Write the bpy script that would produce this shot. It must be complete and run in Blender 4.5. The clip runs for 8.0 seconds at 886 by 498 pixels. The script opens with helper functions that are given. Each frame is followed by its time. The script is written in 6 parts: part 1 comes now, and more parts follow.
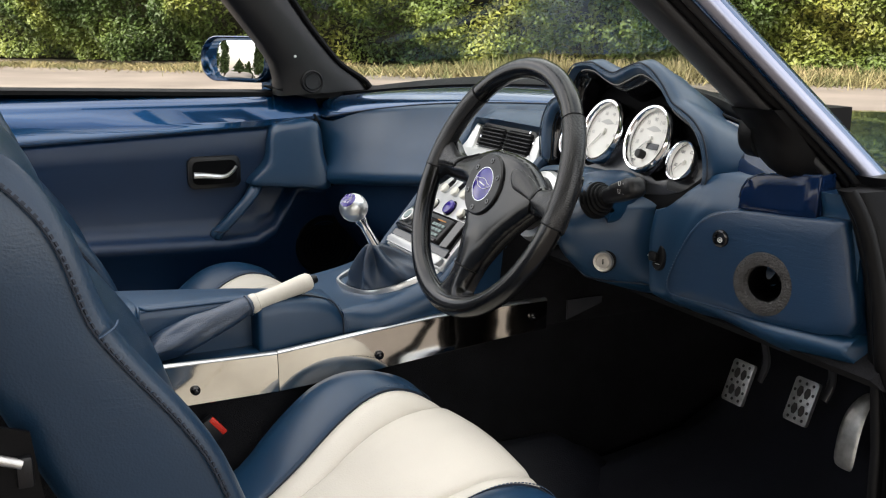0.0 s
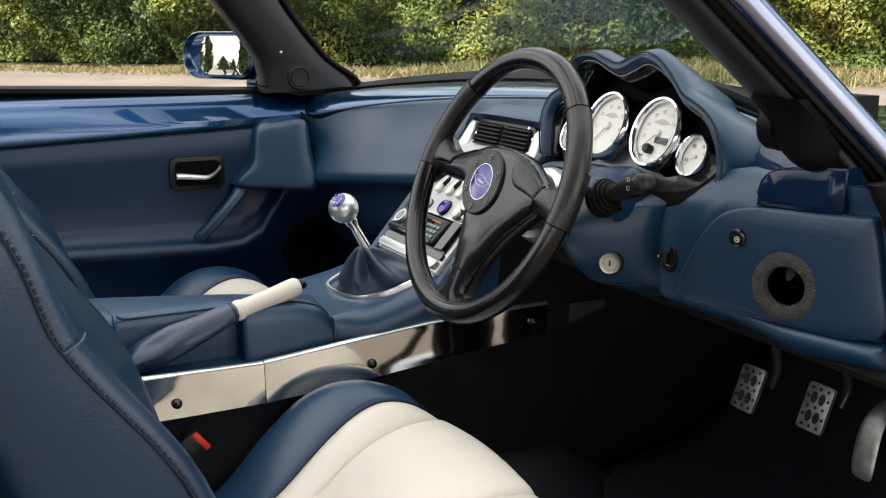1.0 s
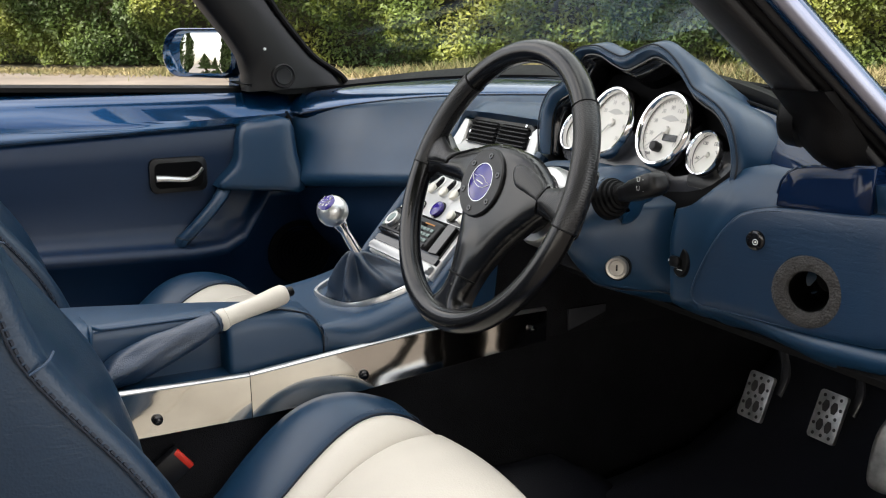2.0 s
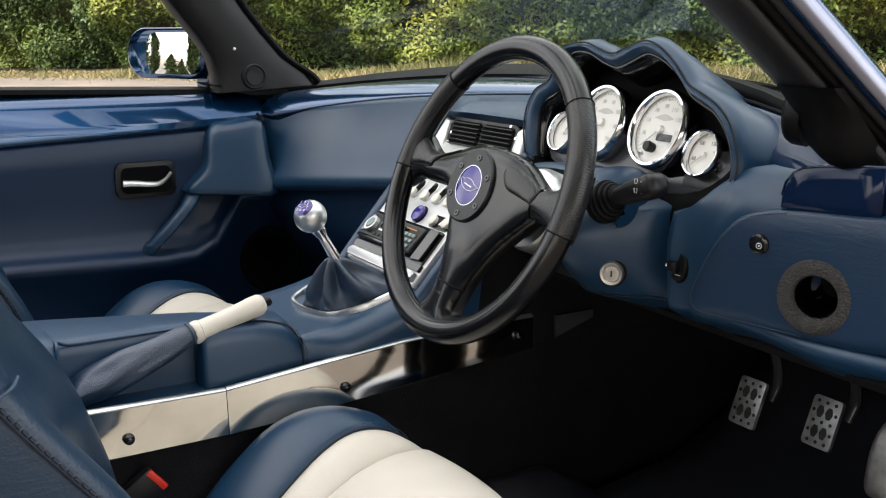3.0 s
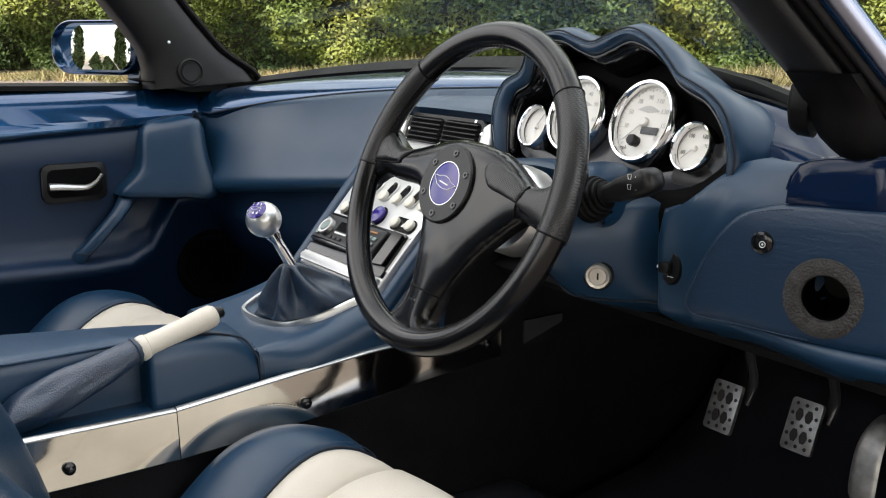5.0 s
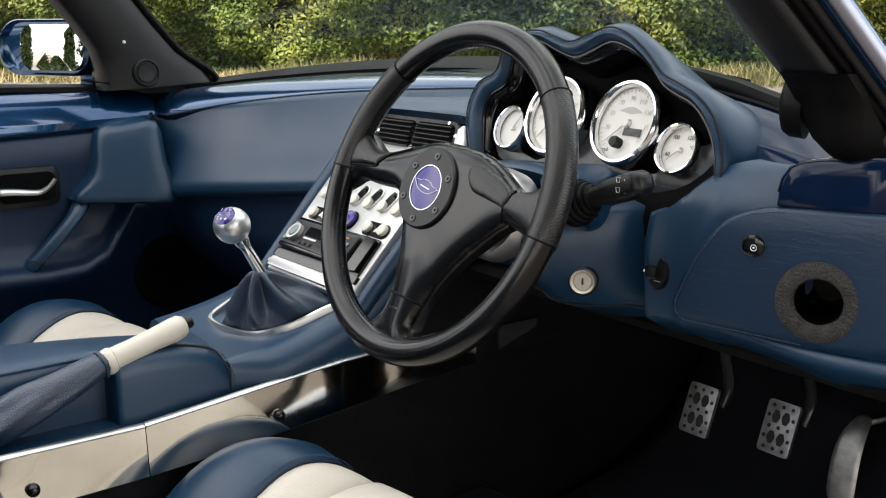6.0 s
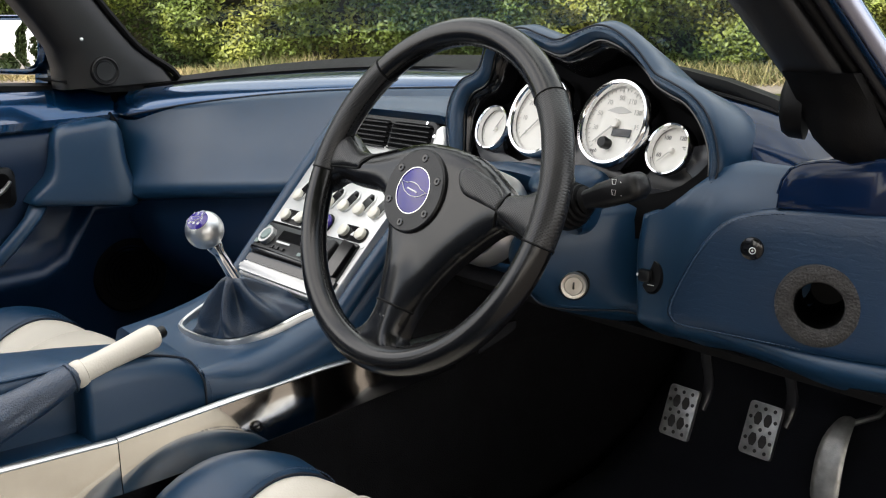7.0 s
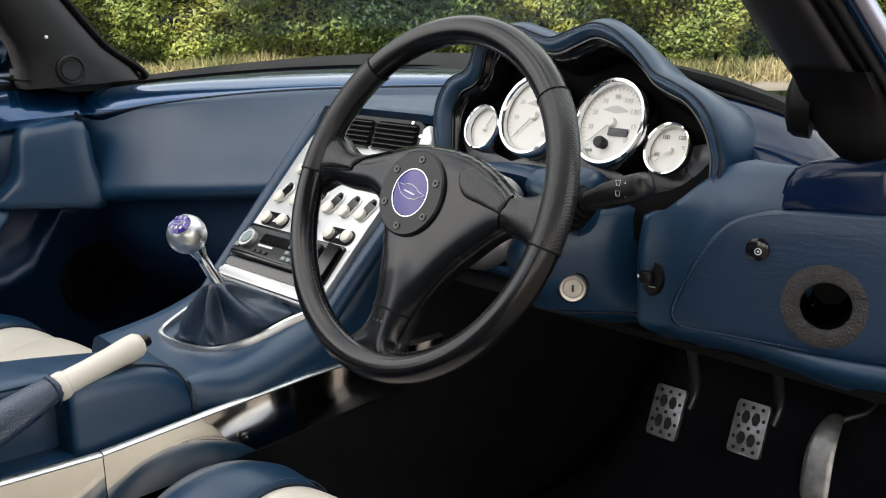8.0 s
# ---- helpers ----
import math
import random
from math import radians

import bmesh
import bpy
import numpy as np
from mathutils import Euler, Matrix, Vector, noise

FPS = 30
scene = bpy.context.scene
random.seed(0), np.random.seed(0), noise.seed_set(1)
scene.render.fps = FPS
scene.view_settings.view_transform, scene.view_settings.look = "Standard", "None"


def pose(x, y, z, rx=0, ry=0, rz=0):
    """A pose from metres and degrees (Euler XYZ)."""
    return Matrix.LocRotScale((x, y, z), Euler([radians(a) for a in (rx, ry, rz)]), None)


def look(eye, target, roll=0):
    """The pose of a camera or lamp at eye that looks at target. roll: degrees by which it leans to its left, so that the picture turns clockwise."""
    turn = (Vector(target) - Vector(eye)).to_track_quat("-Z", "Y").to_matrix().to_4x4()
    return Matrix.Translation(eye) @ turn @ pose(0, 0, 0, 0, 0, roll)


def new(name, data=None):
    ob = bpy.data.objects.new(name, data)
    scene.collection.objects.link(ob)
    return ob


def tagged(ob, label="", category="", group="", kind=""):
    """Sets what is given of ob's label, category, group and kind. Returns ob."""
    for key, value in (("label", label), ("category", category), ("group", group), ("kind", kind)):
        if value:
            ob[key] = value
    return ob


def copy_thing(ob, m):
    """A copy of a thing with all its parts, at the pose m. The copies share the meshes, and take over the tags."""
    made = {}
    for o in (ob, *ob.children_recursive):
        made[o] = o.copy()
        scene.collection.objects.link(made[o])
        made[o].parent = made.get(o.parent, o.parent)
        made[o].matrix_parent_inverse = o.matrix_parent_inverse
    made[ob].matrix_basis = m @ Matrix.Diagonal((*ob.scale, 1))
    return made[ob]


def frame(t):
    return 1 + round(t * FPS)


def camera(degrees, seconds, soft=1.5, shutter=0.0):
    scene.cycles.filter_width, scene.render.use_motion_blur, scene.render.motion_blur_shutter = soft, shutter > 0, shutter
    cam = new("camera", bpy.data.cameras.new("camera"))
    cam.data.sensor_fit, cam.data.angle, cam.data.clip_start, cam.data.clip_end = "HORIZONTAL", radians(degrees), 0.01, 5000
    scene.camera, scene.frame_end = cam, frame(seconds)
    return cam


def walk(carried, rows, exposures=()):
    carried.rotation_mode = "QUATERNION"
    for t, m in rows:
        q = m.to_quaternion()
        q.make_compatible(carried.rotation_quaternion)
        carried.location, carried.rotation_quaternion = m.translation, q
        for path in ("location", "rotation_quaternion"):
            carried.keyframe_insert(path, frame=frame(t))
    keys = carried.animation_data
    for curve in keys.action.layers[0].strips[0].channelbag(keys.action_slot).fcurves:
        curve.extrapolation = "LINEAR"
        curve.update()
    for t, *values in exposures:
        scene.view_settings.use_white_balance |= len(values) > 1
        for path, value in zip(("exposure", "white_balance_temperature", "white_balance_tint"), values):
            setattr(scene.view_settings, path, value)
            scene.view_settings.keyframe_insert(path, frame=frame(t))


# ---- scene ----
from mathutils.geometry import delaunay_2d_cdt

cam = camera(47.8, 8.0, soft=1.15)
PATH = [
    (0, (1.4292, -0.5814, 0.898), (-0.3235, 0.2712, 0.451), 0.2),
    (0.5, (1.391, -0.5717, 0.889), (-0.3579, 0.291, 0.444), 0.1),
    (1, (1.359, -0.5576, 0.882), (-0.3841, 0.3157, 0.438), -0.1),
    (2.5, (1.2621, -0.5379, 0.867), (-0.4528, 0.3912, 0.427), -0.3),
    (3, (1.2372, -0.5364, 0.865), (-0.46, 0.4265, 0.426), -0.4),
    (3.5, (1.2126, -0.537, 0.862), (-0.4672, 0.4577, 0.425), -0.3),
    (4, (1.186, -0.537, 0.855), (-0.4746, 0.4898, 0.417), -0.3),
    (4.5, (1.1634, -0.537, 0.85), (-0.4782, 0.5187, 0.413), -0.3),
    (6, (1.0992, -0.5478, 0.848), (-0.4577, 0.6302, 0.412), -0.2),
    (6.5, (1.0768, -0.5529, 0.845), (-0.4501, 0.6638, 0.409), -0.1),
    (7, (1.0529, -0.5564, 0.847), (-0.4409, 0.6998, 0.408), -0.0),
    (7.5, (1.0325, -0.5611, 0.848), (-0.4278, 0.7315, 0.406), 0.0),
    (8, (1.0102, -0.5714, 0.848), (-0.4213, 0.7525, 0.403), 0.0),
]
walk(cam, [(t, look(eye, target, roll)) for t, eye, target, roll in PATH])

# ---- light ----
SUN_EL, SUN_AZ = 42.0, 148.0   # degrees; azimuth of the sun, clockwise from +y
world = bpy.data.worlds.new("sky")
scene.world = world
world.use_nodes = True
wn = world.node_tree
sky = wn.nodes.new("ShaderNodeTexSky")
sky.sky_type, sky.sun_disc = "NISHITA", False
sky.sun_elevation, sky.sun_rotation = radians(SUN_EL), radians(SUN_AZ)
sky.air_density, sky.dust_density = 1.0, 3.0
haze = wn.nodes.new("ShaderNodeMix")
haze.data_type = "RGBA"
cloud = wn.nodes.new("ShaderNodeTexNoise")
cloud.inputs["Scale"].default_value, cloud.inputs["Detail"].default_value = 2.3, 5.0
spread = wn.nodes.new("ShaderNodeMapRange")
spread.inputs["From Min"].default_value, spread.inputs["From Max"].default_value = 0.40, 0.60
spread.inputs["To Min"].default_value, spread.inputs["To Max"].default_value = 0.12, 0.95
aim = wn.nodes.new("ShaderNodeTexCoord")
wn.links.new(aim.outputs["Generated"], cloud.inputs["Vector"])
wn.links.new(cloud.outputs["Fac"], spread.inputs["Value"])
wn.links.new(spread.outputs[0], haze.inputs["Factor"])
wn.links.new(sky.outputs[0], haze.inputs["A"])
haze.inputs["B"].default_value = (10.9, 10.5, 10.0, 1)
wn.links.new(haze.outputs["Result"], wn.nodes["Background"].inputs[0])
wn.nodes["Background"].inputs[1].default_value = 0.13
sun = new("sun", bpy.data.lights.new("sun", "SUN"))
sun.data.energy, sun.data.angle, sun.data.color = 2.4, radians(20), (1.0, 0.92, 0.80)
sx, sy = math.sin(radians(SUN_AZ)), math.cos(radians(SUN_AZ))
sun.matrix_world = look((sx * 20, sy * 20, 20 * math.tan(radians(SUN_EL))), (0, 0, 0))
scene.view_settings.exposure = 1.53


# ---- materials ----
def mat(name, colour, rough=0.5, metal=0.0, grain=None, bump=0.0, vary=0.0, coat=0.0, broad=None, ramp=None, island=0.0, spec=0.5, sheen=0.0, crease=0.0):
    """A procedural surface: grain is its fine scale (1/m), broad its large one; vary how far the tone drifts."""
    m = bpy.data.materials.new(name)
    m.use_nodes = True
    nt = m.node_tree
    b = nt.nodes["Principled BSDF"]
    b.inputs["Base Color"].default_value = (*colour, 1)
    b.inputs["Roughness"].default_value = rough
    b.inputs["Metallic"].default_value = metal
    b.inputs["Coat Weight"].default_value = coat
    b.inputs["Coat Roughness"].default_value = 0.04
    b.inputs["Coat IOR"].default_value = 1.55
    b.inputs["Specular IOR Level"].default_value = spec
    b.inputs["Sheen Weight"].default_value = sheen
    geo = nt.nodes.new("ShaderNodeTexCoord")
    def noise_at(scale, detail=4.0):
        n = nt.nodes.new("ShaderNodeTexNoise")
        n.inputs["Scale"].default_value = scale
        n.inputs["Detail"].default_value = detail
        nt.links.new(geo.outputs["Object"], n.inputs["Vector"])
        return n
    if vary:
        n = noise_at(broad or 6.0)
        mr = nt.nodes.new("ShaderNodeMapRange")
        mr.inputs["From Min"].default_value, mr.inputs["From Max"].default_value = 0.3, 0.7
        mr.inputs["To Min"].default_value, mr.inputs["To Max"].default_value = 1 - vary, 1 + vary
        nt.links.new(n.outputs["Fac"], mr.inputs["Value"])
        last = mr.outputs[0]
        if island:
            g = nt.nodes.new("ShaderNodeNewGeometry")
            m2 = nt.nodes.new("ShaderNodeMapRange")
            m2.inputs["To Min"].default_value, m2.inputs["To Max"].default_value = 1 - island, 1 + island
            nt.links.new(g.outputs["Random Per Island"], m2.inputs["Value"])
            mu = nt.nodes.new("ShaderNodeMath")
            mu.operation = "MULTIPLY"
            nt.links.new(last, mu.inputs[0])
            nt.links.new(m2.outputs[0], mu.inputs[1])
            last = mu.outputs[0]
        hs = nt.nodes.new("ShaderNodeHueSaturation")
        hs.inputs["Color"].default_value = (*colour, 1)
        nt.links.new(last, hs.inputs["Value"])
        nt.links.new(hs.outputs[0], b.inputs["Base Color"])
        r2 = nt.nodes.new("ShaderNodeMapRange")
        r2.inputs["To Min"].default_value, r2.inputs["To Max"].default_value = max(0.02, rough - 0.05), min(1, rough + 0.05)
        n2 = noise_at((broad or 6.0) * 5)
        nt.links.new(n2.outputs["Fac"], r2.inputs["Value"])
        nt.links.new(r2.outputs[0], b.inputs["Roughness"])
        if ramp:
            cr = nt.nodes.new("ShaderNodeValToRGB")
            els = cr.color_ramp.elements
            while len(els) < len(ramp):
                els.new(0.5)
            for e, (p, c) in zip(els, ramp):
                e.position, e.color = p, (*c, 1)
            nt.links.new(n.outputs["Fac"], cr.inputs[0])
            nt.links.new(cr.outputs[0], hs.inputs["Color"])
    if bump:
        v = nt.nodes.new("ShaderNodeTexVoronoi")
        v.inputs["Scale"].default_value = grain
        nt.links.new(geo.outputs["Object"], v.inputs["Vector"])
        n3 = noise_at(grain * 0.9, 2.0)
        ad = nt.nodes.new("ShaderNodeMath")
        ad.operation = "ADD"
        nt.links.new(v.outputs["Distance"], ad.inputs[0])
        nt.links.new(n3.outputs["Fac"], ad.inputs[1])
        bp = nt.nodes.new("ShaderNodeBump")
        bp.inputs["Strength"].default_value = bump
        bp.inputs["Distance"].default_value = 0.001
        nt.links.new(ad.outputs[0], bp.inputs["Height"])
        nt.links.new(bp.outputs[0], b.inputs["Normal"])
        if crease:
            cm_map = nt.nodes.new("ShaderNodeMapping")
            cm_map.inputs["Scale"].default_value = (1.0, 1.0, 5.5)
            cn = nt.nodes.new("ShaderNodeTexNoise")
            cn.inputs["Scale"].default_value, cn.inputs["Detail"].default_value, cn.inputs["Distortion"].default_value = 26.0, 3.0, 1.2
            ridge_ = nt.nodes.new("ShaderNodeMapRange")
            ridge_.inputs["From Min"].default_value, ridge_.inputs["From Max"].default_value = 0.42, 0.50
            patch = noise_at(7.0, 1.0)
            patch_r = nt.nodes.new("ShaderNodeMapRange")
            patch_r.inputs["From Min"].default_value, patch_r.inputs["From Max"].default_value = 0.48, 0.66
            fade = nt.nodes.new("ShaderNodeMath")
            fade.operation = "MULTIPLY"
            cb = nt.nodes.new("ShaderNodeBump")
            cb.inputs["Strength"].default_value, cb.inputs["Distance"].default_value = crease, 0.0012
            nt.links.new(geo.outputs["Object"], cm_map.inputs["Vector"])
            nt.links.new(cm_map.outputs[0], cn.inputs["Vector"])
            nt.links.new(cn.outputs["Fac"], ridge_.inputs["Value"])
            nt.links.new(patch.outputs["Fac"], patch_r.inputs["Value"])
            nt.links.new(ridge_.outputs[0], fade.inputs[0])
            nt.links.new(patch_r.outputs[0], fade.inputs[1])
            nt.links.new(fade.outputs[0], cb.inputs["Height"])
            nt.links.new(bp.outputs[0], cb.inputs["Normal"])
            nt.links.new(cb.outputs[0], b.inputs["Normal"])
    return m


NAVY = mat("navy_leather", (0.0055, 0.0325, 0.076), 0.39, spec=0.54, grain=900, bump=0.05, vary=0.06, broad=5)
NAVY_GRAIN = mat("navy_grained_leather", (0.0045, 0.0225, 0.0560), 0.38, spec=0.50, grain=620, bump=0.06, vary=0.10, broad=9, crease=0.10)
GAITER = mat("soft_navy_leather", (0.0075, 0.024, 0.055), 0.38, spec=0.8, grain=620, bump=0.42, vary=0.16, broad=16)
DOORHIDE = mat("dark_navy_leather", (0.0050, 0.0195, 0.052), 0.39, spec=0.37, grain=900, bump=0.05, vary=0.08, broad=5)
CREAM = mat("cream_leather", (0.64, 0.595, 0.515), 0.48, grain=480, bump=0.18, vary=0.05, broad=8)
BLACKHIDE = mat("black_leather", (0.0035, 0.0035, 0.004), 0.23, spec=0.42, grain=1100, bump=0.03, vary=0.08, broad=9)
PAINT = mat("blue_paint", (0.0008, 0.040, 0.118), 0.26, metal=0.80, coat=1.0)
CAPNAVY = mat("navy_lacquer", (0.0032, 0.011, 0.038), 0.10, spec=0.26, vary=0.05, broad=20)
CAPBLUE = mat("navy_gloss_trim", (0.003, 0.013, 0.042), 0.07, spec=0.36, vary=0.05, broad=20)
PLASTIC = mat("black_plastic", (0.005, 0.005, 0.006), 0.36, spec=0.35, grain=900, bump=0.12, vary=0.15, broad=20)
RUBBER = mat("black_rubber", (0.0022, 0.0022, 0.0026), 0.5, spec=0.12, grain=700, bump=0.10, vary=0.2, broad=15)
TRIM = mat("charcoal_trim", (0.0065, 0.0065, 0.0078), 0.42, spec=0.4, grain=800, bump=0.10, vary=0.15, broad=12)
WELLBLACK = mat("matt_black", (0.003, 0.003, 0.0035), 0.75, spec=0.06, vary=0.1, broad=20)
GLOSSBLACK = mat("gloss_black", (0.006, 0.006, 0.007), 0.12, vary=0.1, broad=20)
CARPET = mat("black_carpet", (0.007, 0.007, 0.0085), 0.95, spec=0.2, grain=700, bump=0.8, vary=0.3, broad=20)
VINYL = mat("dark_navy_vinyl", (0.010, 0.011, 0.017), 0.55, spec=0.5, grain=500, bump=0.3, vary=0.2, broad=9)
CHROME = mat("chrome", (0.85, 0.85, 0.86), 0.06, metal=1.0, vary=0.02, broad=30)
POLISHED = mat("polished_aluminium", (0.60, 0.56, 0.50), 0.04, metal=1.0, vary=0.05, broad=25)
qn = POLISHED.node_tree
q_c, q_m, q_n, q_b = (qn.nodes.new(k) for k in ("ShaderNodeTexCoord", "ShaderNodeMapping", "ShaderNodeTexNoise", "ShaderNodeBump"))
q_m.inputs["Scale"].default_value = (1.0, 1.0, 2.2)
q_n.inputs["Scale"].default_value, q_n.inputs["Detail"].default_value = 9.0, 1.0
q_b.inputs["Strength"].default_value, q_b.inputs["Distance"].default_value = 0.04, 0.02
for a, b in ((q_c.outputs["Object"], q_m.inputs["Vector"]), (q_m.outputs[0], q_n.inputs["Vector"]), (q_n.outputs["Fac"], q_b.inputs["Height"]), (q_b.outputs[0], qn.nodes["Principled BSDF"].inputs["Normal"])):
    qn.links.new(a, b)
# pale metal standing for the sky's reflection in the pillar paint
SKY_STRIP = mat("pale_sky_strip", (0.30, 0.31, 0.38), 0.32, metal=1.0, vary=0.04, broad=12)
SATIN = mat("satin_aluminium", (0.70, 0.70, 0.69), 0.34, metal=1.0, grain=900, bump=0.06, vary=0.06, broad=30)
PANELSILVER = mat("silver_panel", (0.70, 0.70, 0.69), 0.42, metal=0.55, grain=900, bump=0.05, vary=0.05, broad=30)
DIAL = mat("white_dial", (0.82, 0.80, 0.755), 0.5, vary=0.02, broad=30)
PRINT = mat("dial_print", (0.10, 0.10, 0.10), 0.5)
GREYPRINT = mat("faded_print", (0.53, 0.52, 0.50), 0.5)
PURPLE = mat("purple_enamel", (0.030, 0.016, 0.20), 0.10, spec=0.6, vary=0.1, broad=60)
WHITEPRINT = mat("white_print", (0.75, 0.75, 0.75), 0.5)
FOAM = mat("grey_foam", (0.034, 0.033, 0.033), 0.95, grain=420, bump=1.0, vary=0.25, broad=120)
RED = mat("red_plastic", (0.6, 0.03, 0.015), 0.35)
PEDALDARK = mat("dark_pedal_mark", (0.030, 0.026, 0.024), 0.6, vary=0.3, broad=90)
STITCH = mat("navy_thread", (0.034, 0.060, 0.105), 0.7)
DARKTHREAD = mat("dark_thread", (0.008, 0.012, 0.022), 0.8)
GREYPANEL = mat("grey_binnacle", (0.032, 0.033, 0.038), 0.24, grain=900, bump=0.05, vary=0.1, broad=20)
ASPHALT = mat("pale_asphalt", (0.205, 0.175, 0.148), 0.9, grain=90, bump=0.6, vary=0.22, broad=0.7)
LEAF = mat("hedge_leaf", (0.10, 0.13, 0.02), 0.55, vary=0.35, broad=0.6, island=0.35,
           ramp=[(0.30, (0.034, 0.075, 0.018)), (0.46, (0.080, 0.125, 0.024)), (0.60, (0.130, 0.160, 0.028)), (0.74, (0.20, 0.185, 0.038))])
TREELEAF = mat("tree_leaf", (0.08, 0.12, 0.03), 0.6, vary=0.3, broad=0.6, island=0.3)
TWIG = mat("bark", (0.10, 0.075, 0.05), 0.9, vary=0.3, broad=6)
STRAW = mat("dry_grass", (0.24, 0.195, 0.10), 0.8, vary=0.35, broad=1.3, island=0.4,
            ramp=[(0.32, (0.10, 0.125, 0.035)), (0.48, (0.20, 0.175, 0.075)), (0.66, (0.27, 0.215, 0.115))])
# dark colour standing for the shade inside the hedge
HEDGE_SHADE = mat("hedge_shade", (0.035, 0.035, 0.018), 0.95, vary=0.3, broad=1.5)
SATIN_WORN = mat("worn_aluminium", (0.56, 0.55, 0.53), 0.42, metal=0.9, grain=700, bump=0.12, vary=0.25, broad=70)
SATIN_DARK = mat("dull_aluminium", (0.46, 0.46, 0.45), 0.36, metal=1.0, vary=0.04, broad=20)
CREAMKNOB = mat("cream_plastic", (0.74, 0.71, 0.62), 0.35, vary=0.03, broad=60)
KEYGREY = mat("grey_keys", (0.20, 0.26, 0.25), 0.4, vary=0.1, broad=80)
AMBER = mat("amber_print", (0.5, 0.2, 0.03), 0.4)
NAVY_BACK = mat("navy_seat_leather", (0.0058, 0.0215, 0.046), 0.37, spec=0.52, grain=420, bump=0.16, vary=0.14, broad=8, crease=0.14)
PERFORATED = mat("perforated_leather", (0.007, 0.007, 0.008), 0.30, spec=0.5)
pn = PERFORATED.node_tree
p_c, p_v, p_r, p_m, p_b = (pn.nodes.new(k) for k in ("ShaderNodeTexCoord", "ShaderNodeTexVoronoi", "ShaderNodeMapRange", "ShaderNodeMix", "ShaderNodeBump"))
p_v.voronoi_dimensions = "2D"
p_v.inputs["Scale"].default_value, p_v.inputs["Randomness"].default_value = 520, 0.0
p_map = pn.nodes.new("ShaderNodeMapping")
p_r.inputs["From Min"].default_value, p_r.inputs["From Max"].default_value = 0.20, 0.36
p_m.data_type = "RGBA"
p_m.inputs["A"].default_value, p_m.inputs["B"].default_value = (0.0005, 0.0005, 0.0005, 1), (0.011, 0.011, 0.012, 1)
p_b.inputs["Strength"].default_value, p_b.inputs["Distance"].default_value = 0.45, 0.001
for a, b in ((p_c.outputs["Object"], p_map.inputs["Vector"]), (p_map.outputs[0], p_v.inputs["Vector"]), (p_v.outputs["Distance"], p_r.inputs["Value"]), (p_r.outputs[0], p_m.inputs["Factor"]), (p_r.outputs[0], p_b.inputs["Height"]), (p_m.outputs["Result"], pn.nodes["Principled BSDF"].inputs["Base Color"]), (p_b.outputs[0], pn.nodes["Principled BSDF"].inputs["Normal"])):
    pn.links.new(a, b)
LOCKMETAL = mat("brushed_lock_metal", (0.52, 0.50, 0.46), 0.34, metal=0.9, grain=900, bump=0.05, vary=0.12, broad=80)
GLASS = bpy.data.materials.new("windscreen_glass")
GLASS.use_nodes = True
gn = GLASS.node_tree
gn.nodes.remove(gn.nodes["Principled BSDF"])
g_t, g_g, g_f, g_p, g_a, g_m = (gn.nodes.new(k) for k in ("ShaderNodeBsdfTransparent", "ShaderNodeBsdfGlossy", "ShaderNodeLayerWeight", "ShaderNodeMath", "ShaderNodeMath", "ShaderNodeMixShader"))
g_t.inputs[0].default_value = (0.86, 0.91, 0.90, 1)
g_g.inputs["Roughness"].default_value = 0.0
g_p.operation, g_a.operation = "POWER", "MULTIPLY_ADD"
g_p.inputs[1].default_value = 5.0
g_a.inputs[1].default_value, g_a.inputs[2].default_value = 0.9, 0.045
for a, b in ((g_f.outputs["Facing"], g_p.inputs[0]), (g_p.outputs[0], g_a.inputs[0]), (g_a.outputs[0], g_m.inputs[0]), (g_t.outputs[0], g_m.inputs[1]), (g_g.outputs[0], g_m.inputs[2]), (g_m.outputs[0], gn.nodes["Material Output"].inputs[0])):
    gn.links.new(a, b)
MIRROR = mat("mirror_glass", (0.60, 0.62, 0.64), 0.01, metal=1.0)


# ---- mesh helpers ----
def V(*a):
    return Vector(a)


def thing(name, label, category, at=(0, 0, 0), group="", kind=""):
    ob = new(name)
    ob.location = at
    ob.empty_display_size = 0.05
    return tagged(ob, label, category, group, kind)


def finish(bm, name, material, sharp):
    bmesh.ops.recalc_face_normals(bm, faces=bm.faces)
    me = bpy.data.meshes.new(name)
    bm.to_mesh(me)
    bm.free()
    me.materials.append(material)
    me.shade_smooth()
    me.set_sharp_from_angle(angle=radians(sharp))
    return me


def part(name, bm, material, parent, label="", sharp=38, subdiv=0, solid=0.0):
    ob = new(name, finish(bm, name, material, sharp))
    ob.parent = parent
    top = parent
    while top.parent:
        top = top.parent
    if parent == top:
        ob.matrix_parent_inverse = Matrix.Translation(-Vector(top.location))
    if solid:
        s = ob.modifiers.new("thickness", "SOLIDIFY")
        s.thickness, s.offset = solid, -1
    if subdiv:
        s = ob.modifiers.new("soft", "SUBSURF")
        s.levels = s.render_levels = subdiv
    return tagged(ob, label)


def solo(name, bm, material, label, category, kind="", group="", sharp=38, solid=0.0, subdiv=0):
    ob = new(name, finish(bm, name, material, sharp))
    if solid:
        s = ob.modifiers.new("thickness", "SOLIDIFY")
        s.thickness, s.offset = solid, -1
    if subdiv:
        s = ob.modifiers.new("soft", "SUBSURF")
        s.levels = s.render_levels = subdiv
    return tagged(ob, label, category, group, kind)


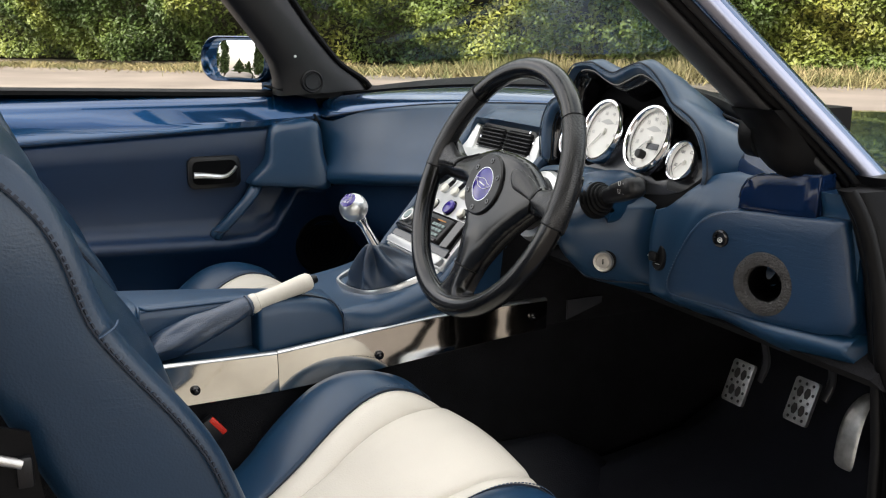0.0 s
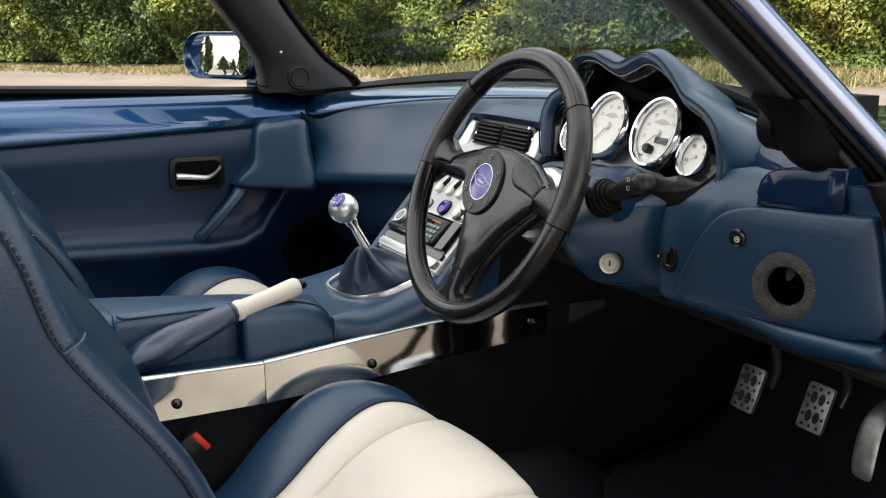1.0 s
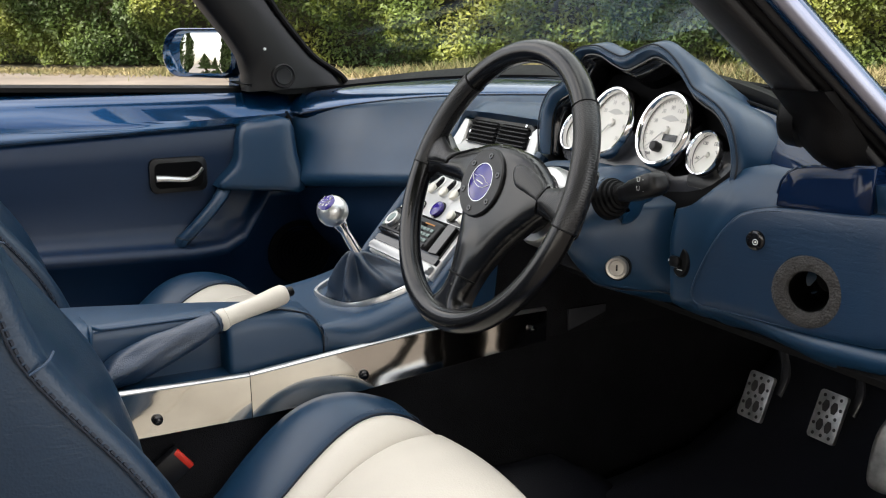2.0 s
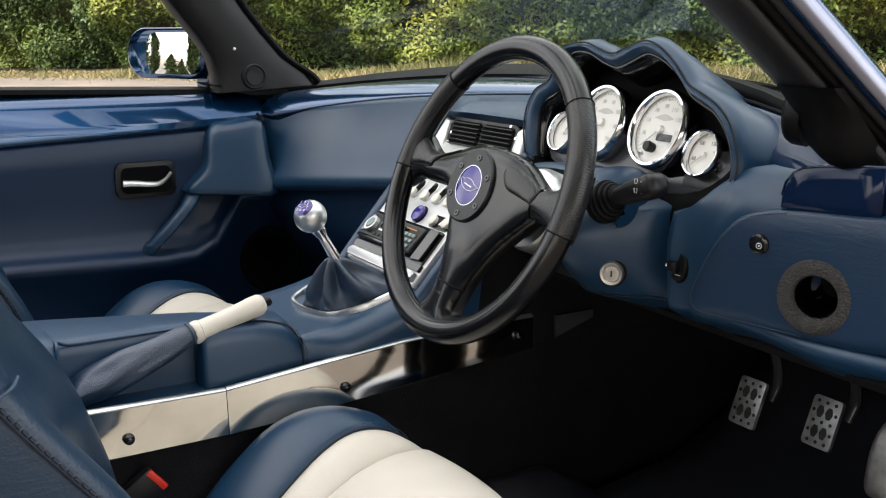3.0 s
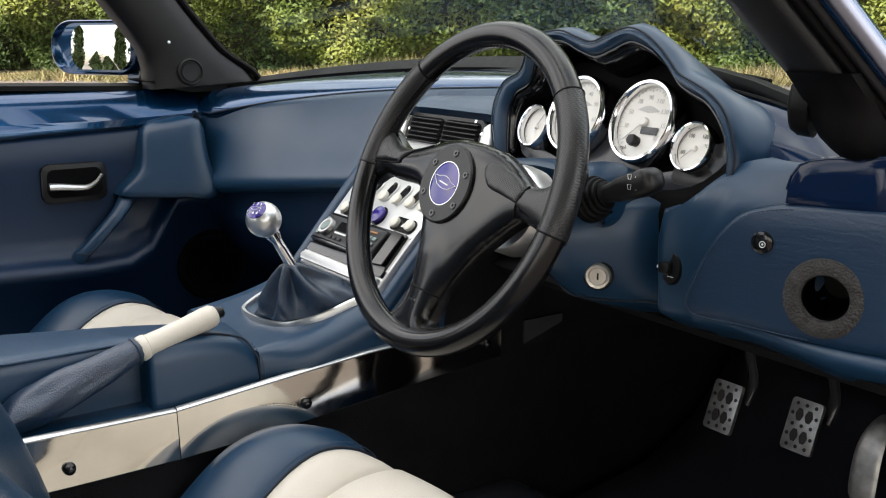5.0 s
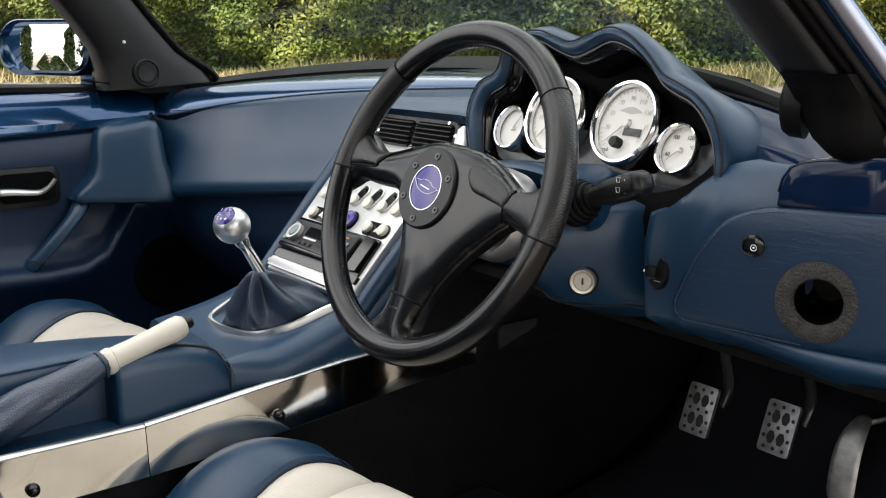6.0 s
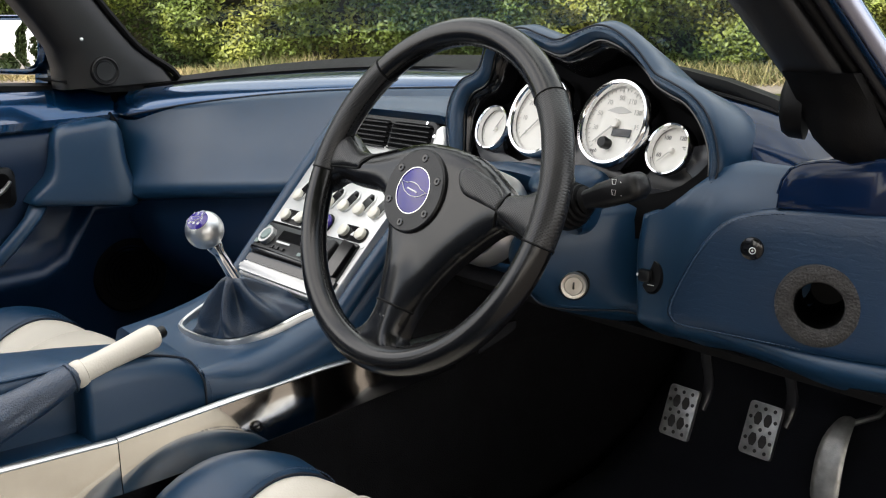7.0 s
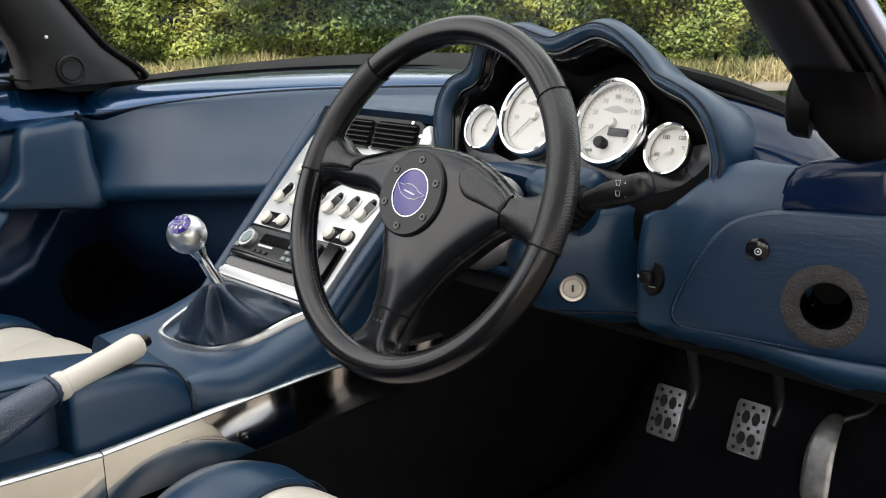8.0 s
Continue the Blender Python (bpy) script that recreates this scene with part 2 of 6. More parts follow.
def loft(rings, ring=True, caps=True, bm=None, close=False):
    """Skin over rows of points. ring: each row closes on itself; close: the last row meets the first."""
    bm = bm or bmesh.new()
    rows = [[bm.verts.new(p) for p in r] for r in rings]
    k = len(rows[0])
    pairs = list(zip(rows, rows[1:])) + ([(rows[-1], rows[0])] if close else [])
    for a, b in pairs:
        for i in range(k if ring else k - 1):
            j = (i + 1) % k
            bm.faces.new((a[i], a[j], b[j], b[i]))
    if ring and caps and not close:
        bm.faces.new(rows[0][::-1])
        bm.faces.new(rows[-1])
    return bm


def spline(pts, n=8, closed=False):
    """Catmull-Rom through points."""
    P = [Vector(p) for p in pts]
    k = len(P)
    out = []
    for i in range(k if closed else k - 1):
        if closed:
            a, b, c, d = P[i - 1], P[i], P[(i + 1) % k], P[(i + 2) % k]
        else:
            a, b, c, d = P[max(i - 1, 0)], P[i], P[i + 1], P[min(i + 2, k - 1)]
        for s in range(n):
            t = s / n
            out.append(0.5 * ((2 * b) + (c - a) * t + (2 * a - 5 * b + 4 * c - d) * t * t + (3 * b - a - 3 * c + d) * t ** 3))
    if not closed:
        out.append(P[-1])
    return out


def tube(path, r, seg=10, closed=False, bm=None, flat=1.0):
    """A round bar along a path; r a number or one for each point; flat squashes it along its second axis."""
    P = [Vector(p) for p in path]
    k = len(P)
    rr = r if isinstance(r, (list, tuple)) else [r] * k
    rings, up = [], None
    for i, p in enumerate(P):
        if closed:
            d = P[(i + 1) % k] - P[i - 1]
        else:
            d = P[min(i + 1, k - 1)] - P[max(i - 1, 0)]
        d = d.normalized()
        if up is None:
            up = V(0, 0, 1) if abs(d.z) < 0.9 else V(0, 1, 0)
        side = d.cross(up).normalized()
        up = side.cross(d).normalized()
        rings.append([p + rr[i] * (math.cos(a) * side + flat * math.sin(a) * up) for a in (2 * math.pi * j / seg for j in range(seg))])
    return loft(rings, bm=bm, close=closed)


def frame_at(origin, az=0.0, el=0.0):
    """Axes on a face that looks back along -y, turned az degrees to the left and tipped el degrees up: columns right, up, out."""
    a, e = radians(az), radians(el)
    n = V(-math.sin(a) * math.cos(e), -math.cos(a) * math.cos(e), math.sin(e))
    u = V(math.cos(a), -math.sin(a), 0)
    v = n.cross(u)
    m = Matrix((u, v, n)).transposed().to_4x4()
    m.translation = origin
    return m


def axis_frame(origin, n, up=(0, 0, 1)):
    n = Vector(n).normalized()
    u = Vector(up).cross(n).normalized()
    v = n.cross(u)
    m = Matrix((u, v, n)).transposed().to_4x4()
    m.translation = origin
    return m


def lathe(profile, m, seg=32, bm=None, sx=1.0):
    """Turn (radius, height) pairs about the third axis of m."""
    bm = bm or bmesh.new()
    rings = []
    for r, h in profile:
        if r < 1e-6:
            rings.append([bm.verts.new(m @ V(0, 0, h))])
        else:
            rings.append([bm.verts.new(m @ V(sx * r * math.cos(2 * math.pi * i / seg), r * math.sin(2 * math.pi * i / seg), h)) for i in range(seg)])
    for a, b in zip(rings, rings[1:]):
        for i in range(seg):
            j = (i + 1) % seg
            if len(a) == 1 and len(b) == 1:
                continue
            if len(a) == 1:
                bm.faces.new((a[0], b[i], b[j]))
            elif len(b) == 1:
                bm.faces.new((a[i], a[j], b[0]))
            else:
                bm.faces.new((a[i], a[j], b[j], b[i]))
    return bm


def prism(poly, m, depth, bevel=0.0, bm=None, seg=2):
    """A flat outline in m's first two axes, drawn out along the third from 0 to depth, with rounded edges."""
    b = bmesh.new()
    lo = [b.verts.new(m @ V(x, y, 0)) for x, y in poly]
    hi = [b.verts.new(m @ V(x, y, depth)) for x, y in poly]
    b.faces.new(lo[::-1])
    b.faces.new(hi)
    k = len(poly)
    for i in range(k):
        b.faces.new((lo[i], lo[(i + 1) % k], hi[(i + 1) % k], hi[i]))
    if bevel:
        top = [e for e in b.edges if all(v in hi for v in e.verts)]
        bmesh.ops.bevel(b, geom=top, offset=bevel, segments=seg, affect="EDGES", profile=0.5)
    if bm is None:
        return b
    me = bpy.data.meshes.new("tmp")
    b.to_mesh(me)
    b.free()
    bm.from_mesh(me)
    bpy.data.meshes.remove(me)
    return bm


def box(lo, hi, bevel=0.0, m=None, bm=None, seg=2):
    lo, hi = Vector(lo), Vector(hi)
    b = bmesh.new()
    bmesh.ops.create_cube(b, size=1.0)
    for v in b.verts:
        v.co = Vector(((v.co.x + 0.5) * (hi.x - lo.x) + lo.x, (v.co.y + 0.5) * (hi.y - lo.y) + lo.y, (v.co.z + 0.5) * (hi.z - lo.z) + lo.z))
    if bevel:
        bmesh.ops.bevel(b, geom=b.edges[:], offset=bevel, segments=seg, affect="EDGES", profile=0.5)
    if m is not None:
        bmesh.ops.transform(b, matrix=m, verts=b.verts)
    if bm is None:
        return b
    me = bpy.data.meshes.new("tmp")
    b.to_mesh(me)
    b.free()
    bm.from_mesh(me)
    bpy.data.meshes.remove(me)
    return bm


def step(a, b, v):
    t = min(1.0, max(0.0, (v - a) / (b - a)))
    return t * t * (3 - 2 * t)


def round_poly(w, h, r, n=6):
    """A rounded rectangle about the origin."""
    pts = []
    for cx, cy, a0 in ((w / 2 - r, h / 2 - r, 0), (-w / 2 + r, h / 2 - r, 90), (-w / 2 + r, -h / 2 + r, 180), (w / 2 - r, -h / 2 + r, 270)):
        for i in range(n + 1):
            a = radians(a0 + 90 * i / n)
            pts.append((cx + r * math.cos(a), cy + r * math.sin(a)))
    return pts


def stitches(path, step=0.006, r=0.0007, bm=None):
    """A row of short raised threads along a path."""
    bm = bm or bmesh.new()
    P = [Vector(p) for p in path]
    marks, run = [0.0], 0.0
    for a, b in zip(P, P[1:]):
        run += (b - a).length
        marks.append(run)
    def at(d):
        k = min(max(sum(1 for q in marks if q < d), 1), len(P) - 1)
        return P[k - 1].lerp(P[k], (d - marks[k - 1]) / max(1e-6, marks[k] - marks[k - 1]))
    for k in range(int(run / step)):
        tube([at(k * step), at(k * step + step * 0.62)], r, seg=4, bm=bm)
    return bm

# ---- the outside: ground, hedge ----
def grid_sheet(lo, hi, n, wave=0.0):
    bm = bmesh.new()
    vs = [[bm.verts.new((lo + (hi - lo) * i / n, lo + (hi - lo) * j / n, 0)) for j in range(n + 1)] for i in range(n + 1)]
    for i in range(n):
        for j in range(n):
            bm.faces.new((vs[i][j], vs[i + 1][j], vs[i + 1][j + 1], vs[i][j + 1]))
    return bm


solo("ground", grid_sheet(-600, 600, 40), ASPHALT, "pale worn asphalt of an open parking area", "ground", kind="structure")


def hedge_line(s):
    """The foot of the hedge, from one end to the other."""
    return V(-25.6 + 18.6 * s, -4 + 18.0 * s, 0)


HEDGE_OUT = V(0.72, -0.694, 0)


def leaves(name, count, where, leaf, material, label, category, seed):
    rnd = random.Random(seed)
    verts, faces = [], []
    for _ in range(count):
        c, size = where(rnd)
        n = (Vector((rnd.gauss(0, 0.5), rnd.gauss(0, 0.5), rnd.gauss(0, 0.5))) + HEDGE_OUT * 0.55 + V(0, 0, 0.65)).normalized()
        u = n.orthogonal().normalized()
        u.rotate(Matrix.Rotation(rnd.uniform(0, 6.28), 3, n))
        w = n.cross(u)
        L = leaf * size * rnd.uniform(0.65, 1.35)
        i = len(verts)
        verts += [c - u * L, c + w * L * 0.5 + n * L * 0.2, c + u * L, c - w * L * 0.5 + n * L * 0.2]
        faces += [(i, i + 1, i + 2), (i, i + 2, i + 3)]
    me = bpy.data.meshes.new(name)
    me.from_pydata(verts, [], faces)
    me.materials.append(material)
    me.shade_smooth()
    return tagged(new(name, me), label, category, kind="stuff")


def hedge_bulge(p, z):
    return (noise.noise(V(p.x * 0.35, p.y * 0.35, z * 0.45)) * 1.1 + noise.noise(V(p.x * 1.0, p.y * 1.0, z * 1.2 + 9)) * 0.7
            + noise.noise(V(p.x * 2.6, p.y * 2.6, z * 2.8 + 4)) * 0.28)


def hedge_where(rnd):
    while True:
        s = rnd.uniform(-0.55, 1.3)
        p = hedge_line(s)
        h = rnd.random() ** 1.1
        z = 0.1 + 3.0 * h if rnd.random() < 0.80 else 3.0 + 7.0 * h
        b = hedge_bulge(p, z)
        if rnd.random() < max(0.30, 0.48 + 1.4 * (b + 0.35)):
            break
    depth = rnd.random() ** 2 * 0.8
    lean = 0.9 - 1.3 * math.sin(min(1, h * 1.24 + 0.08) * 1.5)
    return p + V(0, 0, z) - HEDGE_OUT * (lean - b + depth), 1.0 if z < 3.0 else 2.8


leaves("hedge_foliage", 330000, hedge_where, 0.046, LEAF, "dense sunlit hedge of yellow-green leaves and trees along the asphalt", "hedge", 3)
# sheet behind the leaves, its dark colour painted in for the hedge's inner shade
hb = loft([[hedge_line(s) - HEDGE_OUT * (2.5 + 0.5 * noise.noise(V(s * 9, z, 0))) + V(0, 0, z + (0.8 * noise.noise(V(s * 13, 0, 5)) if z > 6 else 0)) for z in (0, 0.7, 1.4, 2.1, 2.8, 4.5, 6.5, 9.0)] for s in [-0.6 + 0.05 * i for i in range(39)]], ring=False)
solo("hedge_shade_sheet", hb, HEDGE_SHADE, "dark sheet behind the hedge leaves, coloured to stand for the shade inside", "hedge", kind="stuff", solid=0.3)


def blades(name, count, where, material, label, category, seed):
    rnd = random.Random(seed)
    verts, faces = [], []
    for _ in range(count):
        p, h, lean = where(rnd)
        a = rnd.uniform(0, 6.28)
        side = V(math.cos(a), math.sin(a), 0) * 0.008 * (1 + h)
        tip = V(rnd.gauss(0, lean), rnd.gauss(0, lean), h)
        i = len(verts)
        verts += [p - side, p + side, p + tip * 0.6 + side * 0.7, p + tip * 0.6 - side * 0.7, p + tip]
        faces += [(i, i + 1, i + 2, i + 3), (i + 3, i + 2, i + 4)]
    me = bpy.data.meshes.new(name)
    me.from_pydata(verts, [], faces)
    me.materials.append(material)
    return tagged(new(name, me), label, category, kind="stuff")


def grass_where(rnd):
    s = rnd.uniform(-0.5, 1.3)
    p = hedge_line(s)
    q = p + HEDGE_OUT * rnd.gauss(0.55, 0.5)
    tall = max(0.0, noise.noise(V(p.x * 0.5, p.y * 0.5, 2)) * 0.45 - 0.05 + 0.75 * step(0.30, 0.75, s))
    return q, rnd.uniform(0.02, 0.10) + tall * rnd.uniform(0.05, 0.45), 0.11 + 0.08 * tall


blades("dry_grass", 34000, grass_where, STRAW, "dry straw-coloured grass at the foot of the hedge", "grass", 5)


def verge_where(rnd):
    s = rnd.uniform(-0.5, 1.3)
    p = hedge_line(s)
    return p + HEDGE_OUT * (rnd.random() ** 1.5 * (0.9 + 1.2 * max(0, s - 0.6)) + 0.3) + V(0, 0, 0.01), rnd.uniform(0.01, 0.05), 0.04


blades("verge_grass", 9000, verge_where, STRAW, "short trodden straw and litter on the verge", "grass", 6)

# trees behind, seen in the door mirror

def tree(at, height, spread, seed):
    r0 = random.Random(seed)
    t = thing("tree", "tall slender green tree at the edge of the asphalt", "tree", at, group="trees behind the car")
    at = Vector(at)
    trunk = spline([at, at + V(0.1, 0, height * 0.4), at + V(-0.1, 0.1, height * 0.75), at + V(0, 0, height)], 5)
    part("trunk", tube(trunk, [0.16 * (1 - 0.9 * i / (len(trunk) - 1)) for i in range(len(trunk))], 8), TWIG, t)
    for k in range(9):
        z = height * (0.25 + 0.07 * k)
        a = r0.uniform(0, 6.28)
        L = spread * (1.0 - 0.6 * k / 9)
        part("limb", tube([at + V(0, 0, z), at + V(math.cos(a) * L * 0.5, math.sin(a) * L * 0.5, z + L * 0.35), at + V(math.cos(a) * L, math.sin(a) * L, z + L * 0.6)], [0.05, 0.03, 0.01], 6), TWIG, t)
    verts, faces = [], []
    for _ in range(4200):
        h = r0.uniform(0.12, 1.0)
        rad = spread * (1.05 - h) ** 0.7 * (0.75 + 0.5 * noise.noise(V(h * 9, seed, 0)))
        a = r0.uniform(0, 6.28)
        rr = rad * math.sqrt(r0.random()) * (0.8 + 0.4 * noise.noise(V(math.cos(a) * 2, math.sin(a) * 2, h * 7 + seed)))
        c = at + V(math.cos(a) * rr, math.sin(a) * rr, h * height)
        n = Vector((r0.gauss(0, 1), r0.gauss(0, 1), r0.gauss(0, 1))).normalized()
        u = n.orthogonal().normalized()
        w = n.cross(u)
        i = len(verts)
        verts += [c - u * 0.12, c + w * 0.07, c + u * 0.12, c - w * 0.07]
        faces += [(i, i + 1, i + 2, i + 3)]
    me = bpy.data.meshes.new("crown")
    me.from_pydata(verts, [], faces)
    me.materials.append(TREELEAF)
    ob = new("crown", me)
    ob.parent = t
    ob.matrix_parent_inverse = Matrix.Translation(-at)
    return t


for i, (x, y, h, sp) in enumerate(((-0.9, -18, 6.5, 1.0), (0.6, -19, 7.5, 1.3), (-5.1, -19, 6.0, 0.9), (-6.6, -20, 8, 1.3), (-2.6, -27, 1.9, 1.2), (-4.4, -28, 2.2, 1.2), (-3.5, -31, 1.7, 1.3), (-8.6, -21, 8, 1.5))):
    tree((x, y, 0), h, sp, 40 + i)

# unseen trees, added to keep the sun off the car and nearby ground
def unseen_shade_tree(at, height, spread, seed):
    r0 = random.Random(seed)
    t = thing("tree", "unseen broad leafy tree added to shade the parked car", "tree", at, group="shade trees")
    at = Vector(at)
    trunk = spline([at, at + V(0.2, 0, height * 0.3), at + V(-0.1, 0.2, height * 0.6), at + V(0, 0, height * 0.9)], 5)
    part("trunk", tube(trunk, [0.28 * (1 - 0.85 * i / (len(trunk) - 1)) for i in range(len(trunk))], 10), TWIG, t)
    tips = []
    for k in range(14):
        z = height * (0.30 + 0.04 * k)
        a = 2.4 * k + r0.uniform(-0.4, 0.4)
        L = spread * (0.95 - 0.035 * k)
        e = at + V(math.cos(a) * L * 0.75, math.sin(a) * L * 0.75, z + L * 0.45)
        tips += [e, at.lerp(e, 0.6) + V(0, 0, z * 0.35)]
        part("limb", tube([at + V(0, 0, z), at + V(math.cos(a) * L * 0.4, math.sin(a) * L * 0.4, z + L * 0.18), e], [0.11, 0.07, 0.02], 6), TWIG, t)
    verts, faces = [], []
    for _ in range(15000):
        c0_ = r0.choice(tips)
        c = c0_ + Vector((r0.gauss(0, 1), r0.gauss(0, 1), r0.gauss(0, 0.8))) * spread * 0.23
        n = Vector((r0.gauss(0, 1), r0.gauss(0, 1), r0.gauss(0, 1))).normalized()
        u = n.orthogonal().normalized()
        w = n.cross(u)
        i = len(verts)
        verts += [c - u * 0.17, c + w * 0.11, c + u * 0.17, c - w * 0.11]
        faces += [(i, i + 1, i + 2, i + 3)]
    me = bpy.data.meshes.new("crown")
    me.from_pydata(verts, [], faces)
    me.materials.append(TREELEAF)
    ob = new("crown", me)
    ob.parent = t
    ob.matrix_parent_inverse = Matrix.Translation(-at)
    return t


for i, (x, y, h, sp) in enumerate(((5.0, -8.0, 12.0, 3.6), (8.8, -7.0, 12.5, 3.6), (7.0, -9.4, 12.5, 3.8), (8.2, -2.6, 11.0, 3.2), (12.6, -5.5, 12.0, 3.4), (3.0, -12.5, 12.0, 3.2))):
    unseen_shade_tree((x, y, 0), h, sp, 70 + i)

# ---- car: floor and shell ----
fl = box((-0.66, -0.95, 0.12), (0.78, 0.85, 0.16), 0.01)
solo("floor", fl, CARPET, "black carpeted floor pan of the roadster", "floor", kind="structure")
solo("bulkhead", box((-0.68, 0.70, 0.16), (0.80, 0.78, 0.70), 0.02), CARPET, "black carpeted bulkhead at the end of the footwells", "bulkhead", kind="structure")
solo("rear_bulkhead", box((-0.66, -1.0, 0.16), (0.76, -0.93, 0.62), 0.02), CARPET, "black carpeted bulkhead behind the seats", "bulkhead", kind="structure")
mat_rows = []
for i in range(15):
    x = 0.17 + 0.56 * i / 14
    mat_rows.append([V(x, y, 0.163 + h + 0.018 * math.exp(-((x - 0.2) / 0.06) ** 2) + 0.007 * noise.noise(V(x * 7, y * 7, 3))) for y, h in ((-0.25, 0.0), (-0.1, 0.0), (0.05, 0.0), (0.2, 0.003), (0.35, 0.012), (0.48, 0.035), (0.58, 0.085), (0.66, 0.16), (0.70, 0.24))])
solo("floor_mat", loft(mat_rows, ring=False), VINYL, "black pile mat lying rumpled in the driver footwell", "floor mat", solid=0.008)
rows = []
for i in range(19):
    y = -0.10 + 0.40 * i / 18
    e = 1 - 0.55 * step(0.22, 0.30, y)
    rows.append([V(0.15 + 0.30 * j / 16, y + 0.02 * math.sin(j * 0.5), 0.172 + 0.012 * noise.noise(V(j * 0.3, y * 9, 1)) + e * (0.080 * math.exp(-((0.30 * j / 16) / 0.085) ** 2) + 0.022 * math.exp(-((0.30 * j / 16 - 0.16) / 0.05) ** 2))) for j in range(17)])
solo("carpet_fold", loft(rows, ring=False), VINYL, "loose dark navy carpet edge bunched against the tunnel", "carpet", solid=0.006)
# the upper front box is added; its black stands for shade on the console side
solo("tunnel", box((-0.085, 0.13, 0.43), (0.153, 0.70, 0.60), 0.01, bm=box((-0.09, -0.9, 0.16), (0.146, 0.70, 0.44), 0.01)), CARPET, "black carpeted transmission tunnel with a black box added for the shade under the dash", "tunnel", kind="structure")
# sill and door jamb on the driver's side
sill = thing("door_sill", "dark blue sill of the open driver door", "sill", (0.74, 0, 0.2))
part("sill_skin", loft([[V(x, y, z) for x, z in ((0.70, 0.15), (0.70, 0.225), (0.712, 0.242), (0.76, 0.245), (0.79, 0.23), (0.80, 0.12))] for y in (-0.9, -0.2, 0.34)]), PAINT, sill)
part("sill_seal", tube([(0.708, -0.9, 0.245), (0.708, 0.08, 0.245), (0.71, 0.20, 0.275), (0.712, 0.29, 0.36)], 0.012, 8), RUBBER, sill)
# unseen panel, added so the front of the tunnel strip reflects something dark
kick = thing("unseen_kick_panel", "unseen black side panel of the driver footwell, added to darken the tunnel strip reflection", "side panel", (0.72, 0.6, 0.3))
part("panel", box((0.715, 0.47, 0.15), (0.735, 0.80, 0.56), 0.006), CARPET, kick)
part("lip", tube([(0.716, 0.472, 0.17), (0.716, 0.472, 0.55)], 0.006, 8), RUBBER, kick)

# passenger door: painted roll, leather inside
door = thing("passenger_door", "closed blue car door with dark navy leather inner panel", "car door", (-0.68, -0.4, 0.3))
ys = [-1.15, -0.9, -0.7, -0.5, -0.35, -0.2, -0.05, 0.06, 0.118]
def waist(y):
    return 0.752 - 0.010 * (y + 0.5)
def paint_foot(y):
    return 0.664 + 0.038 * (y + 0.51)
rows = []
for y in ys:
    zt, zb = waist(y), paint_foot(y)
    rows.append([V(x, y, z) for x, z in ((-0.80, 0.30), (-0.83, 0.55), (-0.815, 0.68), (-0.79, zt - 0.025), (-0.76, zt - 0.006), (-0.72, zt), (-0.675, zt - 0.002), (-0.645, zt - 0.010),
                 (-0.620, zt - 0.028), (-0.604, zt - 0.055), (-0.598, zb + 0.012), (-0.598, zb), (-0.622, zb - 0.004), (-0.64, 0.5), (-0.64, 0.3))])
part("body", loft(rows), PAINT, door, "glossy dark blue painted door shell", sharp=60)
rows = []
for y in [-1.12, -0.8, -0.5, -0.35, -0.22, -0.16, -0.1, -0.04, 0.0, 0.05, 0.12, 0.20, 0.30]:
    zb = paint_foot(min(y, 0.06)) - 0.006 if y < 0.09 else 0.60
    e = max(0, y + 0.04)
    rz = 0.462 - 0.03 * (1 - min(1, abs(y + 0.10) / 0.3)) * 0.4 + (0.10 * min(1, e / 0.09) ** 2)
    top = max(rz + 0.03, 0.50)
    rows.append([V(x, y, z) for x, z in ((-0.66, zb), (-0.606, zb), (-0.600, zb - 0.008), (-0.602, 0.62 if y < 0.09 else 0.59), (-0.606, 0.56), (-0.606, top), (-0.600, rz + 0.016), (-0.580, rz + 0.008), (-0.566, rz + 0.002), (-0.562, rz - 0.008), (-0.570, rz - 0.020), (-0.594, rz - 0.050), (-0.602, 0.34), (-0.604, 0.19), (-0.66, 0.19))])
part("inner_panel", loft(rows), DOORHIDE, door, "dark navy leather inner panel with moulded ridge", sharp=70)
part("window_seal", loft([[V(x, y, 0.7620 - 0.034 * (y + 0.34) + dz) for x, dz in ((-0.720, -0.016), (-0.720, -0.003), (-0.712, 0.0), (-0.664, 0.0), (-0.657, -0.003), (-0.656, -0.011), (-0.668, -0.016))] for y in (-1.12, -0.6, -0.3, 0.03)]), RUBBER, door, "black rubber window seal")
# pull pod at the front of the door, in line with the dash
def pod_x(y):
    return -0.572 + 0.50 * step(-0.06, 0.10, y) * 0.125
pod = [(0.006, 0.682), (-0.004, 0.658), (-0.008, 0.628), (-0.018, 0.603), (-0.050, 0.567), (0.0, 0.561), (0.050, 0.560), (0.102, 0.561), (0.096, 0.630), (0.091, 0.692), (0.040, 0.690)]
pod = [(p.x, p.y) for p in spline([(y, z, 0) for y, z in pod], 3, True)]
pc = (0.03, 0.62)
rows = []
for d, k in ((-0.06, 1.0), (-0.016, 1.0), (-0.006, 0.985), (-0.001, 0.94), (0.002, 0.80), (0.003, 0.5), (0.003, 0.2)):
    row = []
    for y, z in pod:
        yy, zz = pc[0] + (y - pc[0]) * k, pc[1] + (z - pc[1]) * k
        row.append(V(pod_x(yy) + d - 0.32 * (zz - 0.60), yy, zz))
    rows.append(row)
part("pull_pod", loft(rows), NAVY, door, "padded navy leather pull at the front of the door", sharp=80)
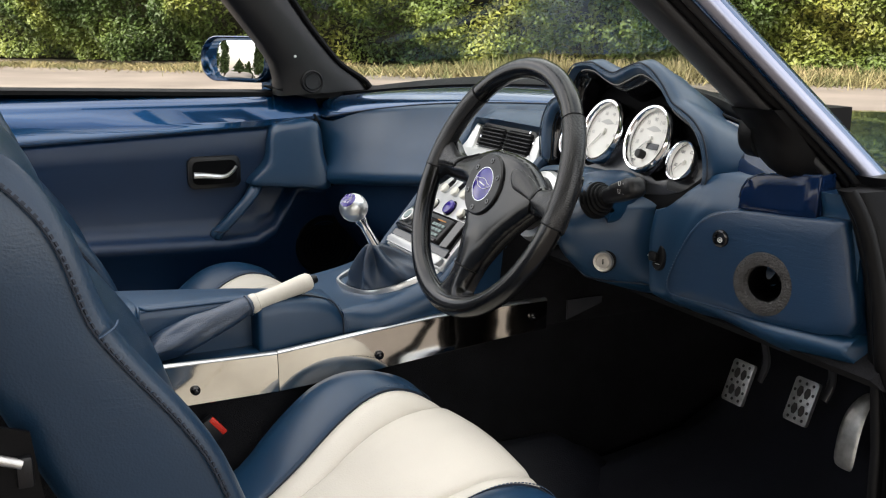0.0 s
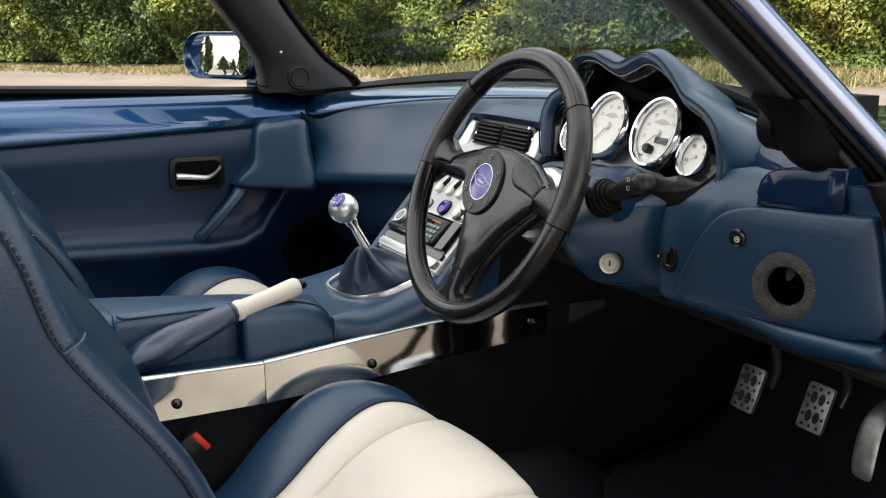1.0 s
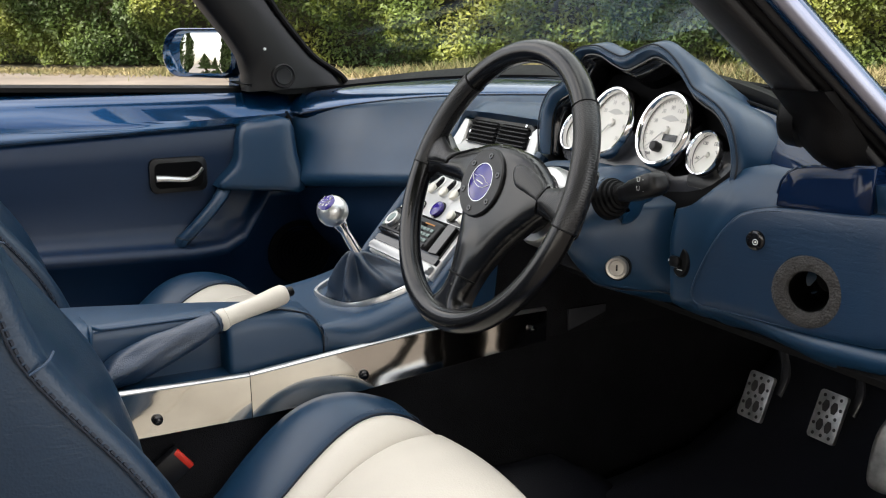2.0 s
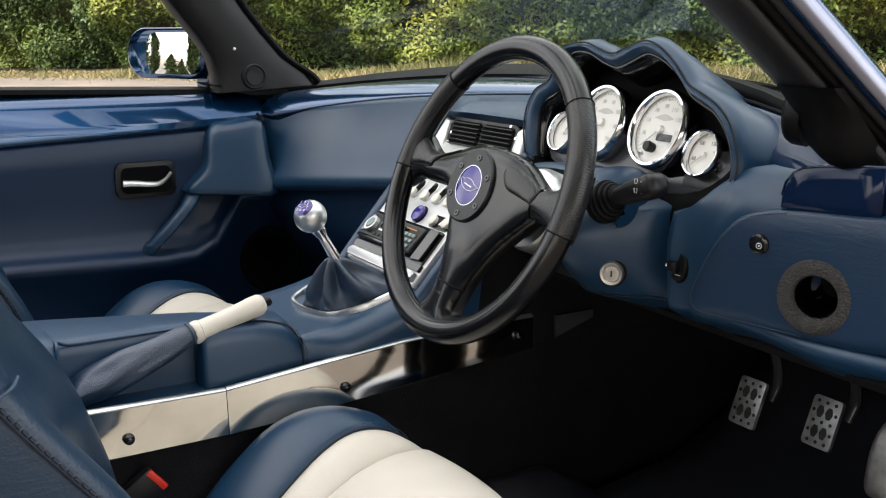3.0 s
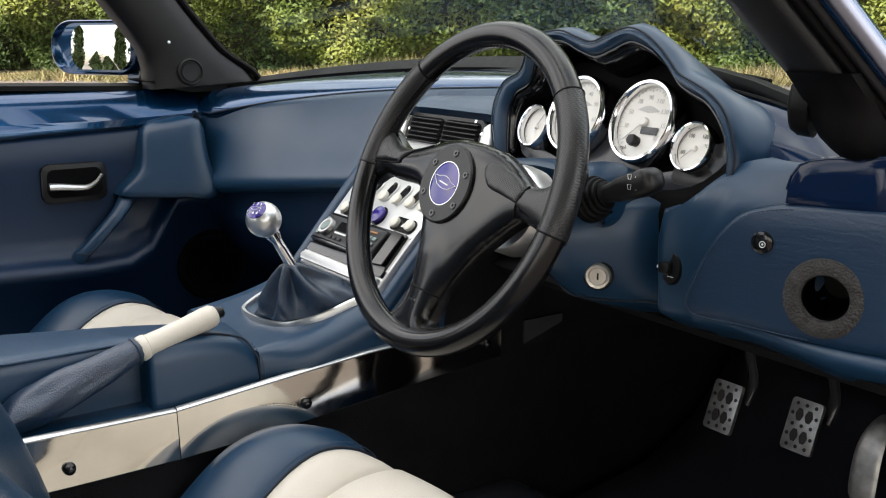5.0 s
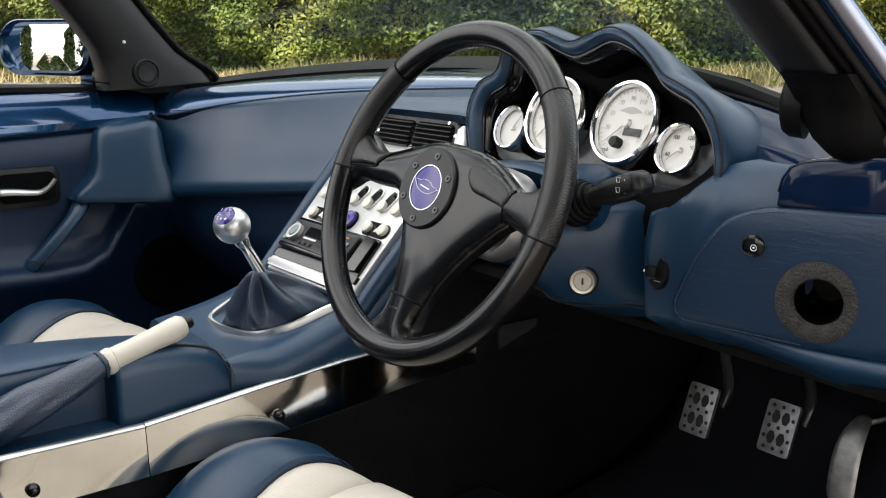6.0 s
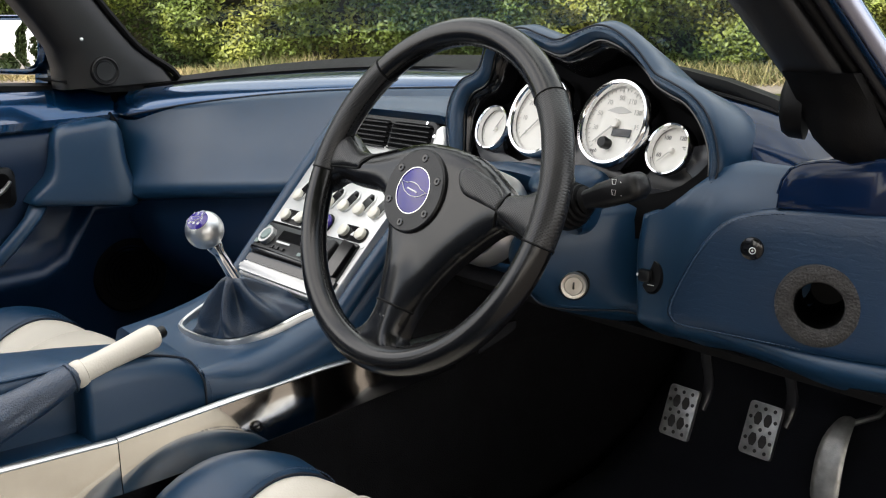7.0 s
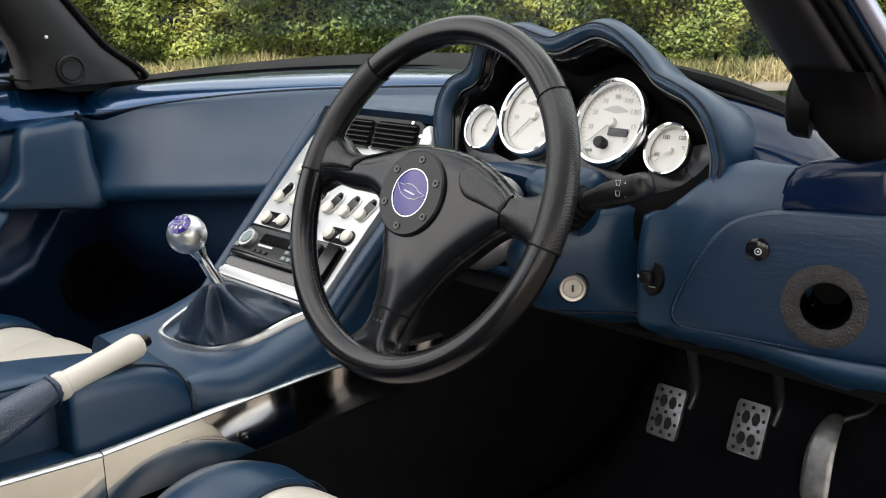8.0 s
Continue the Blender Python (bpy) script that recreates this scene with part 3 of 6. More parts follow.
part("pull_strap", tube(spline([(-0.585, -0.030, 0.566), (-0.570, -0.052, 0.540), (-0.570, -0.085, 0.505), (-0.580, -0.116, 0.472), (-0.592, -0.122, 0.462)], 4), [0.0150] * 4 + [0.0135] * 9 + [0.0155] * 4, 12, flat=0.7), NAVY, door, "slanting padded navy leather door pull")
part("strap_seam", tube([(-0.563, -0.131, 0.478), (-0.556, -0.115, 0.474), (-0.560, -0.098, 0.478)], 0.0012, 5), DARKTHREAD, door)
hm = Matrix(((0, 0, 1, -0.600), (1, 0, 0, -0.116), (0, 1, 0, 0.593), (0, 0, 0, 1)))
hd = part("handle_recess", prism(round_poly(0.108, 0.066, 0.014), hm, 0.006, 0.003), PLASTIC, door, "black plastic handle surround")
part("handle_well", prism(round_poly(0.090, 0.048, 0.012), hm @ Matrix.Translation((0, 0, 0.0062)), 0.001), WELLBLACK, hd)
lever = spline([(-0.585, -0.160, 0.590), (-0.584, -0.140, 0.589), (-0.582, -0.115, 0.586), (-0.580, -0.098, 0.586), (-0.578, -0.084, 0.594), (-0.576, -0.075, 0.606)], 4)
part("lever", tube(lever, [0.0066 - 0.0036 * i / (len(lever) - 1) for i in range(len(lever))], 8), SATIN, hd, "bright metal door release lever")
sm = axis_frame((-0.601, 0.118, 0.42), (1, 0, 0))
sp = part("loudspeaker", lathe([(0.0, 0.004), (0.052, 0.005), (0.056, 0.007), (0.064, 0.007), (0.068, 0.0)], sm, 40), PLASTIC, door, "round black door loudspeaker")
for k in range(6):
    r = 0.008 + 0.008 * k
    part("grille_ring", tube([sm @ V(r * math.cos(a), r * math.sin(a), 0.0055) for a in (2 * math.pi * i / 32 for i in range(32))], 0.0012, 5, closed=True), RUBBER, sp)

# door mirror
mir = thing("door_mirror", "blue door mirror reflecting pale sky and trees", "mirror", (-0.70, 0.06, 0.74))
mn = V(0.56, -0.83, 0.055).normalized()
mm = axis_frame((-0.764, -0.018, 0.813), mn)
mp = [(x, y) for x, y in round_poly(0.200, 0.098, 0.046, 7)]
rows = [[mm @ V(x * k, y * k, d) for x, y in mp] for k, d in ((0.90, -0.004), (0.965, 0.006), (1.0, 0.004), (1.02, -0.012), (0.98, -0.04), (0.80, -0.07), (0.4, -0.085))]
part("housing", loft(rows), PAINT, mir, "gloss blue mirror housing", sharp=60)
pane = [[mm @ V(x * 0.78 * k + 0.013, y * 0.85 * k, 0.0045 - ((x * 0.87 * k) ** 2 + (y * 0.85 * k) ** 2) / 2.6) for x, y in round_poly(0.172, 0.094, 0.034, 6)] for k in (1.0, 0.8, 0.6, 0.4, 0.2, 0.02)]
part("mirror_glass", loft([[p - mn * 0.003 for p in pane[0]]] + pane), MIRROR, mir, "slightly convex mirror pane", sharp=80)
part("stem", loft([[mm @ V(x, y, z) for x, z in ((0.050, -0.05), (0.075, -0.05), (0.08, -0.02), (0.055, -0.02))] for y in (-0.03, -0.05, -0.066)]), PAINT, mir)

# passenger windscreen pillar
pil = thing("windscreen_pillar", "black trimmed windscreen pillar with a round tweeter", "pillar", (-0.62, 0.1, 0.73))
back = [(0.030, 0.742), (0.030, 0.775), (0.022, 0.808), (-0.006, 0.850), (-0.038, 0.891), (-0.072, 0.935), (-0.20, 1.10), (-0.30, 1.23)]
front = [(0.232, 0.752), (0.215, 0.772), (0.165, 0.805), (0.125, 0.850), (0.093, 0.891), (0.062, 0.937), (-0.06, 1.10), (-0.16, 1.23)]
rows = []
for (y0, z0), (y1, z1) in zip(back, front):
    row = []
    for w, x in ((0.0, -0.66), (0.0, -0.612), (0.06, -0.602), (0.3, -0.596), (0.6, -0.594), (0.90, -0.598), (0.97, -0.604), (1.0, -0.616), (1.0, -0.66)):
        row.append(V(x, y0 + (y1 - y0) * w, z0 + (z1 - z0) * w))
    rows.append(row)
part("trim", loft(rows), PLASTIC, pil, "satin black pillar trim", sharp=60)
part("glass_seal", tube(spline([(-0.600, y, z) for y, z in front], 4), 0.006, 8), RUBBER, pil)
tm = axis_frame((-0.596, 0.097, 0.771), (1, 0.02, 0.0))
part("tweeter", lathe([(0.0, 0.004), (0.0155, 0.005), (0.017, 0.003), (0.019, 0.003), (0.0215, 0.006), (0.0235, 0.004), (0.024, -0.003)], tm, 32), PLASTIC, pil, "round black tweeter")
part("screw", lathe([(0, 0.003), (0.0028, 0.002), (0.0035, -0.003)], axis_frame((-0.596, 0.062, 0.823), (1, 0, 0)), 12), SATIN, pil)
part("corner_cover", loft([[V(x, y, z) for y, z in ((0.02, 0.757), (0.10, 0.760), (0.25, 0.758), (0.25, 0.736), (0.10, 0.735), (0.06, 0.744))] for x in (-0.72, -0.612, -0.606)]), RUBBER, pil, sharp=50)

# driver's windscreen pillar, seen from outside
pd = thing("windscreen_pillar", "blue painted windscreen pillar with black inner trim and seals", "pillar", (0.7, 0.1, 0.75))
BEND = ((1.16, -0.0646, -0.4446), (1.03, -0.0425, -0.2925), (0.95, -0.0289, -0.1989), (0.89, -0.0187, -0.1287), (0.84, -0.0102, -0.0702), (0.80, -0.0034, -0.0234), (0.775, 0.001, 0.006), (0.745, 0.010, 0.037), (0.70, 0.020, 0.074), (0.66, 0.024, 0.090), (0.62, 0.027, 0.102), (0.53, 0.031, 0.124), (0.43, 0.033, 0.137), (0.30, 0.033, 0.142), (0.18, 0.033, 0.138))
def pillar_band(cut, low=0.0):
    """Carry a cross-section, given where it meets z = 0.78, up the raked pillar and down the hinge post."""
    return [[V(x + dx, y + dy, z) for x, y in cut] for z, dx, dy in BEND if z >= low]
part("trim", loft(pillar_band(((0.640, 0.245), (0.627, 0.200), (0.624, 0.189), (0.628, 0.181), (0.640, 0.1755), (0.656, 0.1735), (0.668, 0.1735), (0.674, 0.1750), (0.676, 0.1790), (0.678, 0.190), (0.676, 0.230)), 0.76)), TRIM, pd, "matt black inner pillar trim", sharp=60)
part("post_trim", loft(pillar_band(((0.668, 0.245), (0.660, 0.190), (0.664, 0.1745), (0.668, 0.1735), (0.674, 0.1750), (0.676, 0.1790), (0.678, 0.190), (0.676, 0.230)))[6:]), TRIM, pd, "matt black trim of the hinge post", sharp=60)
part("inner_seal", loft(pillar_band(((0.674, 0.215), (0.678, 0.190), (0.681, 0.1875), (0.684, 0.190), (0.686, 0.215)))), RUBBER, pd, sharp=70)
part("outer_seal", loft(pillar_band(((0.682, 0.225), (0.685, 0.197), (0.688, 0.1945), (0.6915, 0.197), (0.693, 0.225)))), TRIM, pd, sharp=70)
# added pale strip: the whitish sky reflection along the painted pillar
part("sky_reflection_strip", loft(pillar_band(((0.6965, 0.222), (0.6975, 0.2045), (0.6990, 0.2036), (0.7020, 0.2055), (0.7050, 0.2135), (0.7048, 0.224), (0.7000, 0.236), (0.6960, 0.236)), 0.70)), SKY_STRIP, pd, "pale outer strip of the pillar standing for sky reflected in its paint", sharp=50)
part("painted_skin", loft(pillar_band(((0.687, 0.222), (0.690, 0.204), (0.6945, 0.2020), (0.7000, 0.2060), (0.7025, 0.215), (0.7030, 0.229), (0.6985, 0.243), (0.690, 0.252), (0.675, 0.262), (0.650, 0.270)), 0.70)), PAINT, pd, "gloss blue painted pillar skin", sharp=60)
part("post_skin", loft(pillar_band(((0.687, 0.222), (0.690, 0.204), (0.6945, 0.2015), (0.715, 0.2045), (0.740, 0.214), (0.755, 0.235), (0.755, 0.300), (0.690, 0.300)))[7:]), TRIM, pd, "black trimmed hinge post", sharp=60)
post = ((0.735, 0.714, 0.197), (0.705, 0.730, 0.204), (0.66, 0.743, 0.210), (0.62, 0.750, 0.213), (0.57, 0.754, 0.218), (0.53, 0.752, 0.240), (0.48, 0.740, 0.272), (0.43, 0.730, 0.288), (0.30, 0.724, 0.300), (0.18, 0.722, 0.300))
part("post_cover", loft([[V(x + a, y + b, z) for a, b in ((0.0, 0.010), (0.004, 0.002), (0.012, -0.002), (0.022, 0.001), (0.030, 0.012), (0.034, 0.05), (0.030, 0.08), (0.0, 0.08))] for z, x, y in post]), RUBBER, pd, "black trim down the side of the dash", sharp=60)
part("post_seal", tube(spline([(x + 0.024, y - 0.002, z) for z, x, y in post], 4), 0.0075, 10), RUBBER, pd, "black rubber door seal")
foot = loft([[V(x, y, z) for x, y in ((0.630 + a, 0.161 + b), (0.624 + a, 0.170 + b), (0.634, 0.25), (0.672, 0.25), (0.672, 0.170 + b), (0.655, 0.158 + b))] for a, b, z in ((0.016, 0.046, 0.728), (0.010, 0.012, 0.750), (0.002, 0.006, 0.760), (-0.006, 0.004, 0.774), (-0.012, 0.0, 0.790), (-0.010, -0.026, 0.812))])
for v_ in foot.verts:
    v_.co.x += 0.010
part("foot_trim", foot, RUBBER, pd, "black trim at the foot of the pillar", sharp=60)
tm = axis_frame((0.612, 0.182, 0.783), (-1, -0.40, 0.0))
part("tweeter", lathe([(0.0, 0.008), (0.014, 0.0075), (0.022, 0.005), (0.0255, 0.0), (0.027, -0.012)], tm, 32), RUBBER, pd, "round mesh tweeter")

# windscreen with its black lower border
def screen(x, z):
    k = (x - 0.05) / 0.65
    y = 0.40 - 0.19 * k * k
    return V(0.05 + (x - 0.05) * (1 - 0.10 * (z - 0.775)) * 0.955, y - (z - 0.775) * 1.05, z)
ws = thing("windscreen", "raked clear windscreen with black lower border", "windscreen", (0.05, 0.4, 0.78))
xs = [-0.595 + 0.0645 * i for i in range(21)]
gl = part("glass", loft([[screen(x, z) for z in (0.775, 0.85, 0.95, 1.05, 1.15)] for x in xs], ring=False), GLASS, ws, "clear laminated glass")
gl.visible_shadow = False
def scuttle(x):
    k = (x - 0.05) / 0.65
    return 0.806 - 0.046 * k * k if k < 0 else 0.806 + 0.006 * min(1, 2 * k) - 0.08 * k ** 4
rows = []
for x in xs:
    p = screen(x, scuttle(x))
    w = 1 - 0.78 * step(0.22, 0.40, x)
    rows.append([p + V(0, -0.006, 0.0), p + V(0, 0.012, 0.0), p + V(0, 0.015, -0.09), p + V(0, -0.045 * w, -0.045 * w), p + V(0, -0.040 * w, -0.025 * w)])
part("border", loft(rows), RUBBER, ws, "black lower border")
part("header_rail", tube([screen(x, 1.15) for x in xs], 0.02, 10), PAINT, ws)
# black plastic scuttle panel outside, between glass and bonnet
rows = []
for i in range(25):
    x = -0.70 + 1.44 * i / 24
    p = screen(min(max(x, -0.60), 0.70), 0.775)
    k = ((x - 0.02) / 0.72) ** 2
    rows.append([V(x, p.y + 0.022, 0.752 - 0.020 * k), V(x, p.y + 0.05, 0.758 - 0.020 * k), V(x, p.y + 0.12, 0.752 - 0.030 * k), V(x, max(0.455, p.y + 0.15), 0.742 - 0.04 * k), V(x, max(0.45, p.y + 0.14), 0.70), V(x, p.y + 0.03, 0.70)])
solo("scuttle_panel", loft(rows), TRIM, "black plastic scuttle panel ahead of the windscreen", "scuttle panel", kind="structure", sharp=50)
# bonnet and wing ahead of the screen
rows = []
for y, zt in ((0.46, 0.74), (0.8, 0.735), (1.2, 0.72), (1.7, 0.64), (1.95, 0.5)):
    skin = ((-0.80, 0.45), (-0.74, zt - 0.10), (-0.60, zt - 0.05), (-0.3, zt - 0.02), (0.05, zt), (0.4, zt - 0.02), (0.62, zt - 0.03), (0.76, zt - 0.06), (0.84, zt - 0.13), (0.86, 0.40))
    rows.append([V(x, y, z) for x, z in skin] + [V(0.05 + (x - 0.05) * 0.97, y, z - 0.015) for x, z in skin[::-1]])
solo("bonnet", loft(rows), PAINT, "dark blue bonnet and front wings of the roadster", "bonnet", sharp=60)

# rear deck and wings behind the seats
rows = []
for y, zt, w in ((-0.98, 0.70, 0.80), (-1.2, 0.715, 0.83), (-1.5, 0.70, 0.83), (-1.8, 0.64, 0.78), (-1.98, 0.50, 0.70)):
    skin = [(-w, 0.34), (-w, zt - 0.16), (-w + 0.05, zt - 0.05), (-w + 0.16, zt - 0.01), (-0.3, zt - 0.03), (0.0, zt - 0.035), (0.3, zt - 0.03), (w - 0.16, zt - 0.01), (w - 0.05, zt - 0.05), (w, zt - 0.16), (w, 0.34)]
    rows.append([V(x, y, z) for x, z in skin] + [V(x * 0.97, y, z - 0.015) for x, z in skin[::-1]])
solo("rear_bodywork", loft(rows), PAINT, "dark blue rear deck and wings of the roadster", "car body", sharp=60)

# ---- dashboard ----
dash = thing("dashboard", "navy leather dashboard with gloss blue painted top roll", "dashboard", (0, 0.3, 0.6))
def dash_y(x):
    return 0.096 + 0.18 * (x + 0.506) + 0.018 * step(-0.16, -0.05, x) if x < 0.02 else 0.209
def dash_lip(x):
    return 0.111 + 0.18 * (x + 0.506) + 0.050 * step(-0.66, -0.30, x)
def dash_top(x):
    return 0.700 + 0.084 * (1 - math.exp(-(x + 0.565) * 2.6)) + 0.004 * x
def dash_bot(x):
    return 0.572 + 0.125 * (x + 0.495) if x < -0.095 else min(0.734, 0.622 + 2.1 * (x + 0.095))
rows = []
for i in range(68):
    x = -0.573 + i * 0.0107
    f = min(1.0, (i + 1.0) / 3.5)
    y, zt, zb = dash_y(x) + 0.008 * (1 - f), dash_top(x), dash_bot(x)
    zm = zt - zb
    g = dash_lip(x) - y
    rows.append([V(x - 0.075 * (1 - step(-0.55, -0.40, x)) * (z - zb) / zm, y + a, z) for a, z in ((0.10, zb + 0.01), (0.02, zb - 0.006), (0.004, zb - 0.003), (-0.006, zb + 0.008), (-0.005 + 0.10 * g, zb + 0.16 * zm), (0.26 * g, zb + 0.3 * zm), (0.46 * g, zb + 0.48 * zm), (0.70 * g, zb + 0.7 * zm), (0.94 * g, zt - 0.010), (g, zt - 0.003), (g + 0.006, zt + 0.001), (g + 0.07, zt - 0.01))])
part("leather_panel", loft(rows), NAVY, dash, "smooth navy leather passenger panel", sharp=70)
part("dash_gap_seal", tube(spline([(-0.606, 0.104, 0.700), (-0.580, 0.104, 0.68), (-0.553, 0.101, 0.64), (-0.512, 0.099, 0.585), (-0.505, 0.106, 0.565)], 6), 0.0034, 8), RUBBER, dash, "black rubber seal between door and dash")
rows, cover = [], []
for i in range(41):
    x = -0.616 + i * 0.0324
    if x < 0.15:
        y, zt = dash_lip(max(x, -0.57)) - 0.006, dash_top(max(x, -0.56))
    else:
        y, zt = 0.200 - 0.10 * max(0, x - 0.50) ** 1.3, dash_top(0.15) - 0.034 * step(0.44, 0.53, x) - 0.10 * max(0, x - 0.54)
    sc = screen(min(max(x, -0.59), 0.69), 0.775)
    k = max(0.02, sc.y - 0.02 - (y + 0.012))
    top = scuttle(x) - 0.018
    d = max(0.014, top - zt)
    c, q = 0.30 + 0.26 * step(0.30, 0.42, x), step(0.42, 0.52, x)
    y += 0.07 * step(0.15, 0.18, x) * (1 - step(0.535, 0.56, x))
    rows.append([V(x, y + a * k + 0.012, zt + b * d) for a, b in ((0.0, -0.05), (0.0, 0.02), (0.02, 0.22 - 0.12 * q), (0.07, 0.45 - 0.25 * q), (0.16, 0.68 - 0.34 * q), (0.32, 0.86 - 0.30 * q), (0.40, 0.90 - 0.24 * q), (0.40 + c, 0.90 + 0.3 * c), (0.40 + c, -1.2))])
    cover.append([V(x, y + a * k + 0.012, zt + b * d + 0.003) for a, b in ((0.36 + c, 0.50), (0.365 + c, 0.885 + 0.35 * c), (0.40 + c, 0.93 + 0.25 * c), (0.85 + 0.13 * c / 0.56, 1.03), (1.0, 1.06), (1.0, -0.5))])
rows, cover = [r for r in rows if r[0].x < 0.43], [r for r in cover if r[0].x < 0.43]
part("painted_top", loft(rows), PAINT, dash, "gloss blue painted dash top", sharp=70)
part("scuttle_cover", loft(cover), WELLBLACK, dash, "matt black cover under the windscreen", sharp=70)
rows, edge_ = [], []
for i in range(17):
    x = 0.395 + 0.0165 * i
    sc = screen(min(x, 0.70), scuttle(x) - 0.012)
    y0, y1 = 0.222 - 0.16 * max(0, x - 0.56), sc.y - 0.014
    z0, z1 = 0.742 - 0.10 * max(0, x - 0.54), scuttle(x) - 0.013
    rows.append([V(x, y0 - 0.01, z0 - 0.03)] + [V(x, y0 + (y1 - y0) * a, z0 + (z1 - z0) * (1 - (1 - a) ** 1.7)) for a in (0.0, 0.08, 0.2, 0.35, 0.5, 0.65, 0.78, 0.9, 1.0)] + [V(x, y1 + 0.004, z1 - 0.06)])
    edge_.append(V(x, y0 + (y1 - y0) * 0.74, z0 + (z1 - z0) * (1 - 0.26 ** 1.7) + 0.0012))
part("painted_top", loft(rows), CAPBLUE, dash, "gloss dark blue dash top beside the hood", sharp=70)
part("demister_slot", tube(edge_[3:15], 0.0022, 6), RUBBER, dash, "narrow black demister slot")
part("top_lip", tube(spline([(x, dash_lip(x) + 0.005, dash_top(x) + 0.0005) for x in (-0.56, -0.45, -0.34, -0.22, -0.1, 0.02, 0.13)], 5), 0.0016, 6), DARKTHREAD, dash)
rows = [[V(x, dash_y(x) + a, z) for a, z in ((0.03, dash_bot(x) - 0.002), (0.03, 0.53), (0.06, 0.47), (0.12, 0.40), (0.25, 0.36), (0.30, 0.5), (0.12, 0.57))] for x in (-0.58, -0.45, -0.3, -0.15, -0.08)]
part("under_panel", loft(rows), DOORHIDE, dash, "dark lower dash panel over the passenger footwell", sharp=60)
part("end_filler", box((-0.70, 0.085, 0.60), (-0.655, 0.30, 0.738), 0.006), RUBBER, dash, "black filler at the end of the dash")
part("end_filler", box((-0.72, 0.165, 0.58), (-0.580, 0.205, 0.742), 0.006), RUBBER, dash, "black filler at the end of the dash")
# lower dash on the driver's side, bulging round the column
low = thing("lower_dash", "navy leather lower dash shroud around the steering column", "dash shroud", (0.45, 0.2, 0.6))
def shroud_y(x, z):
    b = math.exp(-(((x - 0.400) / 0.061) ** 2)) * math.exp(-(((z - 0.640) / 0.090) ** 2))
    return 0.202 - 0.124 * b - 0.040 * step(0.470, 0.490, x) + 0.022 * math.exp(-(((x - 0.470) / 0.011) ** 2)) * step(0.575, 0.61, z)
def pad_left(z):
    return 0.512 + 0.30 * max(0, z - 0.60) + 9.0 * max(0, z - 0.66) ** 2 + 60 * max(0, z - 0.69) ** 2
def lower_face(x, z):
    plane = 0.150 + 0.26 * (x - 0.524) + 0.006
    w = step(pad_left(z), pad_left(z) + 0.022, x) if z < 0.70 else step(0.50, 0.60, x) * (1 - step(0.70, 0.74, z))
    y = shroud_y(x, z) * (1 - w) + w * plane + 0.55 * max(0, z - 0.695) + (1 - w) * 0.15 * max(0, z - 0.650)
    k = max(0.0, 0.578 - z)
    return y + 1.5 * k + 16 * k * k
rows = []
for i in range(121):
    x = 0.15 + 0.592 * i / 120
    col = []
    for j in range(25):
        z = 0.535 + (0.143 + 0.052 * step(0.488, 0.562, x)) * j / 24
        col.append(V(x, lower_face(x, z) + (0.12 if math.hypot(x - 0.6510, z - 0.6245) < 0.036 else 0), z))
    rows.append(col + [V(x, 0.36, col[-1].z + 0.02 - 0.025 * step(0.53, 0.58, x)), V(x, 0.36, 0.575)])
part("shroud", loft(rows), NAVY, low, sharp=75)
rows = []
for i in range(34):
    x = 0.490 + 0.258 * i / 33
    y0 = 0.150 + 0.26 * (x - 0.524)
    e = step(0.535, 0.675, x)
    rows.append([V(x, (lower_face(x, z) + 0.003) * (1 - e) + (y0 + b) * e, z) for b, z in ((0.012, 0.588), (0.002, 0.5845), (-0.005, 0.5800), (-0.0080, 0.5740), (-0.0055, 0.5680), (0.005, 0.5590), (0.022, 0.5480), (0.048, 0.535))] + [V(x, y0 + 0.12, 0.538), V(x, y0 + 0.12, 0.58)])
part("lower_roll", loft(rows), NAVY, low, "rolled navy leather lower edge", sharp=80)
seam_line = [(0.335, 0.640), (0.343, 0.612), (0.360, 0.593), (0.388, 0.5815), (0.420, 0.5790), (0.455, 0.5788), (0.480, 0.580)]
part("shroud_seam", tube(spline([(x, shroud_y(x, z) - 0.0006, z) for x, z in seam_line], 6), 0.0011, 6), DARKTHREAD, low)
part("stitching", stitches(spline([(x, shroud_y(x, z + 0.004) - 0.0007, z + 0.004) for x, z in seam_line], 6), 0.0045, 0.0005), STITCH, low, "blue stitching")
rows = [[V(x, y, z) for y, z in ((0.20, 0.555), (0.22, 0.54), (0.40, 0.50), (0.60, 0.48), (0.60, 0.56), (0.30, 0.60))] for x in (0.16, 0.4, 0.6, 0.78)]
part("under_tray", loft(rows), CARPET, low, "black panel under the dash")

pm = frame_at((0.524, 0.150, 0.586), -14.6, 0)
pad = thing("knee_panel", "stitched navy leather panel beside the column", "dash panel", (0.62, 0.17, 0.62))
outline = [(0.003, 0.004), (0.0, 0.012), (0.004, 0.028), (0.023, 0.068), (0.045, 0.096), (0.068, 0.108), (0.100, 0.114), (0.16, 0.1165), (0.207, 0.119), (0.216, 0.110), (0.226, 0.06), (0.228, 0.004), (0.12, -0.003), (0.05, -0.001), (0.012, 0.0)]
oc = (0.11, 0.055)
oo = [(p.x, p.y) for p in spline([(x, y, 0) for x, y in outline], 3, True)]
HOLE = (0.1310, 0.0385)
def to_hole(x, y, t):
    a = math.atan2(y - HOLE[1], x - HOLE[0])
    return x + (HOLE[0] + 0.024 * math.cos(a) - x) * t, y + (HOLE[1] + 0.024 * math.sin(a) - y) * t
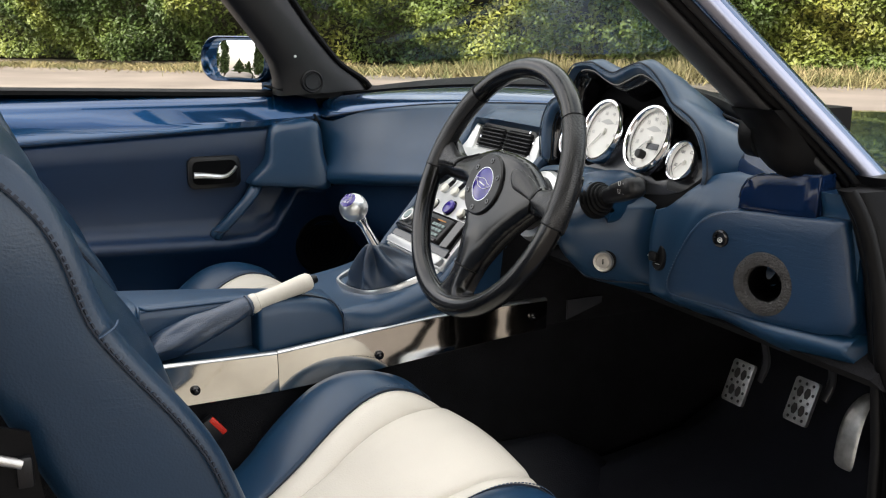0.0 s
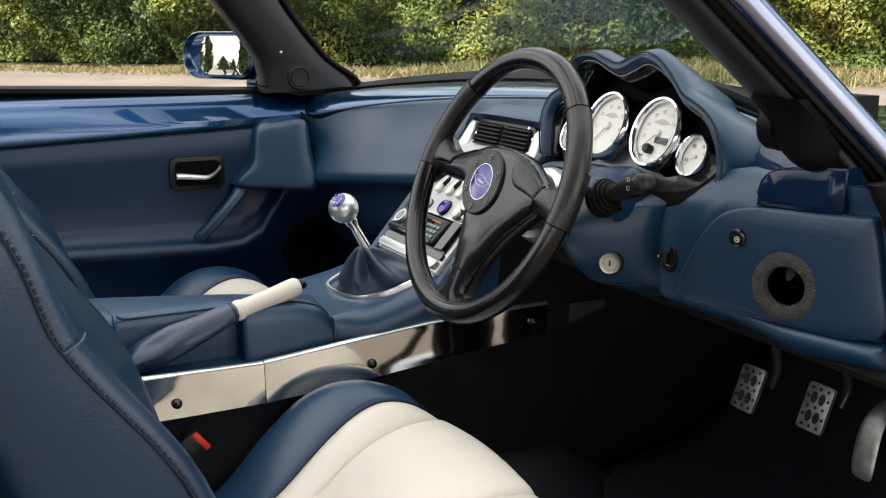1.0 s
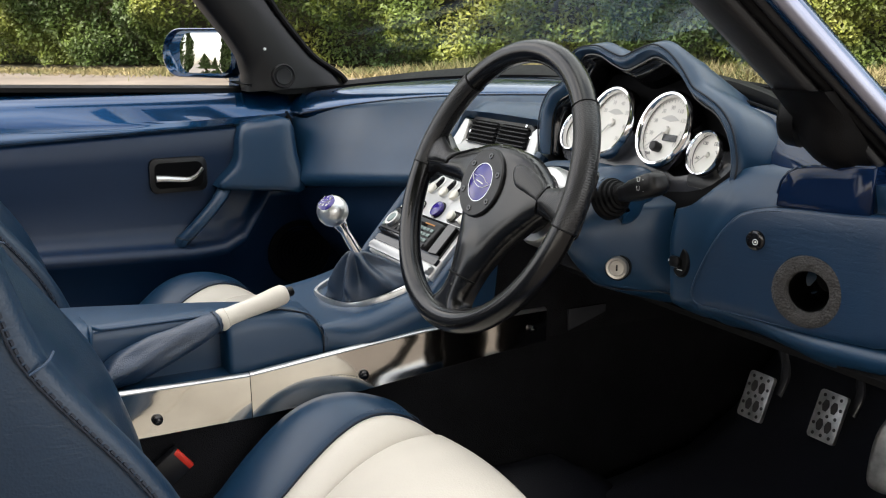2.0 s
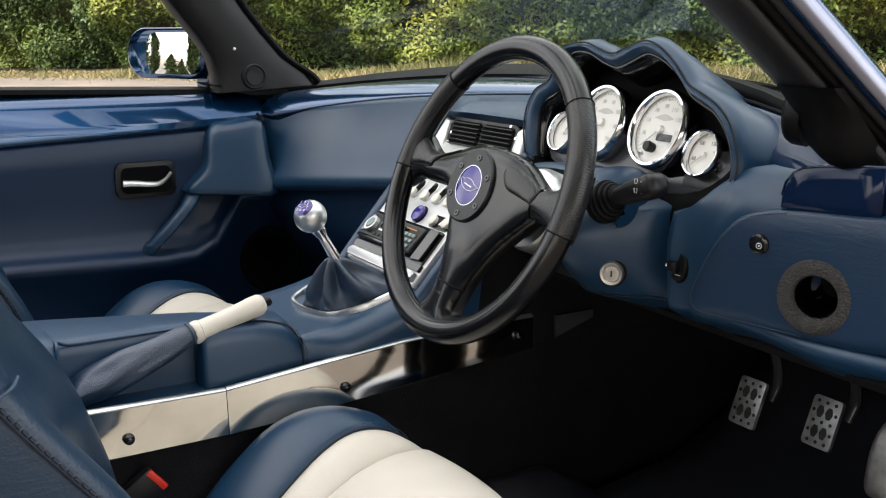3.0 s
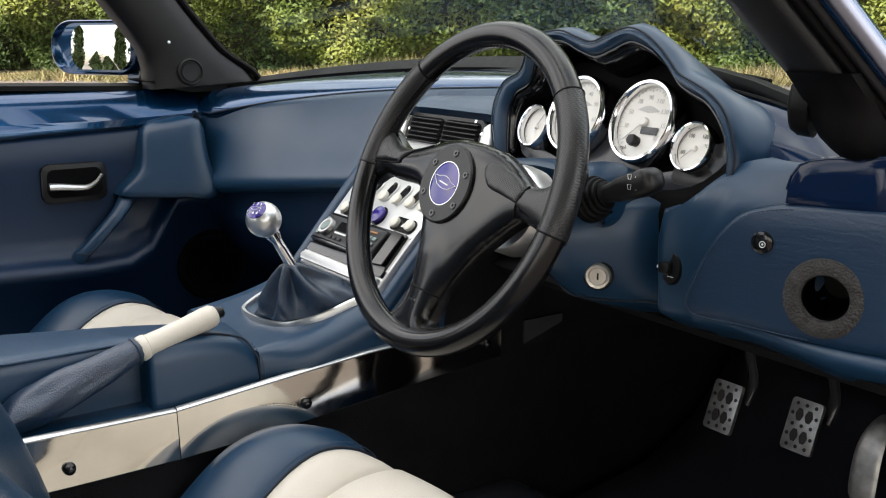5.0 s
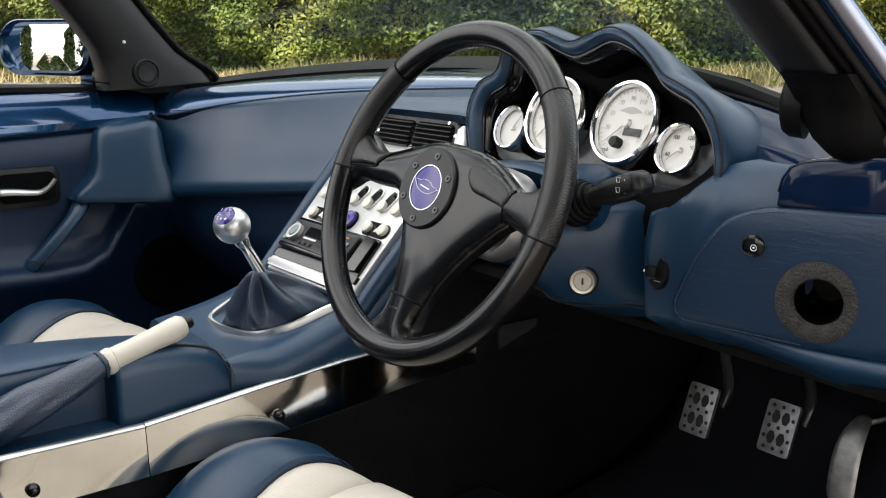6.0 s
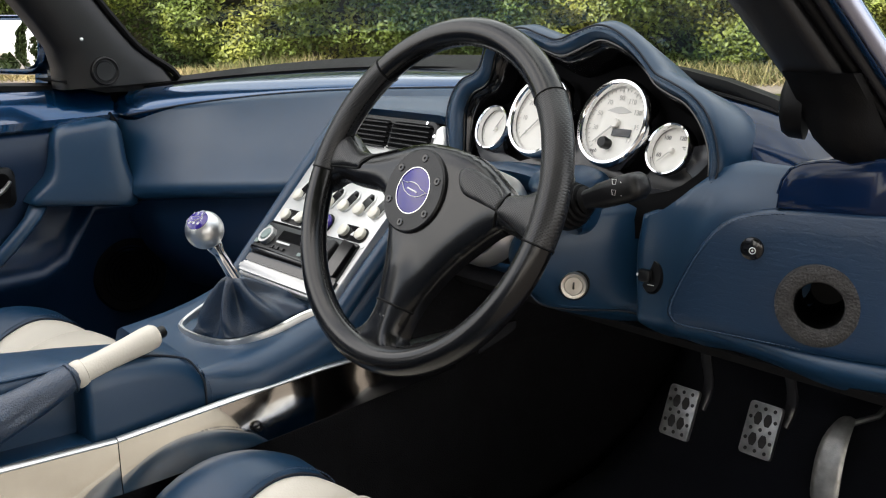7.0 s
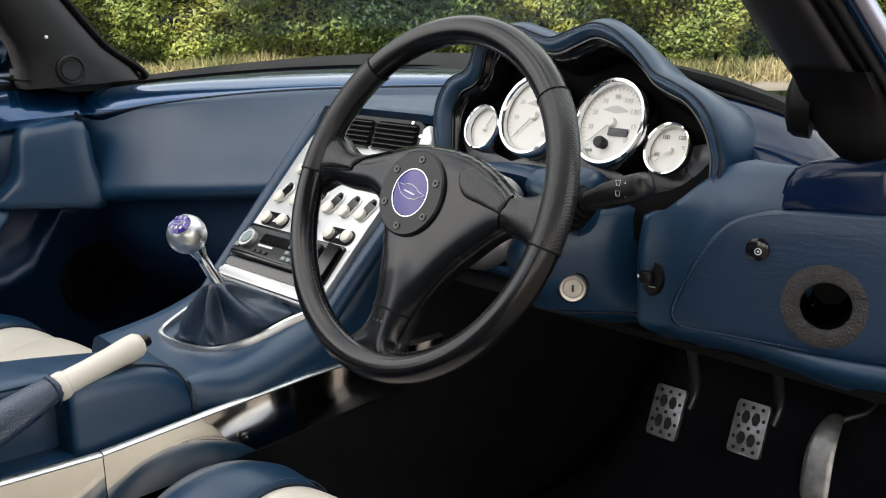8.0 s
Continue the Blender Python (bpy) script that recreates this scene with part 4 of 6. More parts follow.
rows = [[pm @ V(*to_hole(x, y, t), d) for x, y in oo] for t, d in ((0.0, -0.008), (0.0, 0.0), (0.03, 0.004), (0.08, 0.0055), (0.4, 0.0065), (0.8, 0.0065), (1.0, 0.006), (1.0, -0.01))]
part("panel", loft(rows, caps=False), NAVY_GRAIN, pad, "navy leather with fine creases", sharp=80)
sp = [pm @ V(oc[0] + (x - oc[0]) * 0.955, oc[1] + (y - oc[1]) * 0.955, 0.0062) for x, y in ((0.12, -0.003), (0.05, -0.001), (0.012, 0.0), (0.003, 0.004), (0.0, 0.012), (0.004, 0.028), (0.023, 0.068), (0.045, 0.096), (0.068, 0.108), (0.100, 0.114))]
part("stitching", stitches(spline(sp, 3), 0.0042, 0.0006), STITCH, pad, "pale blue stitching")
pk = thing("dash_end_cap", "gloss dark blue painted cap above the knee panel", "trim cap", (0.65, 0.17, 0.72))
cap = [(0.089, 0.114), (0.090, 0.126), (0.093, 0.138), (0.099, 0.147), (0.108, 0.152), (0.122, 0.155), (0.150, 0.158), (0.182, 0.160), (0.182, 0.114)]
cm_ = (0.14, 0.13)
part("cap", loft([[pm @ V(cm_[0] + (x - cm_[0]) * k, cm_[1] + (y - cm_[1]) * k, d) for x, y in cap] for k, d in ((1, -0.03), (1, -0.002), (0.985, 0.001), (0.95, 0.0022), (0.5, 0.003), (0.05, 0.003))]), CAPNAVY, pk, sharp=80)
part("edge_bead", tube([pm @ V(x, y, 0.0002) for x, y in cap[1:8]], 0.0013, 6), CAPBLUE, pk)
bt = thing("push_button", "round black push button set in the knee panel", "button", (0.594, 0.16, 0.663))
bmx = pm @ Matrix.Translation((0.0745, 0.079, 0.006))
part("surround", lathe([(0.0, 0.0035), (0.0075, 0.004), (0.0095, 0.003), (0.0102, -0.002)], bmx, 24), GLOSSBLACK, bt)
part("ring_mark", tube([bmx @ V(0.0012 + 0.0026 * math.cos(a), -0.0012 + 0.0026 * math.sin(a), 0.0042) for a in (6.2832 * i / 20 for i in range(20))], 0.0004, 5, closed=True), WHITEPRINT, bt)
part("dot_mark", lathe([(0, 0.0046), (0.0009, 0.0044), (0.001, 0.0035)], bmx @ Matrix.Translation((0.0012, -0.0012, 0)), 10), WHITEPRINT, bt)
duct = thing("air_duct", "grey foam ring around a ribbed black air duct", "air duct", (0.641, 0.18, 0.62))
fm = pm @ Matrix.Translation((0.1310, 0.0385, 0.004)) @ pose(0, 0, 0, 0, 8, 0)
part("foam_ring", lathe([(0.0200, -0.004), (0.0200, 0.004), (0.0215, 0.0068), (0.026, 0.0080), (0.031, 0.0074), (0.0340, 0.0050), (0.0350, 0.0), (0.0350, -0.006)], fm, 48), FOAM, duct, "rough grey foam ring")
part("duct_pipe", lathe([(0.0206, 0.004)] + [(0.0206 - 0.0012 * (k % 2), 0.0 - 0.0035 * k) for k in range(16)] + [(0.014, -0.060), (0.0, -0.060)], fm, 32), RUBBER, duct, "ribbed black duct")
# light switch between column and panel
rk = thing("rotary_switch", "black rotary light switch in the dash recess", "switch", (0.483, 0.17, 0.618))
rm = axis_frame((0.501, shroud_y(0.501, 0.624) + 0.001, 0.624), (0.10, -1, 0.1))
part("plate", lathe([(0, 0.002), (0.011, 0.002), (0.0125, 0.0), (0.013, -0.006)], rm @ Matrix.Diagonal((0.9, 1.35, 1, 1)), 28), PLASTIC, rk)
part("knob", box((-0.010, -0.006, 0.002), (0.003, 0.006, 0.009), 0.003, m=rm), PLASTIC, rk)
part("pointer_mark", box((-0.002, -0.0085, 0.0022), (0.005, -0.0078, 0.0028), m=rm), WHITEPRINT, rk)
part("symbol_mark", box((-0.0125, -0.0012, 0.0040), (-0.0098, 0.0012, 0.0060), m=rm), WHITEPRINT, rk)
ig = thing("ignition_lock", "round satin metal ignition lock in the column shroud", "ignition lock", (0.434, 0.12, 0.607))
im = axis_frame((0.4365, shroud_y(0.4365, 0.608) - 0.003, 0.608), (0.80, -1, 0.04)) @ Matrix.Scale(0.87, 4)
part("escutcheon", lathe([(0.0, 0.005), (0.0095, 0.005), (0.0105, 0.0065), (0.0135, 0.007), (0.0150, 0.004), (0.0155, -0.004)], im, 36), LOCKMETAL, ig, "brushed metal ring")
part("keyhole", box((-0.0011, -0.004, 0.0045), (0.0011, 0.004, 0.0056), 0.0005, m=im), GLOSSBLACK, ig)
# black ring painting in the shadow around the lock
part("lock_shadow_ring", lathe([(0.0150, 0.002), (0.0168, 0.0015), (0.0172, -0.003)], im, 36), RUBBER, ig)
bl = thing("blank_plug", "small chrome plug under the column shroud", "plug", (0.372, 0.13, 0.596))
part("plug", lathe([(0, 0.003), (0.004, 0.002), (0.005, -0.003)], axis_frame((0.326, shroud_y(0.326, 0.588) - 0.001, 0.588), (0.1, -1, -0.2)), 20), SATIN, bl)

# ---- instrument hood and gauges ----
CX = 0.363
HOOD = [(0.184, 0.706, 0.206, 0.702), (0.1755, 0.735, 0.203, 0.729), (0.178, 0.763, 0.2025, 0.752), (0.194, 0.787, 0.212, 0.771), (0.2196, 0.798, 0.232, 0.781), (0.2279, 0.810, 0.241, 0.795), (0.2325, 0.826, 0.245, 0.815), (0.247, 0.840, 0.258, 0.830),
        (0.288, 0.8455, 0.287, 0.8315), (0.315, 0.840, 0.317, 0.8215), (0.340, 0.835, 0.343, 0.816), (0.362, 0.8415, 0.3686, 0.824), (0.392, 0.849, 0.392, 0.832), (0.417, 0.8435, 0.4156, 0.8264), (0.441, 0.829, 0.435, 0.8164), (0.456, 0.816, 0.452, 0.804),
        (0.469, 0.805, 0.464, 0.7925), (0.489, 0.7975, 0.4805, 0.7847), (0.5095, 0.7886, 0.498, 0.778), (0.527, 0.776, 0.5120, 0.767), (0.538, 0.761, 0.5235, 0.752), (0.545, 0.745, 0.5305, 0.7355), (0.5490, 0.727, 0.533, 0.718), (0.546, 0.706, 0.532, 0.702)]
def hood_line(pts):
    return spline([(x, 0.194 + 0.1 * (z - 0.79), z) for x, z in pts], 4)
ho, hi_ = hood_line([h[:2] for h in HOOD]), hood_line([h[2:] for h in HOOD])
binn = thing("instrument_hood", "navy leather instrument hood with a double hump", "instrument hood", (CX, 0.2, 0.75))
rows = []
for o, i_ in zip(ho, hi_):
    n = (o - i_).normalized()
    fwd = 0.13
    drop = max(0.0, o.z - 0.79) * 0.5
    fl_ = 0.026 * (1 - step(0.74, 0.80, o.z)) if o.x > CX else 0.0
    rows.append([i_ + V(0, 0.012, 0), i_ + V(0, 0.002, 0) + n * 0.001, i_ + V(0, -0.004, 0) + n * 0.004, i_.lerp(o, 0.5) + V(0, -0.008, 0), o + V(0, -0.003, 0) - n * 0.003, o + V(0, 0.002, 0), o + V(0, 0.012, 0) + n * 0.0015,
                 o + V(0, 0.05, -0.012 - drop * 0.3) + V(n.x * (0.004 + fl_ * 0.5), 0, 0), o + V(0, fwd, -drop - 0.045) + V(n.x * (0.010 + fl_), 0, 0), i_ + V(0, fwd, -drop - 0.045), i_ + V(0, 0.05, 0)])
part("cowl", loft(rows), NAVY, binn, "padded navy leather cowl", sharp=75)
part("cowl_seam", tube([o.lerp(i_, 0.16) + V(0, -0.0058, 0) for o, i_ in zip(ho, hi_)], 0.0011, 5), DARKTHREAD, binn)
part("stitching", stitches([o.lerp(i_, 0.30) + V(0, -0.0085, 0) for o, i_ in zip(ho, hi_)], 0.0045, 0.0006), STITCH, binn, "navy stitching")
part("inner_edge", tube([i_ + V(0, 0.0015, 0) for i_ in hi_], 0.0014, 6), GLOSSBLACK, binn)
CLUSTER = frame_at((CX, 0.207, 0.752), 0, 21)
inv = CLUSTER.inverted()
# black inner well: a wall running back from the hood's mouth to the plate, and the plate
well = []
for i_ in hi_:
    q = inv @ i_
    b = CLUSTER @ V(q.x * 0.97, q.y * 0.97 - 0.002, -0.016)
    well.append([i_ + V(0, 0.004, 0), i_.lerp(b, 0.5) + V(0, 0, 0.002), b])
part("well", loft(well, ring=False), GLOSSBLACK, binn, "gloss black inner wall", solid=0.003)
plate = [((inv @ i_).x * 0.985, (inv @ i_).y * 0.985) for i_ in hi_[::2]]
part("back_plate", prism(plate[::-1], CLUSTER @ Matrix.Translation((0, 0, -0.024)), 0.008), WELLBLACK, binn)
grey_half = [(0.0, -0.010), (0.05, -0.044), (0.075, -0.052), (0.100, -0.046), (0.135, -0.012), (0.158, -0.008), (0.170, -0.004), (0.163, -0.026), (0.140, -0.052), (0.105, -0.066), (0.05, -0.073), (0.0, -0.075)]
grey = grey_half + [(-x, y) for x, y in grey_half[-2:0:-1]]
part("fascia", prism(grey[::-1], CLUSTER @ Matrix.Translation((0, 0, -0.016)), 0.010, 0.002), GREYPANEL, binn, "dark grey lower fascia", sharp=50)
part("fascia_recess", prism([(0.1215 + x, -0.0475 + y) for x, y in round_poly(0.050, 0.019, 0.0085, 5)], CLUSTER @ Matrix.Translation((0, 0, -0.0065)), 0.0012, 0.0004), PLASTIC, binn, "black blanking plate in the fascia")
under = [(x * 1.10, y - 0.042) for x, y in grey_half]
under = under + [(-x, y) for x, y in under[-2:0:-1]]
part("under_fascia", prism(under[::-1], CLUSTER @ Matrix.Translation((0, 0, -0.030)), 0.018, 0.003), WELLBLACK, binn, "black underside of the fascia", sharp=50)
valance = []
for x, z in ((0.395, 0.686), (0.430, 0.686), (0.468, 0.691), (0.490, 0.697), (0.503, 0.704), (0.516, 0.715), (0.526, 0.728), (0.532, 0.744)):
    y = 0.192 + 0.38 * (z - 0.705)
    valance.append([V(x, y, z), V(x + 0.001, y - 0.006, z - 0.010), V(x + 0.004, y - 0.010, z - 0.022), V(x + 0.006, y - 0.010, z - 0.040), V(x, y + 0.03, z - 0.040), V(x, y + 0.03, z)])
part("valance", loft(valance), WELLBLACK, binn, "matt black valance below the fascia", sharp=70)
rows = []
for i in range(25):
    a = radians(180 * i / 24)
    x = 0.318 + 0.085 * math.cos(a)
    rows.append([V(x, y, z - 0.020 * (1 - math.sin(a)) ) for y, z in ((0.21, 0.700), (0.175, 0.706), (0.150, 0.708), (0.142, 0.702), (0.148, 0.690), (0.19, 0.675))])
part("column_arch", loft(rows), NAVY, binn, "navy leather arch over the column", sharp=70)
cowl = []
for x, ya, yb, za, zb in ((0.380, 0.112, 0.205, 0.655, 0.711), (0.400, 0.100, 0.200, 0.655, 0.713), (0.425, 0.086, 0.185, 0.656, 0.713), (0.442, 0.078, 0.160, 0.657, 0.711), (0.450, 0.080, 0.135, 0.662, 0.707), (0.453, 0.088, 0.118, 0.672, 0.700)):
    cowl.append([V(x, (ya + yb) / 2 + (yb - ya) * u + 0.050 * max(0, -u) * (0.5 - v) ** 2 * 2, (za + zb) / 2 + (zb - za) * v) for u, v in round_poly(1.0, 1.0, 0.34, 5)])
part("column_cowl", loft(cowl), NAVY, binn, "navy leather cowl behind the stalk", sharp=70)


def figure(text, size, at, m, material, name="numeral"):
    cu = bpy.data.curves.new("figure", "FONT")
    cu.body, cu.size, cu.align_x, cu.align_y, cu.extrude = text, size, "CENTER", "CENTER", 0.00012
    ob = bpy.data.objects.new("figure", cu)
    scene.collection.objects.link(ob)
    bpy.context.view_layer.update()
    me = bpy.data.meshes.new_from_object(ob.evaluated_get(bpy.context.evaluated_depsgraph_get()))
    bpy.data.objects.remove(ob)
    bm = bmesh.new()
    bm.from_mesh(me)
    bpy.data.meshes.remove(me)
    bmesh.ops.transform(bm, matrix=m @ Matrix.Translation((at[0], at[1], 0.0006)), verts=bm.verts)
    return bm


def gauge(x, y, z, r, figures, start, sweep, needle, label, small=False):
    m = frame_at((x, y, z), 2, 21)
    gz = thing("gauge", label, "gauge", (x, y, z), group="dash gauges")
    part("bezel", lathe([(r * 0.83, 0.0015), (r * 0.84, 0.006), (r * 0.88, 0.0085), (r * 0.94, 0.009), (r * 0.99, 0.006), (r, 0.002), (r, -0.008)], m, 56), CHROME, gz, "chrome bezel")
    dial = part("dial", lathe([(0, 0), (r * 0.85, 0.0), (r * 0.85, -0.004)], m, 56), DIAL, gz, "white dial")
    n = len(figures)
    for k, f in enumerate(figures):
        a = radians(start - sweep * k / max(1, n - 1))
        if f:
            part("numeral", figure(f, r * (0.22 if small else 0.155), (r * 0.58 * math.cos(a), r * 0.58 * math.sin(a)), m, PRINT if small else GREYPRINT), PRINT if small else GREYPRINT, dial)
    ticks = bmesh.new()
    for k in range(4 * (n - 1) + 1):
        a = radians(start - sweep * k / (4 * (n - 1)))
        t = m @ Matrix.Rotation(a, 4, "Z")
        box((r * (0.74 if k % 4 else 0.71), -r * 0.006, 0.0002), (r * 0.79, r * 0.006, 0.0006), m=t, bm=ticks)
    part("tick_marks", ticks, GREYPRINT, dial)
    nm = m @ Matrix.Rotation(radians(needle), 4, "Z")
    part("needle", prism([(-r * 0.12, -r * 0.02), (r * 0.68, -r * 0.006), (r * 0.68, r * 0.006), (-r * 0.12, r * 0.02)], nm @ Matrix.Translation((0, 0, 0.002)), 0.001), GREYPRINT, gz, "grey needle")
    part("needle_cap", lathe([(0, 0.0045), (r * 0.08, 0.004), (r * 0.11, 0.002), (r * 0.11, 0.0005)], m, 20), DIAL, gz)
    return gz, m, dial


gauge(0.244, 0.201, 0.734, 0.026, ["", "", ""], 220, 260, 60, "small round white gauge with chrome bezel and faint scale", True)
g2, m2, d2 = gauge(0.313, 0.203, 0.752, 0.045, ["0", "10", "20", "30", "40", "50", "60", "70"], 225, 270, 228, "large white rev counter with chrome bezel")
g3, m3, d3 = gauge(0.413, 0.203, 0.752, 0.045, ["10", "30", "50", "70", "90", "110", "130", "15", "17"], 225, 262, 222, "large white speedometer with chrome bezel and black reset knob")
part("mph_mark", figure("mph", 0.0055, (-0.020, -0.0285), m3, PRINT), PRINT, d3)
part("odometer", box((-0.002, -0.0125, 0.0004), (0.022, -0.0045, 0.0016), 0.0006, m=m3), GREYPANEL, g3, "grey odometer window")
part("reset_knob", lathe([(0, 0.011), (0.005, 0.010), (0.0062, 0.007), (0.0055, 0.002), (0.0055, 0.0)], m3 @ Matrix.Translation((-0.004, -0.021, 0)), 24), PLASTIC, g3, "black reset knob")
for gm, dd in ((m2, d2), (m3, d3)):
    part("winged_mark", prism([(-0.016, 0.0125), (0, 0.010), (0.016, 0.0125), (0.006, 0.0165), (0, 0.0175), (-0.006, 0.0165)], gm @ Matrix.Translation((0, 0, 0.0003)), 0.0003), GREYPRINT, dd)
g4, m4, d4 = gauge(0.482, 0.202, 0.732, 0.026, ["60", "100", "120", ""], 200, 215, 222, "small white temperature gauge with chrome bezel", True)
part("degree_mark", figure("\u00b0C", 0.0042, (0.0125, 0.0035), m4, PRINT), PRINT, d4)

# ---- steering wheel ----
WHEEL = frame_at((0.354, 0.0069, 0.6974), -1.4, 22.5)
RIM_R, RIM_T = 0.1548, 0.0133
p_map.inputs["Rotation"].default_value = (Matrix.Rotation(radians(40), 3, "Z") @ WHEEL.to_3x3().transposed()).to_euler()
wheel = thing("steering_wheel", "black leather three-spoke steering wheel with perforated grips", "steering wheel", WHEEL.translation)
def rim_arc(a0, a1, r, name, material, n=40, closed=False, label=""):
    pts = [WHEEL @ V(RIM_R * math.cos(a), RIM_R * math.sin(a), 0) for a in (radians(a0 + (a1 - a0) * i / n) for i in range(n + (0 if closed else 1)))]
    return part(name, tube(pts, r, 16, closed=closed), material, wheel, label, sharp=60)
rim_arc(39, 132.5, RIM_T, "rim", BLACKHIDE, 36, label="smooth black leather rim")
rim_arc(178, 351, RIM_T, "rim", BLACKHIDE, 60, label="smooth black leather rim")
rim_arc(-9, 39, RIM_T + 0.0005, "grip", PERFORATED, 20, label="perforated black leather grip")
rim_arc(132.5, 178, RIM_T + 0.0005, "grip", PERFORATED, 20, label="perforated black leather grip")
for a in (39, 132.5, 178, -9):
    d = radians(a)
    c = WHEEL @ V(RIM_R * math.cos(d), RIM_R * math.sin(d), 0)
    t = WHEEL.to_3x3() @ V(-math.sin(d), math.cos(d), 0)
    fr = axis_frame(c, t)
    part("rim_seam", tube([fr @ V(0.0137 * math.cos(b), 0.0137 * math.sin(b), 0) for b in (6.2832 * i / 20 for i in range(20))], 0.0009, 5, closed=True), RUBBER, wheel)
inner = [WHEEL @ V(0.1418 * math.cos(a), 0.1418 * math.sin(a), 0.0025) for a in (6.2832 * i / 180 for i in range(181))]
part("rim_stitching", stitches(inner, 0.005, 0.0009), RUBBER, wheel, "black lacing inside the rim")
body = [(-0.159, 0.052), (-0.138, 0.047), (-0.123, 0.038), (-0.107, 0.031), (-0.086, 0.031), (-0.054, 0.038), (-0.029, 0.0445), (-0.009, 0.0475), (0.018, 0.0465), (0.038, 0.0440), (0.054, 0.0405), (0.071, 0.0335), (0.090, 0.0225), (0.106, 0.0150), (0.122, 0.0160), (0.136, 0.0235), (0.148, 0.038), (0.157, 0.036), (0.158, 0.0), (0.157, -0.027), (0.147, -0.031),
        (0.134, -0.0255), (0.118, -0.0205), (0.106, -0.0190), (0.094, -0.0262), (0.079, -0.0400), (0.0644, -0.054), (0.053, -0.067), (0.0431, -0.081), (0.035, -0.094), (0.029, -0.109), (0.0250, -0.122), (0.0240, -0.132), (0.030, -0.141), (0.040, -0.152), (-0.012, -0.156), (-0.060, -0.148), (-0.050, -0.141), (-0.036, -0.133), (-0.0256, -0.121), (-0.0215, -0.103), (-0.0230, -0.082), (-0.0255, -0.064), (-0.030, -0.046), (-0.036, -0.030), (-0.0464, -0.0145), (-0.062, -0.0060), (-0.085, -0.0040), (-0.107, -0.0035), (-0.128, -0.0015), (-0.143, -0.010), (-0.158, -0.014), (-0.160, 0.02)]
body = [(p.x, p.y) for p in spline([(x, y, 0) for x, y in body], 3, True)]
BODY_SEGS = [(Vector(a), Vector(b)) for a, b in zip(body, body[1:] + body[:1])]
def edge_way(x, y, segs):
    """How far a point lies from an outline."""
    p, best = Vector((x, y)), 1.0
    for a, b in segs:
        d = b - a
        t = min(1.0, max(0.0, (p - a).dot(d) / d.length_squared))
        best = min(best, (a + d * t - p).length)
    return best
def swell(d, w):
    t = 1 - min(1.0, d / w)
    return math.sqrt(max(0.0, 1 - t * t))
def body_height(x, y):
    r = math.hypot(x, y)
    flat_ = 0.0035 * math.exp(-(r / 0.060) ** 2) - 0.0020 * step(0.05, 0.12, r)
    ridge = 0.0035 * math.exp(-((x - 0.006 + 0.10 * (y + 0.08)) / 0.016) ** 2) * step(-0.04, -0.07, y)
    return -0.0060 + 0.0125 * swell(edge_way(x, y, BODY_SEGS), 0.021) + flat_ + ridge
def cushion(outline, height, back, pitch=0.0045):
    """A padded plate on the wheel: an outline filled with a fine net that follows a height, and a wall behind it."""
    k = len(outline)
    pts = [Vector(p) for p in outline]
    xs_, ys_ = [p[0] for p in outline], [p[1] for p in outline]
    segs = [(Vector(a), Vector(b)) for a, b in zip(outline, outline[1:] + outline[:1])]
    y = min(ys_) + pitch * 0.5
    row = 0
    while y < max(ys_):
        x = min(xs_) + pitch * (0.25 if row % 2 else 0.75)
        while x < max(xs_):
            odd = sum((a.y > y) != (b.y > y) and x < (b.x - a.x) * (y - a.y) / (b.y - a.y) + a.x for a, b in segs) % 2
            if odd and edge_way(x, y, segs) > pitch * 0.45:
                pts.append(Vector((x, y)))
            x += pitch
        y += pitch * 0.87
        row += 1
    # a closer row just inside the edge, for a round shoulder
    n_in = []
    for i in range(k):
        a, b = Vector(outline[i - 1]), Vector(outline[(i + 1) % k])
        d = (b - a).normalized()
        for side in (1, -1):
            q = Vector(outline[i]) + Vector((-d.y, d.x)) * side * 0.0014
            if sum((e.y > q.y) != (f.y > q.y) and q.x < (f.x - e.x) * (q.y - e.y) / (f.y - e.y) + e.x for e, f in segs) % 2:
                n_in.append(q)
                break
    vs, _, fs, _, _, _ = delaunay_2d_cdt(pts + n_in, [(i, (i + 1) % k) for i in range(k)], [], 1, 1e-6)
    bm = bmesh.new()
    up_ = [bm.verts.new(WHEEL @ V(v.x, v.y, height(v.x, v.y, edge_way(v.x, v.y, segs)))) for v in vs]
    for f in fs:
        try:
            bm.faces.new([up_[i] for i in f])
        except ValueError:
            pass
    rim_ = [bm.verts.new(WHEEL @ V(p[0], p[1], back)) for p in outline]
    for i in range(k):
        j = (i + 1) % k
        bm.faces.new((up_[i], up_[j], rim_[j], rim_[i]))
    return bm
part("spoke_pad", cushion(body, lambda x, y, d: body_height(x, y), -0.016), BLACKHIDE, wheel, "moulded black spoke pad", sharp=65)
def overlay(outline, rise, name, label, material):
    o = [(p.x, p.y) for p in spline([(x, y, 0) for x, y in outline], 3, True)]
    return part(name, cushion(o, lambda x, y, d: body_height(x, y) + 0.0002 + rise * swell(d, 0.004), -0.004, 0.004), material, wheel, label, sharp=70)
overlay([(0.0505, 0.0255), (0.0505, 0.0165), (0.060, 0.0050), (0.078, 0.0005), (0.095, -0.0030), (0.1015, -0.0045), (0.1040, 0.0020), (0.1020, 0.0090), (0.090, 0.0185), (0.070, 0.0262), (0.058, 0.0280)], 0.0022, "spoke_grip", "perforated thumb grip", PERFORATED)
